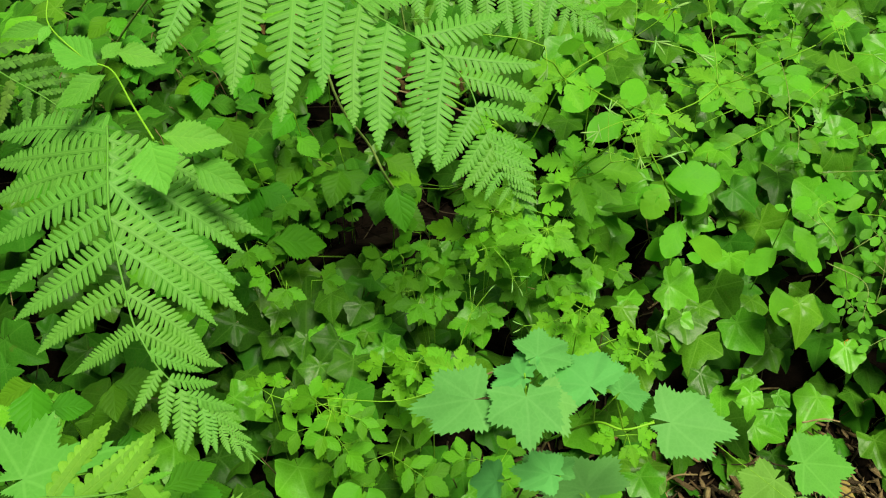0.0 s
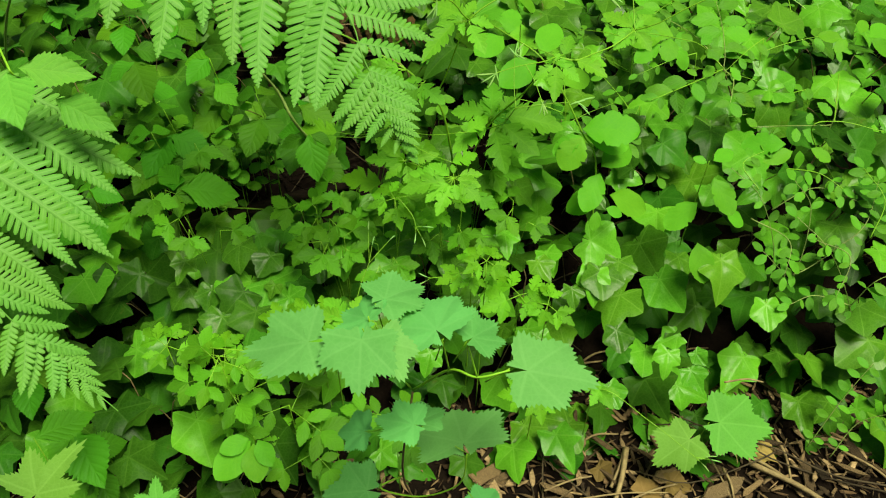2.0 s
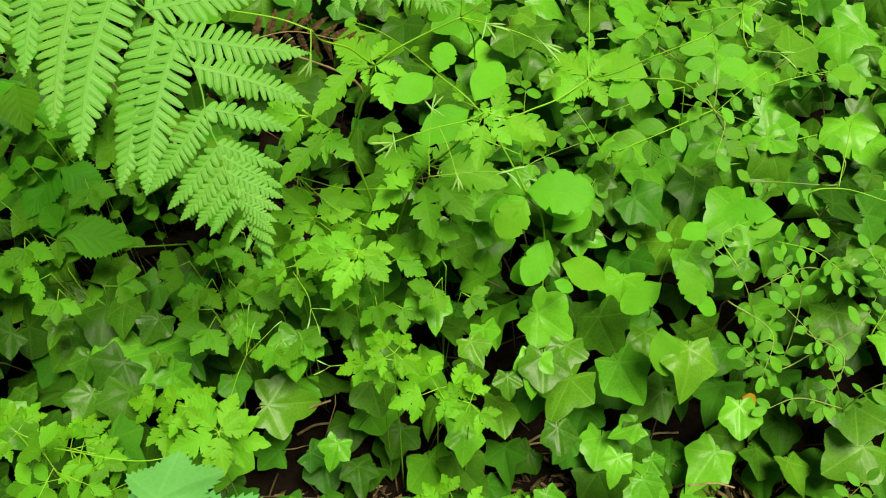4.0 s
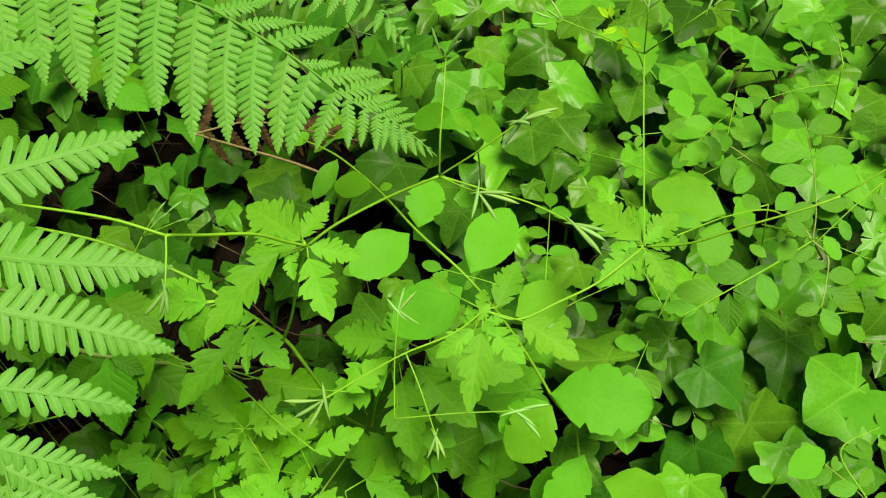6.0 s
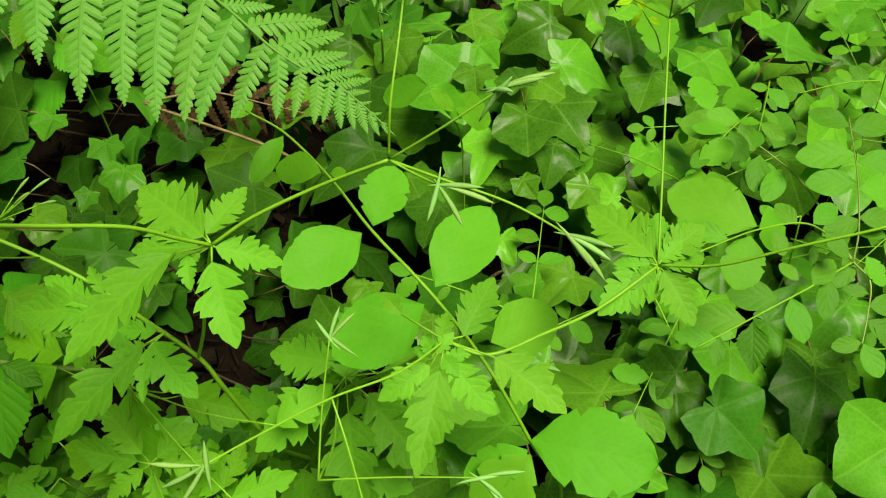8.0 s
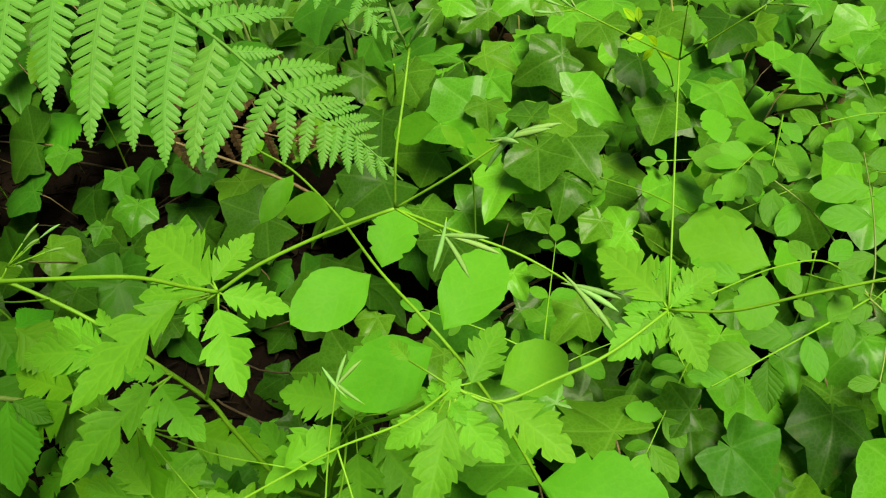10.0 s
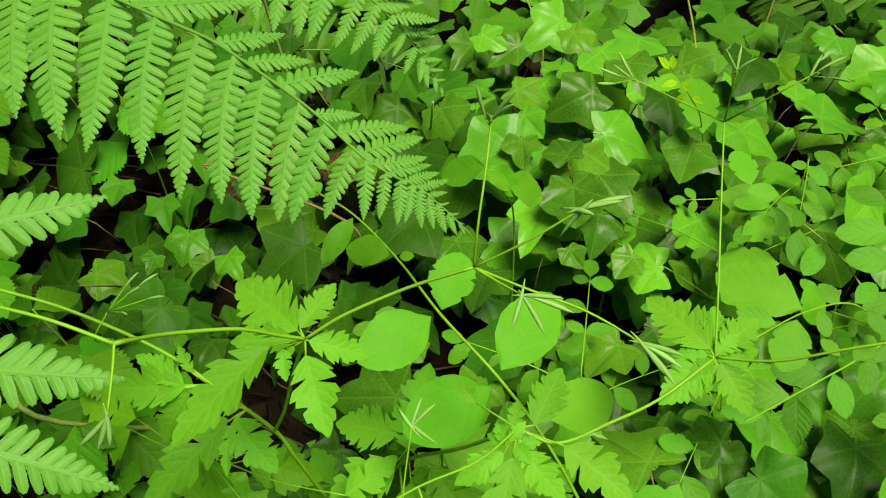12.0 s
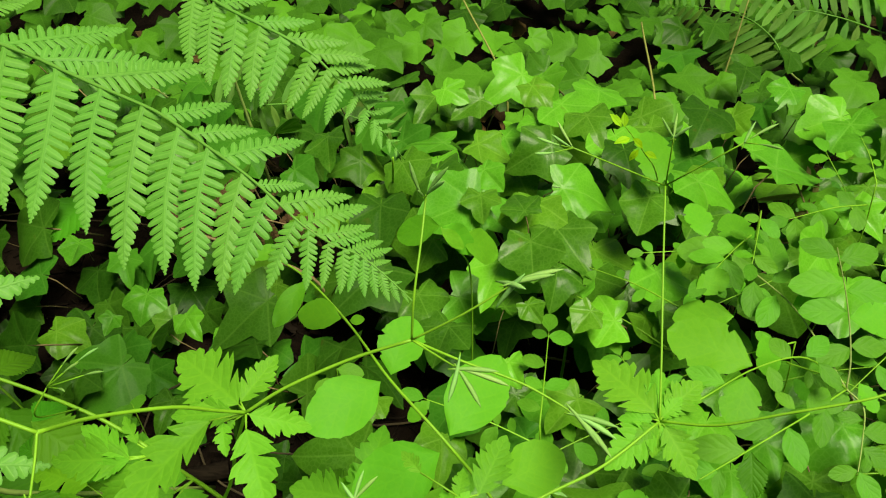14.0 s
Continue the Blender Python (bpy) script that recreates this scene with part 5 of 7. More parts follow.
for base, tip, wide in (((0.108, 1.060, 0.400), (0.136, 1.006, 0.370), 1.1), ((0.134, 1.077, 0.370), (0.196, 1.072, 0.360), 1.1), ((0.136, 1.087, 0.370), (0.170, 1.063, 0.350), 1.1), ((0.135, 1.033, 0.370), (0.177, 1.017, 0.340), 1.2), ((0.211, 0.977, 0.420), (0.250, 0.997, 0.420), 1.1), ((0.035, 1.096, 0.380), (-0.025, 1.106, 0.380), 1.2), ((0.035, 1.085, 0.380), (-0.012, 1.052, 0.360), 1.2), ((0.105, 1.023, 0.340), (0.041, 1.039, 0.340), 1.1), ((0.232, 1.021, 0.440), (0.266, 1.049, 0.450), 1.1)):
    stalk = stem(broad, [CROWN, (Vector(CROWN) + Vector(base)) * 0.5 - Vector((0, 0, 0.01)), base], 0.0009, 0.0007, STEM, "leaf_stalk", per=3, sides=5)
    leaf(stalk, "herb", base, tip, (0, -0.7, 1), wide, "leaflet")

# ---- arching shoot with large oval leaves ----
shoot = thing("snowberry_shoot", (0.44, 1.0, 0.06), "arching green shoot with pairs of smooth oval leaves", "shrub", "oval-leaved shoots")
ARCH = [(0.172, 1.223, 0.535), (0.209, 1.194, 0.542), (0.251, 1.148, 0.547), (0.288, 1.100, 0.550), (0.331, 1.061, 0.540), (0.366, 1.050, 0.490), (0.400, 1.033, 0.430), (0.428, 1.024, 0.360), (0.44, 1.0, 0.06)]
stem(shoot, ARCH[::-1], 0.002, 0.001, STEM)
ARCH_LEAVES = (((0.209, 1.191, 0.542), (0.193, 1.154, 0.530), "oval", 0.75), ((0.244, 1.154, 0.545), (0.208, 1.164, 0.538), "oval", 1), ((0.251, 1.151, 0.547), (0.262, 1.149, 0.552), "oval", 1.1), ((0.288, 1.104, 0.550), (0.296, 1.141, 0.570), "oval_lobed", 1.25), ((0.282, 1.099, 0.548), (0.242, 1.057, 0.548), "oval", 1.05), ((0.331, 1.068, 0.540), (0.360, 1.125, 0.558), "oval", 0.95), ((0.326, 1.058, 0.535), (0.274, 1.027, 0.517), "oval", 1.15), ((0.367, 1.068, 0.490), (0.410, 1.099, 0.490), "oval", 1.2), ((0.398, 1.029, 0.441), (0.477, 1.014, 0.455), "oval_lobed", 1.15), ((0.400, 1.025, 0.430), (0.369, 0.989, 0.400), "oval_lobed", 1.3), ((0.161, 1.219, 0.530), (0.174, 1.235, 0.535), "oval", 1))
FOOT_LEAVES = (((0.398, 1.028, 0.430), (0.357, 1.010, 0.410), "oval_lobed"), ((0.408, 1.042, 0.420), (0.478, 1.046, 0.400), "oval"), ((0.432, 1.016, 0.370), (0.406, 0.966, 0.340), "oval_lobed"), ((0.436, 1.032, 0.370), (0.490, 1.081, 0.370), "oval"), ((0.442, 0.983, 0.330), (0.468, 0.978, 0.320), "oval"), ((0.428, 0.976, 0.330), (0.422, 0.954, 0.310), "oval"), ((0.452, 1.013, 0.330), (0.516, 1.011, 0.300), "oval"), ((0.438, 1.016, 0.330), (0.387, 1.009, 0.300), "oval"))
for base, tip, kind, wide in ARCH_LEAVES + tuple((*row, 1.0) for row in FOOT_LEAVES):
    leaf(shoot, kind, base, tip, (0, -0.55, 1), wide)


# ---- twiggy shrubs ----
def leafy_twig(parent, points, pairs, size, kind="shrub", r=0.0012, mat=None, seed=0, lobed=0.0):
    rg = random.Random(seed)
    line = smooth_line(points, 8)
    stem(parent, points, r, r * 0.5, mat or STIPE, "twig", per=8)
    n = len(line) - 1
    for j in range(pairs):
        f = min(n, (j + 0.7 + rg.uniform(-0.25, 0.25)) / pairs * n)
        i = min(int(f), n - 1)
        p = line[i].lerp(line[i + 1], f - i)
        d = (line[i + 1] - line[i]).normalized()
        x = d.cross(Vector((0, -0.4, 1))).normalized()
        for sg in (-1, 1):
            if rg.random() < 0.14:
                continue
            way = x * sg + d * rg.uniform(0.2, 0.7) + Vector((0, -0.1, -0.25 * rg.uniform(0, 1.6)))
            s = size * rg.uniform(0.6, 1.2)
            leaf(parent, "oval_lobed" if rg.random() < lobed else kind, p, p + way.normalized() * s, (rg.gauss(0, 0.25), -0.5 + rg.gauss(0, 0.25), 1))
    leaf(parent, kind, line[-1], line[-1] + (line[-1] - line[-2]).normalized() * size, (0, -0.5, 1))


berry = thing("snowberry_bush", (0.771, 1.414, 0.200), "twiggy bush with small oval green leaves in pairs", "shrub", "twiggy bushes")
HUB = (0.666, 1.258, 0.395)
stem(berry, [(0.772, 1.397, 0.200), HUB], 0.0022, 0.0018, TWIG, "twig")
stem(berry, [HUB, (0.623, 1.220, 0.402), (0.591, 1.194, 0.406), (0.551, 1.161, 0.412), (0.520, 1.135, 0.418)], 0.0013, 0.0007, STEM, "twig")
stem(berry, [HUB, (0.670, 1.282, 0.411), (0.673, 1.331, 0.428), (0.671, 1.389, 0.446)], 0.0013, 0.0007, STIPE, "twig")
stem(berry, [HUB, (0.645, 1.317, 0.403), (0.628, 1.355, 0.405), (0.593, 1.396, 0.408), (0.555, 1.436, 0.411)], 0.0013, 0.0007, STIPE, "twig")
stem(berry, [HUB, (0.613, 1.242, 0.449), (0.552, 1.187, 0.495), (0.488, 1.106, 0.551)], 0.0013, 0.0007, STEM, "twig")
stem(berry, [HUB, (0.684, 1.250, 0.380), (0.673, 1.211, 0.380), (0.663, 1.183, 0.380)], 0.0013, 0.0007, STIPE, "twig")
for base, tip, kind, wide in (
        ((0.640, 1.235, 0.399), (0.636, 1.200, 0.386), "shrub", 1), ((0.623, 1.220, 0.402), (0.643, 1.245, 0.411), "shrub", 1), ((0.592, 1.200, 0.406), (0.552, 1.201, 0.406), "shrub", 1.1),
        ((0.603, 1.204, 0.404), (0.613, 1.170, 0.391), "shrub", 1.05), ((0.562, 1.170, 0.411), (0.517, 1.170, 0.411), "shrub", 1.05), ((0.567, 1.171, 0.410), (0.566, 1.133, 0.396), "serrate", 1.0),
        ((0.538, 1.148, 0.415), (0.535, 1.127, 0.407), "shrub", 0.9), ((0.536, 1.145, 0.415), (0.504, 1.146, 0.415), "shrub", 1), ((0.521, 1.135, 0.417), (0.513, 1.139, 0.418), "shrub", 1.2),
        ((0.613, 1.224, 0.403), (0.598, 1.237, 0.408), "shrub", 1), ((0.671, 1.380, 0.443), (0.636, 1.394, 0.448), "shrub", 1.15), ((0.672, 1.376, 0.442), (0.711, 1.390, 0.447), "shrub", 1.15),
        ((0.673, 1.352, 0.435), (0.622, 1.346, 0.433), "shrub", 1.05), ((0.674, 1.345, 0.432), (0.718, 1.347, 0.433), "shrub", 1.05), ((0.673, 1.318, 0.424), (0.720, 1.321, 0.425), "oval_lobed", 1.15),
        ((0.672, 1.324, 0.425), (0.629, 1.322, 0.424), "shrub", 1.1), ((0.671, 1.292, 0.415), (0.703, 1.293, 0.415), "shrub", 1.1), ((0.671, 1.290, 0.414), (0.640, 1.275, 0.408), "shrub", 1.1),
        ((0.595, 1.409, 0.408), (0.583, 1.457, 0.426), "oval_lobed", 1.15), ((0.616, 1.386, 0.406), (0.631, 1.426, 0.421), "shrub", 1.2), ((0.579, 1.409, 0.409), (0.529, 1.410, 0.409), "shrub", 1.1),
        ((0.596, 1.378, 0.407), (0.549, 1.379, 0.407), "shrub", 1.05), ((0.601, 1.374, 0.407), (0.595, 1.338, 0.394), "shrub", 1.1), ((0.620, 1.359, 0.405), (0.603, 1.327, 0.393), "shrub", 1),
        ((0.560, 1.429, 0.410), (0.547, 1.470, 0.425), "oval_lobed", 1.1), ((0.632, 1.345, 0.404), (0.667, 1.359, 0.409), "shrub", 1.1), ((0.547, 1.184, 0.500), (0.485, 1.207, 0.509), "oval_lobed", 1.1),
        ((0.565, 1.198, 0.485), (0.572, 1.179, 0.478), "shrub", 1), ((0.539, 1.169, 0.505), (0.529, 1.132, 0.491), "oval_lobed", 1.25), ((0.613, 1.244, 0.449), (0.633, 1.262, 0.456), "shrub", 1.1),
        ((0.516, 1.144, 0.525), (0.489, 1.151, 0.528), "shrub", 1), ((0.592, 1.225, 0.465), (0.577, 1.241, 0.471), "shrub", 1.1), ((0.626, 1.247, 0.439), (0.643, 1.227, 0.432), "shrub", 1),
        ((0.663, 1.184, 0.380), (0.639, 1.178, 0.378), "shrub", 1.1), ((0.664, 1.183, 0.380), (0.676, 1.158, 0.371), "shrub", 1.1), ((0.677, 1.224, 0.380), (0.706, 1.226, 0.381), "shrub", 1.15),
        ((0.680, 1.237, 0.380), (0.659, 1.240, 0.381), "shrub", 1), ((0.673, 1.208, 0.380), (0.693, 1.195, 0.375), "shrub", 1.2)):
    leaf(berry, kind, base, tip, (PICK.gauss(0, 0.15), -0.5, 1), wide)
for base, tip in (((0.570, 1.311, 0.420), (0.516, 1.314, 0.410)), ((0.567, 1.309, 0.410), (0.523, 1.287, 0.390)), ((0.597, 1.303, 0.410), (0.610, 1.276, 0.380)), ((0.534, 1.326, 0.430), (0.566, 1.350, 0.440)), ((0.585, 1.458, 0.420), (0.591, 1.428, 0.400))):
    leaf(berry, "oval_lobed", base, tip, (0.1, -0.5, 1))

bush = thing("small_leaved_bush", (0.855, 1.003, 0.120), "low bush with thin twigs and tiny rounded leaves", "shrub", "twiggy bushes")
leafy_twig(bush, [(0.887, 0.903, 0.050), (0.826, 0.902, 0.200), (0.769, 0.924, 0.300), (0.717, 0.957, 0.340)], 8, 0.022, seed=11)
leafy_twig(bush, [(0.769, 0.924, 0.300), (0.811, 0.940, 0.340), (0.836, 0.994, 0.380)], 6, 0.022, seed=12)
leafy_twig(bush, [(0.779, 0.938, 0.280), (0.715, 0.907, 0.270), (0.670, 0.924, 0.300)], 6, 0.022, seed=13)
leafy_twig(bush, [(0.816, 0.890, 0.220), (0.750, 0.883, 0.250), (0.707, 0.865, 0.250)], 5, 0.022, seed=14)
leafy_twig(bush, [(0.816, 0.890, 0.220), (0.833, 0.887, 0.280), (0.892, 0.894, 0.300)], 6, 0.022, seed=15)
leafy_twig(bush, [(0.744, 0.992, 0.120), (0.714, 0.975, 0.250), (0.675, 0.997, 0.340), (0.626, 1.018, 0.380)], 7, 0.022, seed=16)
leafy_twig(bush, [(0.744, 0.992, 0.120), (0.732, 0.926, 0.250), (0.742, 0.971, 0.340), (0.712, 0.991, 0.380)], 7, 0.022, seed=17)
leafy_twig(bush, [(0.767, 0.757, 0.040), (0.801, 0.786, 0.120), (0.839, 0.814, 0.180)], 6, 0.022, seed=18)
leafy_twig(bush, [(0.806, 0.750, 0.020), (0.836, 0.773, 0.080), (0.878, 0.767, 0.120)], 5, 0.022, seed=19)
leafy_twig(bush, [(0.696, 0.994, 0.320), (0.757, 1.010, 0.350), (0.810, 0.981, 0.350)], 6, 0.022, seed=20)
leafy_twig(bush, [(0.719, 1.043, 0.360), (0.759, 1.020, 0.370), (0.791, 0.997, 0.360)], 5, 0.022, seed=21, mat=STEM)
leafy_twig(bush, [(0.659, 0.974, 0.320), (0.709, 0.936, 0.310), (0.698, 0.892, 0.280)], 6, 0.022, seed=22)
leafy_twig(bush, [(0.749, 0.939, 0.310), (0.788, 0.904, 0.310), (0.761, 0.853, 0.280)], 6, 0.022, seed=23)
leafy_twig(bush, [(0.817, 0.924, 0.330), (0.836, 0.960, 0.370), (0.815, 1.009, 0.390)], 6, 0.022, seed=24, mat=STEM)
leafy_twig(bush, [(0.665, 0.994, 0.360), (0.645, 1.028, 0.380), (0.685, 1.050, 0.390)], 5, 0.022, seed=25, mat=STEM)

bright = thing("snowberry_shoot", (0.622, 0.998, 0.100), "upright shoot with pale yellow-green notched leaves", "shrub", "oval-leaved shoots")
stem(bright, [(0.604, 1.075, 0.100), (0.574, 0.989, 0.340), (0.571, 0.973, 0.430)], 0.0014, 0.0008, STEM)
for base, tip, kind in (((0.579, 0.960, 0.410), (0.605, 0.917, 0.380), "oval_lobed"), ((0.567, 0.969, 0.430), (0.548, 0.975, 0.435), "oval"), ((0.577, 0.974, 0.430), (0.612, 0.998, 0.430), "oval"), ((0.568, 0.964, 0.360), (0.522, 0.941, 0.330), "oval_lobed"), ((0.577, 0.942, 0.300), (0.588, 0.896, 0.260), "oval"), ((0.605, 0.942, 0.360), (0.636, 0.938, 0.340), "oval")):
    leaf(bright, kind, base, tip, (0, -0.5, 1))
side = thing("snowberry_shoot", (0.917, 1.212, 0.150), "shoot with bright oval leaves above the ivy", "shrub", "oval-leaved shoots")
stem(side, [(0.937, 1.225, 0.150), (0.756, 1.078, 0.400), (0.790, 1.081, 0.420), (0.851, 1.057, 0.420)], 0.0014, 0.0008, STEM)
for base, tip, kind in (((0.710, 1.051, 0.400), (0.649, 1.065, 0.390), "oval_lobed"), ((0.722, 1.047, 0.390), (0.678, 1.035, 0.380), "oval"), ((0.751, 1.054, 0.390), (0.781, 1.038, 0.380), "oval_lobed"), ((0.733, 1.048, 0.390), (0.733, 1.034, 0.370), "oval")):
    leaf(side, kind, base, tip, (0, -0.5, 1))
for base, tip in (((0.875, 1.313, 0.420), (0.838, 1.329, 0.420)), ((0.882, 1.314, 0.420), (0.859, 1.289, 0.410)), ((0.913, 1.305, 0.430), (0.964, 1.339, 0.430)), ((0.915, 1.300, 0.430), (0.954, 1.281, 0.410)), ((0.901, 1.315, 0.430), (0.918, 1.345, 0.440))):
    leaf(side, "oval", base, tip, (0, -0.5, 1))
stem(side, [(0.800, 1.106, 0.400), (0.843, 1.224, 0.410)], 0.0012, 0.0012, STEM)
tops = thing("snowberry_shoot", (0.575, 1.700, 0.170), "shoot with yellow-green young leaf tips", "shrub", "oval-leaved shoots")
stem(tops, [(0.585, 1.677, 0.170), (0.515, 1.506, 0.420), (0.485, 1.459, 0.490), (0.450, 1.447, 0.540)], 0.0014, 0.0006, STEM)
for base, tip in (((0.455, 1.434, 0.535), (0.444, 1.441, 0.545)), ((0.458, 1.434, 0.535), (0.457, 1.445, 0.545)), ((0.466, 1.438, 0.520), (0.451, 1.430, 0.520)), ((0.468, 1.438, 0.520), (0.481, 1.438, 0.510)), ((0.478, 1.449, 0.500), (0.469, 1.443, 0.490)), ((0.485, 1.459, 0.490), (0.500, 1.458, 0.485))):
    leaf(tops, "young", base, tip, (0, -0.5, 1), 0.85)
leaf(tops, "oval_lobed", (0.515, 1.496, 0.420), (0.505, 1.564, 0.450), (0, -0.6, 1))

thicket = random.Random(41)
for k, (x, y, z) in enumerate(((0.749, 1.524, 0.406), (0.830, 1.435, 0.397), (0.751, 1.336, 0.374), (0.634, 1.314, 0.366), (0.827, 1.269, 0.348), (0.526, 1.337, 0.375), (0.676, 1.215, 0.326), (0.607, 1.435, 0.397), (0.399, 1.206, 0.322), (0.530, 1.226, 0.331))):
    p = thing("snowberry_bush", (x, y, ground_z(x, y)), "small leafy shoot with thin twigs and oval leaves", "shrub", "twiggy bushes")
    top = Vector((x, y, z + thicket.uniform(0.0, 0.05)))
    stem(p, [(x, y, ground_z(x, y)), (x + 0.01, y, z * 0.8), top], 0.0012, 0.001, STEM, "twig")
    for q in range(3):
        a = thicket.uniform(0, 6.28)
        w = Vector((math.cos(a), math.sin(a), thicket.uniform(-0.1, 0.35)))
        leafy_twig(p, [top - Vector((0, 0, 0.03 * q)), top - Vector((0, 0, 0.03 * q)) + w * 0.05, top + w * 0.11 - Vector((0, 0, 0.03 * q + 0.01))], 4, thicket.choice((0.018, 0.024, 0.030)), seed=900 + 10 * k + q, lobed=0.12, mat=STEM)

# ---- pale lobed shrub in front ----
currant = thing("lobed_shrub", (0.194, 0.703, 0.000), "low shrub with pale green lobed toothed leaves", "shrub", "lobed-leaved shrubs")
HEART = (0.168, 0.532, 0.500)
stem(currant, [(0.175, 0.665, 0.000), (0.150, 0.600, 0.220), HEART], 0.0024, 0.0018, TWIG)
stem(currant, [HEART, (0.202, 0.501, 0.575), (0.226, 0.486, 0.585), (0.254, 0.490, 0.590)], 0.0019, 0.0013, STEM)
stem(currant, [(0.202, 0.501, 0.575), (0.195, 0.487, 0.635)], 0.0012, 0.0009, STEM)
stem(currant, [(0.226, 0.486, 0.585), (0.217, 0.499, 0.615)], 0.0012, 0.0009, STEM)
stem(currant, [(0.150, 0.600, 0.220), (0.124, 0.566, 0.250), (0.172, 0.544, 0.270), (0.217, 0.527, 0.330), (0.224, 0.526, 0.395)], 0.0017, 0.0012, STEM)
stem(currant, [HEART, (0.140, 0.503, 0.600), (0.134, 0.503, 0.645)], 0.0014, 0.001, STEM)
TOP_LEAVES = (((0.101, 0.469, 0.655), (0.034, 0.471, 0.645), (0, -0.3, 1), 0.8), ((0.132, 0.476, 0.662), (0.129, 0.423, 0.652), (0, -0.3, 1), 1.05), ((0.139, 0.481, 0.650), (0.168, 0.443, 0.640), (0, -0.3, 1), 0.9), ((0.196, 0.484, 0.640), (0.165, 0.541, 0.630), (0, -0.3, 1), 0.95), ((0.139, 0.517, 0.645), (0.181, 0.554, 0.635), (0, -0.3, 1), 0.75), ((0.139, 0.501, 0.640), (0.108, 0.525, 0.630), (0, -0.3, 1), 1), ((0.216, 0.497, 0.620), (0.246, 0.531, 0.610), (0, -0.3, 1), 0.9), ((0.254, 0.492, 0.590), (0.335, 0.488, 0.580), (0, -0.3, 1), 0.8))
LOW_LEAVES = (((0.223, 0.524, 0.400), (0.207, 0.593, 0.390), (0, -0.3, 1), 1.25), ((0.125, 0.517, 0.450), (0.091, 0.525, 0.440), (0, -0.3, 1), 1.1), ((0.121, 0.563, 0.250), (0.053, 0.565, 0.240), (0, -0.3, 1), 0.95), ((0.178, 0.491, 0.500), (0.130, 0.510, 0.490), (0, -0.3, 1), 0.75), ((0.244, 0.523, 0.280), (0.264, 0.559, 0.270), (0, -0.3, 1), 1), ((0.171, 0.507, 0.470), (0.175, 0.554, 0.460), (0, -0.3, 1), 1))
for base, tip, face, wide in TOP_LEAVES + LOW_LEAVES:
    b = Vector(base)
    foot = b.lerp(Vector(HEART), 0.22) + Vector((0, 0, -0.012))
    stalk = stem(currant, [foot, base], 0.0010, 0.0007, STEM, "leaf_stalk", per=4, sides=5)
    leaf(stalk, "currant", b.lerp(Vector(tip), 0.04), tip, face, wide)
corner = thing("lobed_shrub", (-0.36, 0.30, 0.0), "shrub with broad pale green lobed leaves beside the path", "shrub", "lobed-leaved shrubs")
stem(corner, [(-0.36, 0.30, 0.0), (-0.34, 0.31, 0.45), (-0.29, 0.31, 0.70)], 0.003, 0.0018, STEM)
for base, tip in (((-0.212, 0.329, 0.755), (-0.156, 0.361, 0.750)), ((-0.162, 0.411, 0.500), (-0.130, 0.458, 0.520)), ((-0.097, 0.472, 0.360), (-0.105, 0.513, 0.370))):
    leaf(corner, "corner", base, tip, (0, -0.6, 1), 1.0)

sprout = thing("lobed_shrub", (0.590, 0.761, 0.020), "small seedling with pale green lobed leaves at the path edge", "shrub", "lobed-leaved shrubs")
stem(sprout, [(0.590, 0.761, 0.020), (0.590, 0.741, 0.130)], 0.0012, 0.0009, STEM)
for base, tip, wide in (((0.590, 0.741, 0.130), (0.693, 0.744, 0.120), 0.8), ((0.572, 0.732, 0.110), (0.510, 0.692, 0.090), 0.85)):
    leaf(sprout, "sprout", base, tip, (0, -0.4, 1), wide)

dock = thing("hedge_nettle", (-0.260, 0.570, 0.010), "low herb with a pointed toothed leaf", "herb", "toothed herbs")
stem(dock, [(-0.260, 0.570, 0.010), (-0.261, 0.569, 0.350)], 0.0012, 0.0009, STEM)
leaf(dock, "serrate", (-0.261, 0.569, 0.350), (-0.206, 0.610, 0.345), (0, -0.5, 1), 0.95)
trailing = thing("sweet_cicely", (0.416, 0.763, 0.060), "thin green stalk with seed pods over the litter", "herb", "herbs with seed pods")
stem(trailing, [(0.416, 0.763, 0.060), (0.416, 0.733, 0.220), (0.482, 0.696, 0.200), (0.544, 0.658, 0.170)], 0.0009, 0.0006, STEM)
pods(trailing, (0.544, 0.658, 0.170), [(0.582, 0.659, 0.160), (0.566, 0.650, 0.150), (0.574, 0.662, 0.170)], 0.018)
for tip in ((0.385, 0.742, 0.220), (0.419, 0.750, 0.220), (0.443, 0.724, 0.220), (0.430, 0.704, 0.220), (0.400, 0.709, 0.220)):
    leaf(trailing, "cicely", (0.416, 0.733, 0.220), tip, (0, -0.5, 1), 1.1, "leaflet")

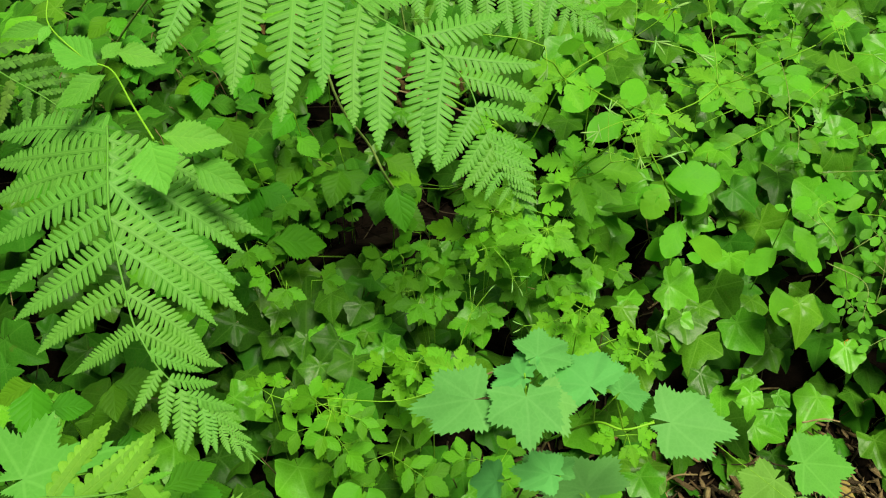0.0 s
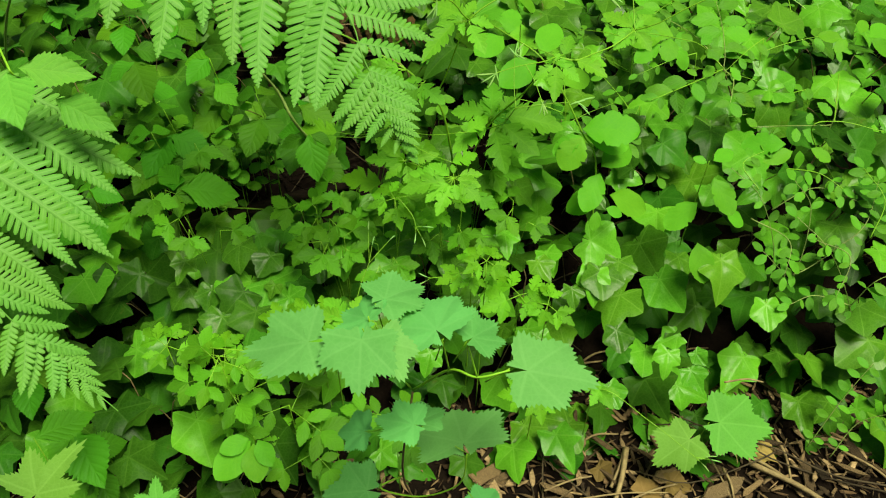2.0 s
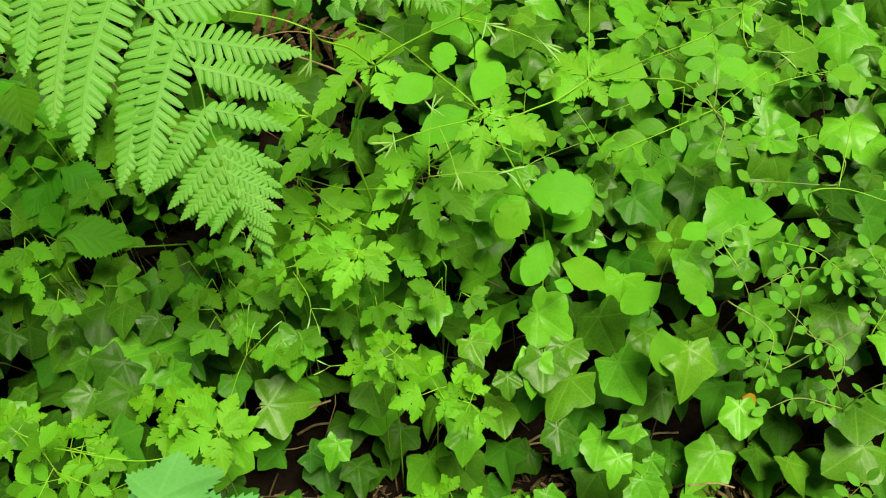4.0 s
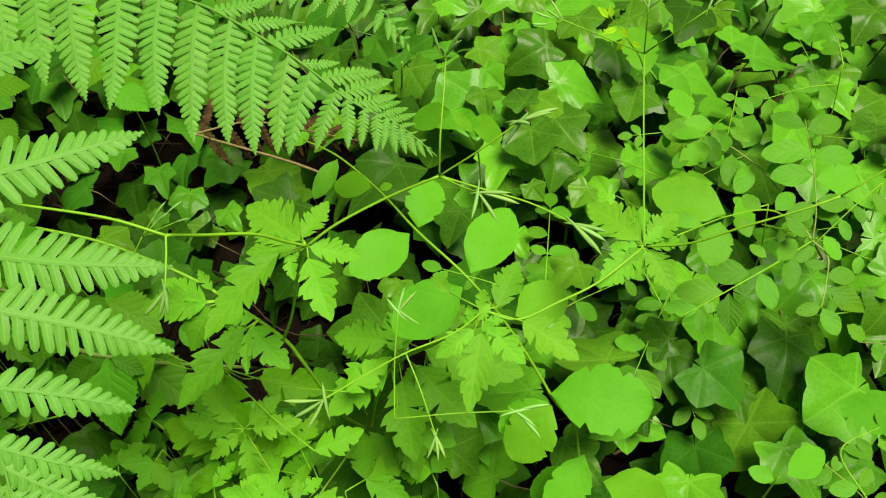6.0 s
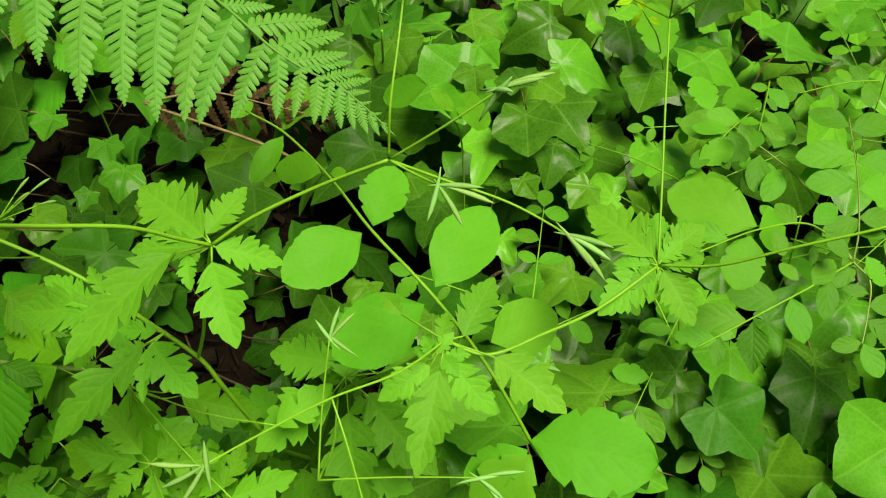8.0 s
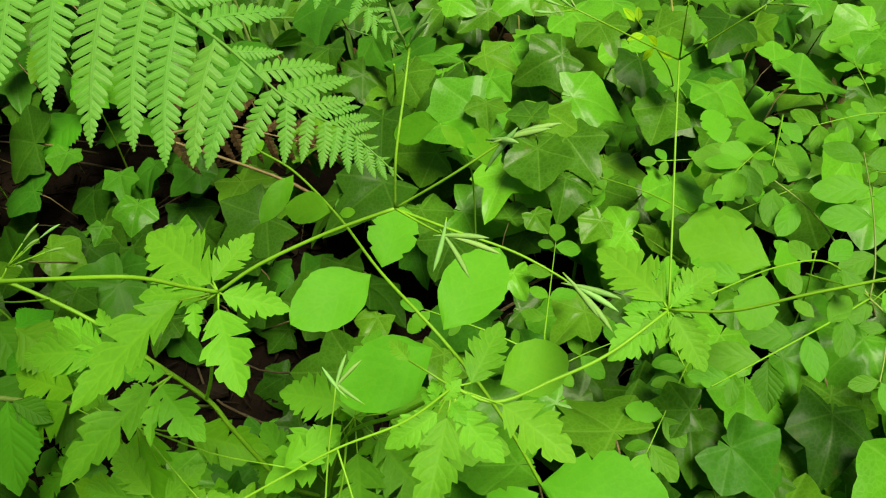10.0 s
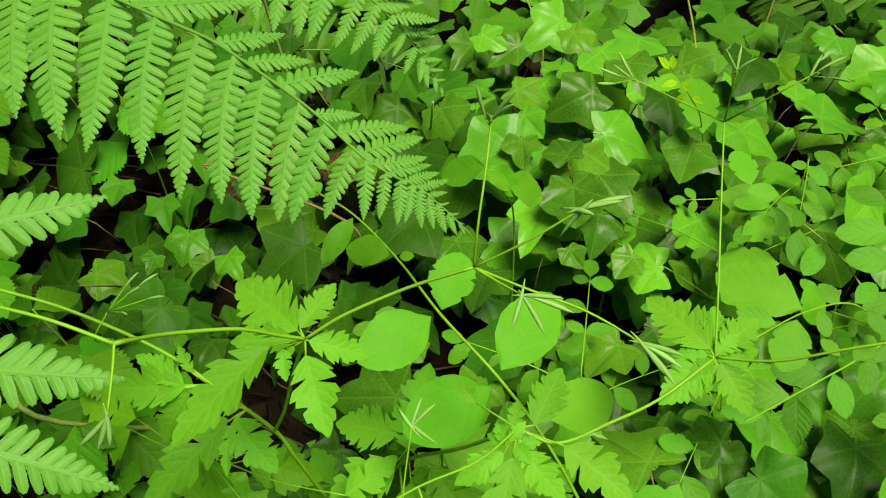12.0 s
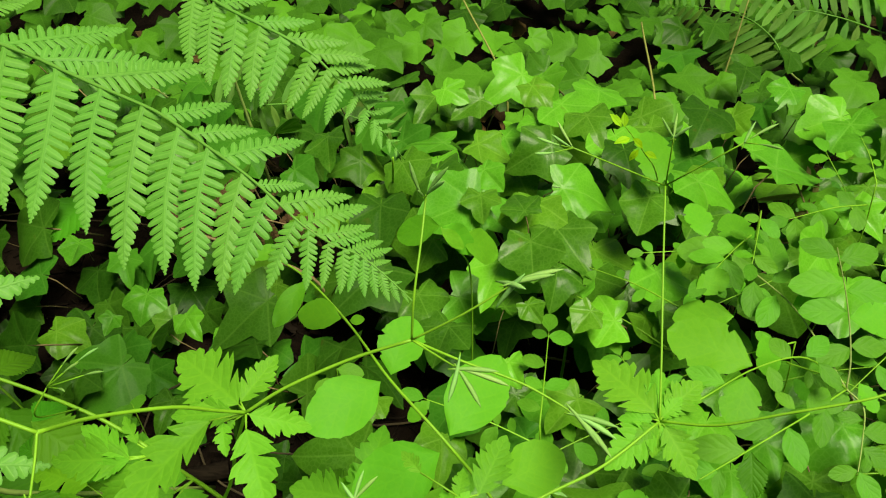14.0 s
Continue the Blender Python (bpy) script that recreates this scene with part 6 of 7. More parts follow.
# ---- toothed herbs at the back of the bank ----
nettle = thing("hedge_nettle", (-0.36, 1.10, 0.08), "upright herb with toothed pointed green leaves", "herb", "toothed herbs")
N1, N2 = (-0.243, 0.781, 0.695), (-0.318, 0.902, 0.705)
stem(nettle, [(-0.36, 1.10, 0.08), (-0.345, 1.004, 0.450), N1], 0.0022, 0.0016, STEM)
stem(nettle, [N1, (-0.280, 0.840, 0.700), N2, (-0.351, 0.915, 0.713), (-0.396, 0.950, 0.736), (-0.404, 0.985, 0.754)], 0.0018, 0.0011, STEM)
for base, tip, wide in (
        ((-0.246, 0.779, 0.694), (-0.226, 0.725, 0.668), 1.4), ((-0.236, 0.785, 0.696), (-0.162, 0.787, 0.690), 0.85), ((-0.208, 0.782, 0.660), (-0.146, 0.760, 0.640), 0.95),
        ((-0.324, 0.896, 0.703), (-0.376, 0.854, 0.688), 0.8), ((-0.317, 0.924, 0.717), (-0.259, 0.919, 0.708), 0.85), ((-0.334, 0.906, 0.709), (-0.400, 0.938, 0.731), 0.95),
        ((-0.330, 0.912, 0.713), (-0.312, 0.940, 0.724), 0.9), ((-0.397, 0.948, 0.736), (-0.453, 0.934, 0.734), 0.65), ((-0.395, 0.950, 0.737), (-0.405, 0.926, 0.727), 0.85), ((-0.402, 0.982, 0.752), (-0.440, 1.010, 0.750), 0.8)):
    leaf(nettle, "nettle", base, tip, (PICK.gauss(0, 0.1), -0.6, 1), wide)
herbs = thing("hedge_nettle", (-0.10, 1.22, 0.10), "low herb with broad toothed leaves in the shade", "herb", "toothed herbs")
stem(herbs, [(-0.10, 1.22, 0.10), (-0.192, 1.040, 0.280), (-0.193, 1.026, 0.330)], 0.0018, 0.001, STEM)
for base, tip in (((-0.199, 1.019, 0.330), (-0.114, 1.034, 0.310)), ((-0.006, 1.077, 0.390), (0.010, 1.018, 0.350)), ((-0.015, 1.070, 0.390), (-0.048, 1.059, 0.380)), ((-0.002, 1.077, 0.390), (0.029, 1.068, 0.380)), ((-0.202, 1.026, 0.330), (-0.242, 1.068, 0.340)), ((-0.208, 1.013, 0.330), (-0.215, 1.059, 0.330))):
    leaf(herbs, "serrate", base, tip, (0, -0.5, 1), 1.15)
for k, (x, y, z) in enumerate(((-0.279, 1.176, 0.450), (-0.181, 1.236, 0.420), (-0.026, 1.137, 0.400), (-0.379, 1.420, 0.420), (-0.289, 1.440, 0.420), (-0.105, 1.195, 0.380), (-0.175, 1.539, 0.400), (-0.543, 1.110, 0.400), (-0.233, 1.123, 0.400), (-0.323, 0.992, 0.350), (-0.433, 0.685, 0.400), (-0.384, 0.762, 0.300), (-0.269, 0.643, 0.250), (-0.552, 1.513, 0.450), (-0.249, 1.091, 0.380))):
    rg = random.Random(300 + k)
    p = thing("hedge_nettle", (x, y + 0.05, ground_z(x, y + 0.05)), "low herb with broad toothed leaves in the shade", "herb", "toothed herbs")
    stem(p, [(x, y + 0.05, ground_z(x, y + 0.05)), (x + 0.01, y + 0.02, z * 0.7), (x, y, z)], 0.0018, 0.001, STEM)
    turn = rg.uniform(0, 6.28)
    for q in range(6):
        a = turn + q * 1.57 + rg.uniform(-0.3, 0.3)
        low = 0.05 * (q // 2)
        b = Vector((x, y, z - low))
        leaf(p, "serrate", b, b + Vector((math.cos(a), math.sin(a) - 0.2, -0.25)) * rg.uniform(0.042, 0.072), (0, -0.4, 1), 1.2)

# ---- large single ivy leaves standing above the carpet ----
def ivy_sprig(label, leaves):
    x, y, _ = leaves[0][0]
    p = thing("ivy_sprig", (x, y, ground_z(x, y)), label, "ivy", "ivy on the bank")
    stem(p, [(x - 0.03, y, ground_z(x - 0.03, y) + 0.004), (x, y + 0.01, ground_z(x, y) + 0.02), (x + 0.04, y + 0.02, ground_z(x + 0.04, y + 0.02) + 0.006)], 0.003, 0.002, TWIG, "vine")
    for base, tip in leaves:
        way = Vector(tip) - Vector(base)
        way.z *= 0.5
        leaf(p, "ivy_shaded" if base[0] > 0.5 and base[1] > 1.08 else "ivy", base, Vector(base) + way.normalized() * min(0.062, way.length * 0.8), (PICK.gauss(0, 0.15), -0.45, 1), PICK.uniform(0.9, 1.05))


BROAD = "ivy sprig with large glossy lobed leaves"
ivy_sprig(BROAD, [((0.123, 0.918, 0.274), (0.123, 0.857, 0.231)), ((0.197, 0.945, 0.279), (0.203, 0.893, 0.264)), ((0.048, 0.943, 0.279), (0.054, 0.892, 0.264))])
ivy_sprig(BROAD, [((0.339, 0.833, 0.210), (0.346, 0.788, 0.168)), ((0.219, 0.873, 0.246), (0.243, 0.826, 0.203)), ((0.182, 0.815, 0.194), (0.170, 0.779, 0.159))])
ivy_sprig(BROAD, [((0.461, 0.925, 0.275), (0.456, 0.876, 0.248)), ((0.423, 0.905, 0.271), (0.416, 0.857, 0.231)), ((0.455, 0.841, 0.217), (0.462, 0.801, 0.181))])
ivy_sprig(BROAD, [((0.476, 1.100, 0.300), (0.530, 1.081, 0.298)), ((0.336, 1.099, 0.300), (0.325, 1.039, 0.294)), ((0.293, 0.975, 0.285), (0.294, 0.929, 0.276))])
ivy_sprig("ivy sprig with a pale crinkled young leaf", [((-0.105, 0.948, 0.280), (-0.101, 0.895, 0.266)), ((-0.139, 0.882, 0.254), (-0.143, 0.844, 0.220)), ((-0.182, 0.920, 0.274), (-0.189, 0.882, 0.254))])
ivy_sprig(BROAD, [((0.615, 0.929, 0.276), (0.613, 0.859, 0.233)), ((0.676, 0.870, 0.243), (0.676, 0.823, 0.201)), ((0.572, 0.817, 0.195), (0.588, 0.797, 0.177))])
ivy_sprig(BROAD, [((0.774, 1.269, 0.348), (0.749, 1.197, 0.319)), ((0.648, 1.192, 0.318), (0.634, 1.109, 0.302)), ((0.795, 1.113, 0.303), (0.768, 1.084, 0.298))])
ivy_sprig(BROAD, [((0.408, 1.439, 0.398), (0.447, 1.375, 0.385)), ((0.385, 1.471, 0.404), (0.374, 1.403, 0.391)), ((0.324, 1.476, 0.405), (0.327, 1.434, 0.397))])
ivy_sprig(BROAD, [((0.469, 1.815, 0.338), (0.451, 1.637, 0.389)), ((0.628, 2.095, 0.249), (0.615, 1.898, 0.307)), ((0.609, 1.741, 0.365), (0.581, 1.630, 0.390))])
ivy_sprig(BROAD, [((0.383, 1.344, 0.377), (0.399, 1.322, 0.369)), ((0.445, 1.343, 0.377), (0.427, 1.314, 0.366)), ((0.368, 1.287, 0.355), (0.381, 1.257, 0.343))])
ivy_sprig(BROAD, [((0.528, 1.171, 0.314), (0.535, 1.114, 0.303)), ((0.590, 1.133, 0.307), (0.596, 1.097, 0.300))])
ivy_sprig(BROAD, [((0.433, 0.908, 0.272), (0.435, 0.855, 0.229)), ((0.341, 0.923, 0.275), (0.359, 0.886, 0.258)), ((0.389, 0.886, 0.257), (0.392, 0.855, 0.229))])
ivy_sprig(BROAD, [((0.445, 0.780, 0.160), (0.461, 0.744, 0.125)), ((0.564, 0.798, 0.178), (0.581, 0.762, 0.142)), ((0.531, 0.817, 0.195), (0.521, 0.780, 0.160))])
ivy_sprig(BROAD, [((-0.124, 0.888, 0.259), (-0.123, 0.856, 0.231)), ((-0.057, 0.930, 0.276), (-0.073, 0.888, 0.259)), ((-0.047, 0.887, 0.259), (-0.056, 0.866, 0.239)), ((0.047, 0.929, 0.276), (0.030, 0.894, 0.264)), ((0.115, 0.900, 0.270), (0.106, 0.868, 0.241))])
ivy_sprig(BROAD, [((-0.092, 1.370, 0.384), (-0.092, 1.337, 0.375)), ((-0.003, 1.321, 0.368), (0.002, 1.282, 0.353)), ((0.043, 1.302, 0.361), (0.062, 1.276, 0.350)), ((-0.031, 1.295, 0.358), (-0.036, 1.273, 0.349))])

# ---- small feathery seedlings ----
for k, (x, y, z, s) in enumerate(((-0.108, 0.745, 0.270, 0.045), (-0.077, 0.696, 0.220, 0.045), (0.000, 0.789, 0.300, 0.05), (0.032, 0.774, 0.330, 0.045), (0.053, 0.760, 0.300, 0.06), (0.257, 0.835, 0.368, 0.035), (0.239, 0.847, 0.340, 0.045), (0.196, 0.944, 0.380, 0.05), (0.130, 0.945, 0.380, 0.05), (0.292, 1.080, 0.420, 0.05), (-0.171, 0.757, 0.280, 0.045), (0.306, 0.835, 0.300, 0.055), (0.331, 0.744, 0.200, 0.05), (-0.090, 0.739, 0.280, 0.05), (-0.010, 0.703, 0.150, 0.05), (0.344, 0.818, 0.300, 0.05))):
    rg = random.Random(500 + k)
    p = thing("cicely_seedling", (x, y + 0.02, ground_z(x, y + 0.02)), "small light green plant with cut leaflets", "herb", "small herbs")
    stem(p, [(x, y + 0.02, ground_z(x, y + 0.02)), (x, y, z)], 0.0014, 0.001, STEM)
    turn = rg.uniform(0, 6.28)
    for q in range(4):
        a = turn + q * 1.57 + rg.uniform(-0.3, 0.3)
        b = Vector((x, y, z))
        cut_leaf(p, b, b + Vector((math.cos(a), math.sin(a), rg.uniform(-0.25, 0.1))) * s * rg.uniform(0.8, 1.2))
for k, (x, y, z, s) in enumerate(((-0.145, 1.237, 0.300, 0.028), (-0.151, 1.175, 0.280, 0.026), (-0.172, 1.131, 0.260, 0.026), (-0.203, 1.165, 0.320, 0.028), (-0.012, 1.109, 0.240, 0.026), (0.022, 1.053, 0.240, 0.026), (-0.066, 1.152, 0.200, 0.022), (0.051, 1.042, 0.270, 0.026), (-0.184, 1.089, 0.240, 0.026), (-0.095, 1.214, 0.280, 0.025), (-0.131, 1.247, 0.240, 0.022), (0.065, 1.079, 0.280, 0.025), (-0.074, 1.116, 0.200, 0.02), (-0.177, 1.277, 0.320, 0.028), (0.046, 1.107, 0.280, 0.022), (-0.056, 0.632, 0.240, 0.04), (0.192, 1.312, 0.300, 0.03), (-0.002, 1.244, 0.300, 0.028))):
    rg = random.Random(600 + k)
    p = thing("seedling", (x, y, ground_z(x, y)), "small seedling with rounded green leaflets", "seedling", "small herbs")
    stem(p, [(x, y, ground_z(x, y)), (x, y - 0.01, z)], 0.001, 0.0007, STEM)
    for q in range(5):
        a = rg.uniform(0, 6.28)
        b = Vector((x, y - 0.01, z - 0.012 * q))
        leaf(p, "shrub", b, b + Vector((math.cos(a), math.sin(a) - 0.2, -0.1)) * s * rg.uniform(0.8, 1.2), (0, -0.4, 1), 1.2)

# ---- herbs with leaves of toothed leaflets, by the shrub ----
for k, (x, y, z, s) in enumerate(((-0.072, 0.678, 0.360, 0.065), (-0.071, 0.698, 0.250, 0.07), (-0.003, 0.691, 0.240, 0.08), (0.055, 0.668, 0.220, 0.07), (0.138, 0.673, 0.240, 0.065), (-0.085, 0.697, 0.300, 0.075), (0.028, 0.639, 0.220, 0.07))):
    rg = random.Random(800 + k)
    p = thing("herb_seedling", (x, y + 0.02, ground_z(x, y + 0.02)), "light green herb with leaves of toothed leaflets", "herb", "small herbs")
    stem(p, [(x, y + 0.02, ground_z(x, y + 0.02)), (x, y, z)], 0.0013, 0.0009, STEM)
    turn = rg.uniform(0, 6.28)
    for q in range(3):
        a = turn + q * 2.09 + rg.uniform(-0.3, 0.3)
        b = Vector((x, y, z - 0.008 * q))
        feather_leaf(p, b, b + Vector((math.cos(a), math.sin(a), rg.uniform(-0.25, 0.05))) * s * rg.uniform(0.8, 1.15), (rg.gauss(0, 0.15), -0.45, 1), 2 - (q == 2))
oval_herb = thing("oval_leaved_herb", (-0.068, 0.732, 0.060), "low herb with four smooth oval leaves", "herb", "small herbs")
stem(oval_herb, [(-0.063, 0.703, 0.060), (-0.035, 0.624, 0.270)], 0.0012, 0.0009, STEM)
for base, tip in (((-0.039, 0.621, 0.265), (-0.078, 0.576, 0.250)), ((-0.035, 0.617, 0.265), (-0.025, 0.572, 0.250)), ((-0.029, 0.619, 0.270), (-0.009, 0.589, 0.260)), ((-0.040, 0.621, 0.270), (-0.073, 0.602, 0.270))):
    leaf(oval_herb, "oval", base, tip, (0, -0.5, 1), 1.1)
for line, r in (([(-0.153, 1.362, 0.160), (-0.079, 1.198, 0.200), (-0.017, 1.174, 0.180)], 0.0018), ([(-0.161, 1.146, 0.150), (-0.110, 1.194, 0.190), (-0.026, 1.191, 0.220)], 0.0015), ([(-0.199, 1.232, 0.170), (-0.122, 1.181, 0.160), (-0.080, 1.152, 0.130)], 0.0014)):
    p = thing("fallen_twig", line[0], "thin twig in the hollow, coloured dark for the shade there", "twig", "fallen twigs")
    # same near-black bark, so the hollow's shade is in the twig's colour
    stem(p, line, r, r * 0.6, BARK_SHADED, "twig_wood")

rosette = thing("cicely_seedling", (0.015, 0.811, 0.160), "bright yellow-green plant with a star of cut leaflets", "herb", "small herbs")
MID = (0.084, 0.729, 0.360)
stem(rosette, [(0.021, 0.789, 0.160), MID], 0.0016, 0.0012, STEM)
for tip in ((0.039, 0.752, 0.365), (0.110, 0.756, 0.365), (0.033, 0.706, 0.350), (0.117, 0.737, 0.355), (0.095, 0.691, 0.340), (0.075, 0.692, 0.340), (0.046, 0.770, 0.370), (0.094, 0.774, 0.370)):
    b = Vector(MID).lerp(Vector(tip), 0.12)
    stalk = stem(rosette, [MID, b], 0.0008, 0.0006, STEM, "leaf_stalk", per=2, sides=5)
    leaf(stalk, "cicely", b, tip, (PICK.gauss(0, 0.15), -0.6, 1), 1.1, "leaflet")

slender = thing("sweet_cicely", (0.191, 0.900, 0.140), "slender green stalks with small seed pods above the ivy", "herb", "herbs with seed pods")
stem(slender, [(0.197, 0.867, 0.140), (0.265, 0.860, 0.310), (0.182, 0.838, 0.330)], 0.0009, 0.0006, STEM)
pods(slender, (0.182, 0.838, 0.330), [(0.164, 0.841, 0.335), (0.165, 0.823, 0.330)], 0.016)
stem(slender, [(0.079, 0.745, 0.340), (0.094, 0.782, 0.380), (0.104, 0.799, 0.400)], 0.0009, 0.0006, STEM)
pods(slender, (0.104, 0.799, 0.400), [(0.109, 0.829, 0.420), (0.135, 0.841, 0.410), (0.101, 0.846, 0.430)], 0.014)
stem(slender, [(0.138, 0.901, 0.420), (0.157, 0.878, 0.410), (0.162, 0.866, 0.400)], 0.0008, 0.0006, STEM)
pods(slender, (0.162, 0.866, 0.400), [(0.186, 0.867, 0.400), (0.162, 0.844, 0.390), (0.177, 0.839, 0.390)], 0.016)
stem(slender, [(-0.095, 0.715, 0.330), (0.001, 0.701, 0.340), (0.060, 0.711, 0.350)], 0.0010, 0.0007, STEM)

# ---- low toothed herbs and young shoots between the ivy ----
def avens(x, y, z, size, leaves, seed):
    """A low herb whose leaves have three toothed leaflets each."""
    rg = random.Random(seed)
    g = (x + rg.uniform(-0.02, 0.02), y + 0.03, ground_z(x, y + 0.03))
    root = thing("herb_seedling", g, "mid-green low herb with three-part toothed leaves", "herb", "small herbs")
    turn = rg.uniform(0, 6.28)
    for q in range(leaves):
        a = turn + q * 6.28 / leaves + rg.uniform(-0.4, 0.4)
        out = Vector((math.cos(a), math.sin(a) - 0.25, 0)).normalized()
        b = Vector((x, y, z)) + out * size * rg.uniform(0.3, 0.7) + Vector((0, 0, rg.uniform(-0.03, 0.02)))
        stem(root, [g, (Vector(g) + b) * 0.5 + Vector((0, 0, 0.03)), b], 0.0011, 0.0007, STEM, "leaf_stem", per=4, sides=5)
        cut_leaf(root, b, b + (out + Vector((0, 0, rg.uniform(-0.35, 0.0)))) * size * rg.uniform(0.8, 1.2), (rg.gauss(0, 0.2), -0.45, 1), 0.75, 0.8, kind="avens")


for k, (x, y, z, size, leaves) in enumerate((
        (-0.251, 1.263, 0.33, 0.055, 5), (-0.206, 1.127, 0.33, 0.050, 4), (0.017, 0.982, 0.33, 0.050, 5), (0.042, 0.919, 0.32, 0.048, 4), (0.117, 0.926, 0.32, 0.045, 4), 
        (0.214, 0.968, 0.33, 0.055, 5), (0.255, 1.085, 0.34, 0.060, 5), (-0.170, 0.958, 0.32, 0.055, 4), (0.053, 1.038, 0.31, 0.042, 4), (-0.247, 1.027, 0.33, 0.055, 5), (-0.30, 1.17, 0.33, 0.050, 4), (0.312, 0.986, 0.32, 0.045, 3))):
    avens(x, y, z, size, leaves, 1200 + k)
for k, (x, y, z) in enumerate(((-0.154, 1.176, 0.34), (-0.118, 1.212, 0.35), (0.0, 1.03, 0.30), (-0.27, 1.09, 0.35), (0.10, 1.01, 0.32), (0.17, 1.04, 0.34))):
    p = thing("snowberry_shoot", (x, y + 0.02, ground_z(x, y + 0.02)), "thin young shoot with pairs of small oval leaves", "shrub", "oval-leaved shoots")
    leafy_twig(p, [(x, y + 0.02, ground_z(x, y + 0.02)), (x + 0.005, y + 0.01, z - 0.07), (x, y, z)], 6, 0.026, seed=1300 + k, mat=STEM, lobed=0.2, r=0.001)

# ---- notched leaves and large ivy where the twigs end ----
wide_ivy = thing("ivy_sprig", (0.78, 1.30, ground_z(0.78, 1.30)), "ivy sprig with broad shiny bright green leaves", "ivy", "ivy on the bank")
stem(wide_ivy, [(0.74, 1.29, ground_z(0.74, 1.29) + 0.004), (0.78, 1.30, ground_z(0.78, 1.30) + 0.02), (0.83, 1.31, ground_z(0.83, 1.31) + 0.006)], 0.003, 0.002, VINE, "vine")
for base, tip, size in (((0.748, 1.22, 0.36), (0.765, 1.2, 0.335), 0.064), ((0.743, 1.233, 0.37), (0.716, 1.261, 0.37), 0.05), ((0.747, 1.235, 0.37), (0.789, 1.258, 0.38), 0.05), ((0.654, 1.216, 0.31), (0.652, 1.182, 0.27), 0.06), ((0.715, 1.232, 0.31), (0.714, 1.204, 0.29), 0.044)):
    way = (Vector(tip) - Vector(base)).normalized()
    leaf(wide_ivy, "ivy", base, Vector(base) + way * size, (0, -0.5, 1), 1.0)
paired = thing("snowberry_shoot", (0.335, 1.33, ground_z(0.335, 1.33)), "thin shoot ending in yellow-green smooth leaves above the ivy", "shrub", "oval-leaved shoots")
stem(paired, [(0.335, 1.33, ground_z(0.335, 1.33)), (0.328, 1.312, 0.42), (0.317, 1.298, 0.485), (0.301, 1.286, 0.522)], 0.0013, 0.0008, STEM)
for base, tip, wide in (((0.300, 1.286, 0.523), (0.259, 1.295, 0.502), 1.0), ((0.302, 1.286, 0.523), (0.333, 1.300, 0.486), 0.85), ((0.318, 1.297, 0.500), (0.353, 1.317, 0.470), 1.15), ((0.301, 1.285, 0.522), (0.322, 1.280, 0.505), 0.8)):
    leaf(paired, "oval", base, tip, (0, -0.55, 1), wide)
ivy_sprig(BROAD, [((0.381, 1.400, 0.412), (0.389, 1.340, 0.385)), ((0.372, 1.432, 0.425), (0.352, 1.470, 0.432))])
notched = thing("snowberry_shoot", (0.806, 1.151, ground_z(0.806, 1.151)), "low twig with notched mid-green leaves over the ivy", "shrub", "oval-leaved shoots")
stem(notched, [(0.806, 1.151, ground_z(0.806, 1.151)), (0.824, 1.153, 0.36), (0.822, 1.171, 0.4)], 0.0014, 0.0009, STIPE, "twig")
stem(notched, [(0.824, 1.153, 0.36), (0.806, 1.151, 0.36), (0.753, 1.169, 0.345), (0.711, 1.178, 0.335)], 0.0012, 0.0008, STIPE, "twig")
for base, tip in (((0.801, 1.207, 0.37), (0.805, 1.228, 0.38)), ((0.813, 1.206, 0.38), (0.842, 1.224, 0.38)), ((0.812, 1.2, 0.37), (0.836, 1.182, 0.36)), ((0.801, 1.186, 0.36), (0.796, 1.169, 0.35)), ((0.756, 1.185, 0.33), (0.751, 1.166, 0.32)), ((0.733, 1.187, 0.33), (0.733, 1.167, 0.32)), ((0.773, 1.139, 0.36), (0.805, 1.12, 0.35)), ((0.765, 1.144, 0.36), (0.761, 1.122, 0.35)), ((0.702, 1.196, 0.34), (0.722, 1.185, 0.33))):
    leaf(notched, "notched", base, tip, (PICK.gauss(0, 0.15), -0.5, 1), 1.1)
for base, tip in (((0.674, 1.209, 0.38), (0.712, 1.19, 0.37)),):
    leaf(notched, "serrate", base, tip, (0, -0.5, 1), 1.0)

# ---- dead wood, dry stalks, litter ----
log = thing("fallen_branch", (-0.08, 1.22, 0.10), "dark rotting branch in a hollow, its colour deepened for shade", "branch")
# dark wood, blackened further to stand for shade in the hollow
stem(log, [(-0.26, 1.16, ground_z(-0.26, 1.16) + 0.02), (-0.10, 1.21, ground_z(-0.10, 1.21) + 0.025), (0.06, 1.27, ground_z(0.06, 1.27) + 0.02)], 0.019, 0.014, BARK_SHADED, "wood", sides=12)
for a, b, mat in (((0.555, 1.803, 0.300), (0.541, 2.021, 0.340), DRY), ((0.721, 2.140, 0.160), (0.753, 2.230, 0.300), DRY), ((0.332, 2.026, 0.200), (0.238, 2.162, 0.300), DRY), ((0.192, 1.662, 0.200), (0.222, 1.511, 0.420), STEM), ((0.437, 1.426, 0.240), (0.434, 1.403, 0.330), STEM)):
    p = thing("dry_stalk" if mat is DRY else "bare_stem", a, "bare yellow-brown dry stalk" if mat is DRY else "bare green stem rising from the ivy", "stalk", "bare stalks")
    g = Vector(a)
    stem(p, [(g.x, g.y, ground_z(g.x, g.y)), a, b], 0.0028, 0.002, mat)
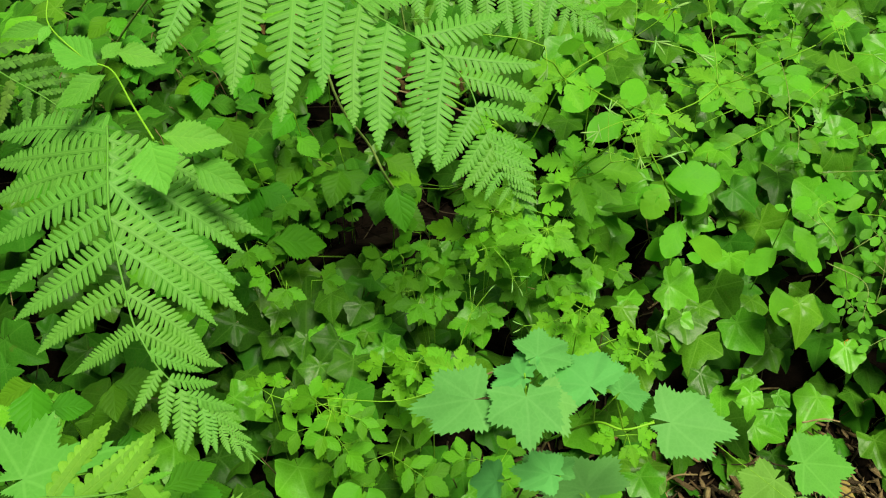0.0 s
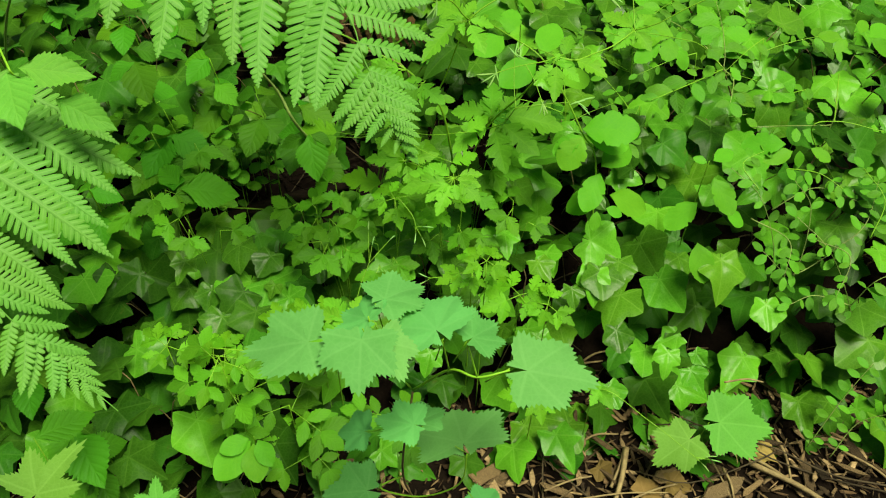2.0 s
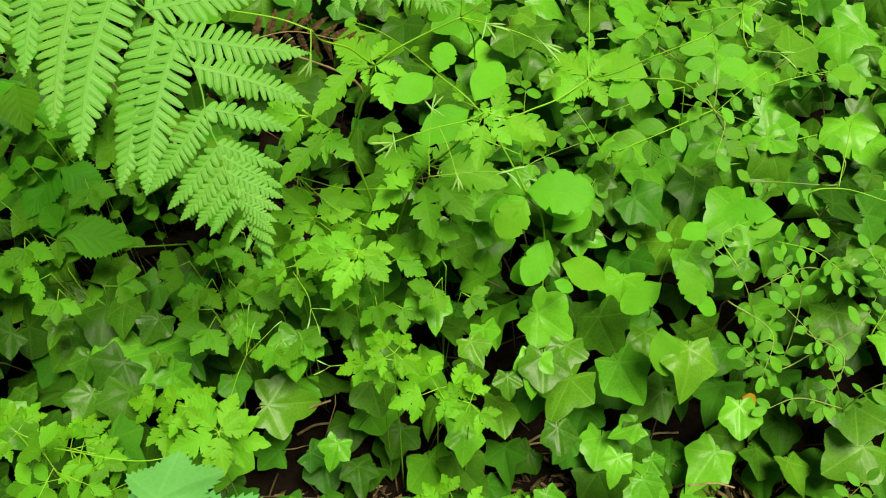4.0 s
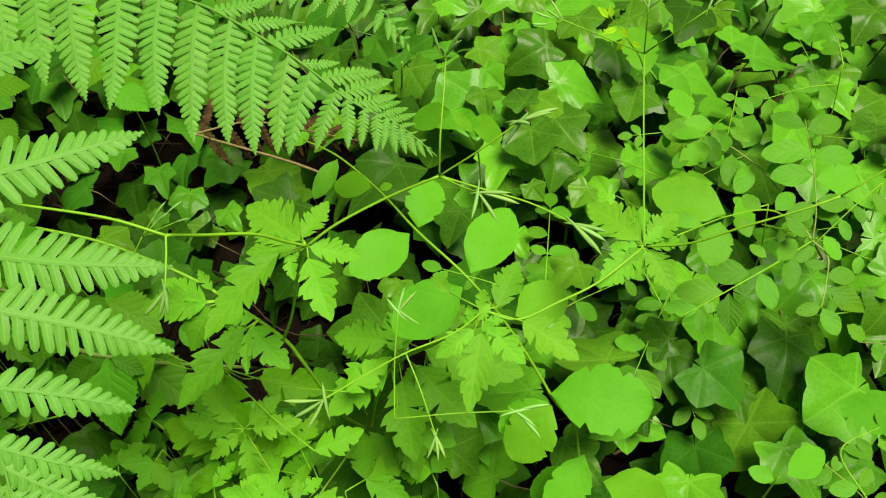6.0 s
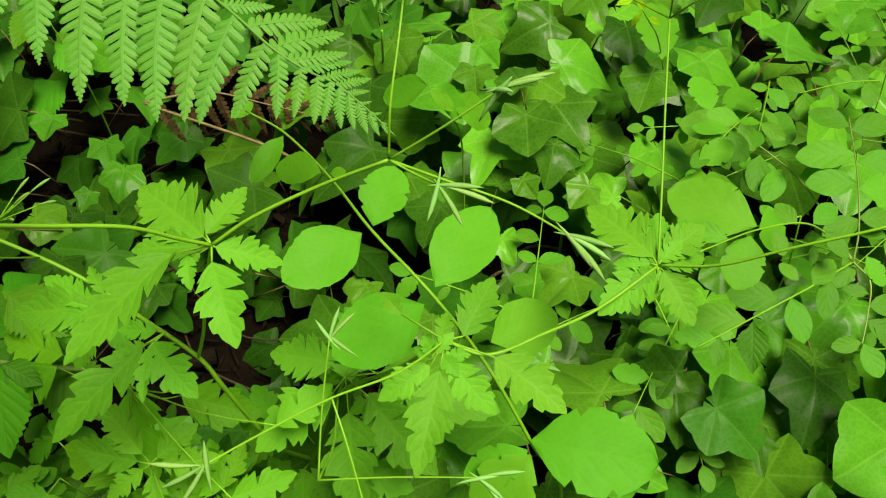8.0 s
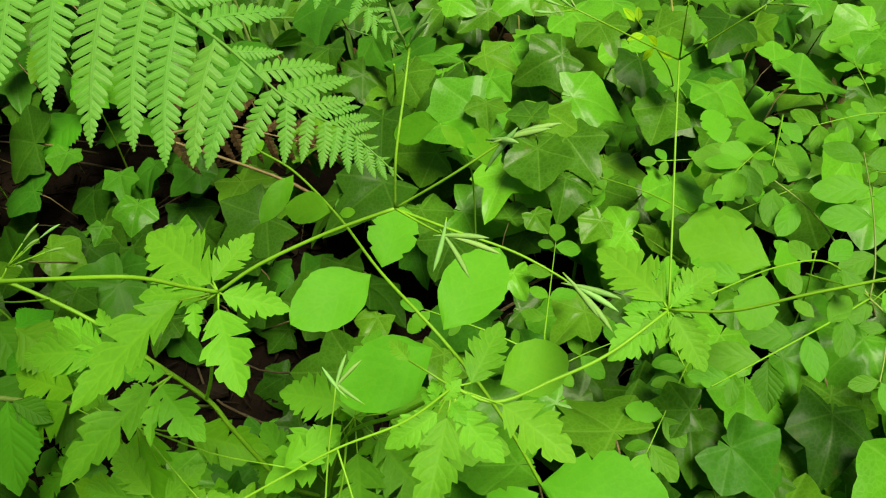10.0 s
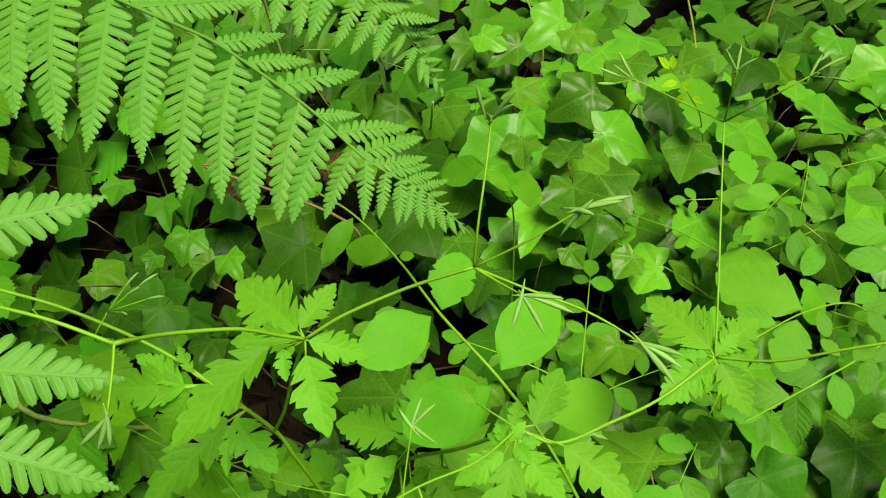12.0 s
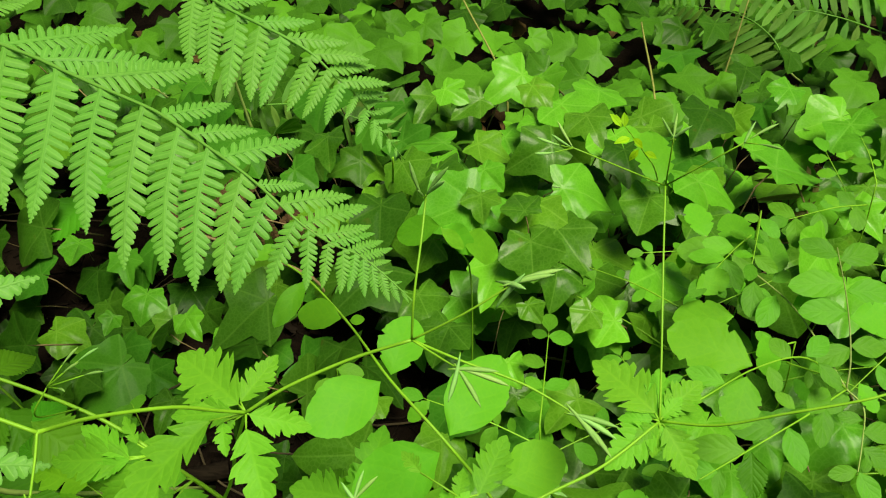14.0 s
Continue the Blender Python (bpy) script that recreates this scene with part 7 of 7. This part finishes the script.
for a, b, r in (((0.459, 0.702, 0.010), (0.487, 0.765, 0.020), 0.004), ((0.647, 0.770, 0.015), (0.743, 0.704, 0.015), 0.004), ((0.596, 0.787, 0.020), (0.635, 0.681, 0.020), 0.0025), ((0.730, 0.789, 0.020), (0.738, 0.715, 0.012), 0.0035), ((0.641, 0.834, 0.100), (0.702, 0.835, 0.100), 0.0022), ((0.092, 0.854, 0.160), (0.162, 0.884, 0.180), 0.003), ((0.678, 0.738, 0.022), (0.800, 0.648, 0.022), 0.0065), ((0.490, 0.763, 0.022), (0.452, 0.655, 0.016), 0.007), ((0.396, 0.673, 0.024), (0.540, 0.685, 0.026), 0.0022), ((0.472, 0.670, 0.022), (0.557, 0.701, 0.024), 0.003), ((0.632, 0.728, 0.026), (0.636, 0.660, 0.020), 0.003), ((0.355, 0.690, 0.020), (0.430, 0.715, 0.020), 0.0025), ((0.830, 0.760, 0.022), (0.900, 0.690, 0.018), 0.003)):
    p = thing("fallen_twig", a, "thin brown fallen twig on the litter", "twig", "fallen twigs")
    m = (Vector(a) + Vector(b)) * 0.5 + Vector((0.004, 0.003, 0.004))
    stem(p, [a, m, b], r, r * 0.7, TWIG, "twig_wood")
for a, b in (((0.506, 0.688), (0.538, 0.711)), ((0.550, 0.706), (0.583, 0.701)), ((0.589, 0.755), (0.618, 0.748)), ((0.700, 0.760), (0.722, 0.745)), ((0.445, 0.735), (0.462, 0.712))):
    p = thing("fallen_leaf", (*a, ground_z(*a)), "curled tan dead leaf lying on wood chips", "leaf", "fallen leaves")
    leaf(p, "tan", (*a, ground_z(*a) + 0.016), (*b, ground_z(*b) + 0.018), (PICK.gauss(0, 0.3), -0.3, 1), 1.0, "blade")
wedge = thing("wood_slab", (0.587, 0.675, ground_z(0.587, 0.675)), "long split piece of pale wood on the chips", "wood chip")
put("split_wood", chip_mesh(301, CHIP_PALE), pose(0.627, 0.695, ground_z(0.627, 0.695) + 0.014, 8, -4, 27) @ Matrix.Diagonal((0.095, 0.055, 0.07, 1)), wedge)
p = thing("yellowed_leaf", (0.706, 0.907, 0.200), "small yellow dying leaf among the ivy", "leaf", "fallen leaves")
leaf(p, "yellow", (0.694, 0.906, 0.210), (0.717, 0.902, 0.200), (0, -0.6, 1), 1.1, "blade")
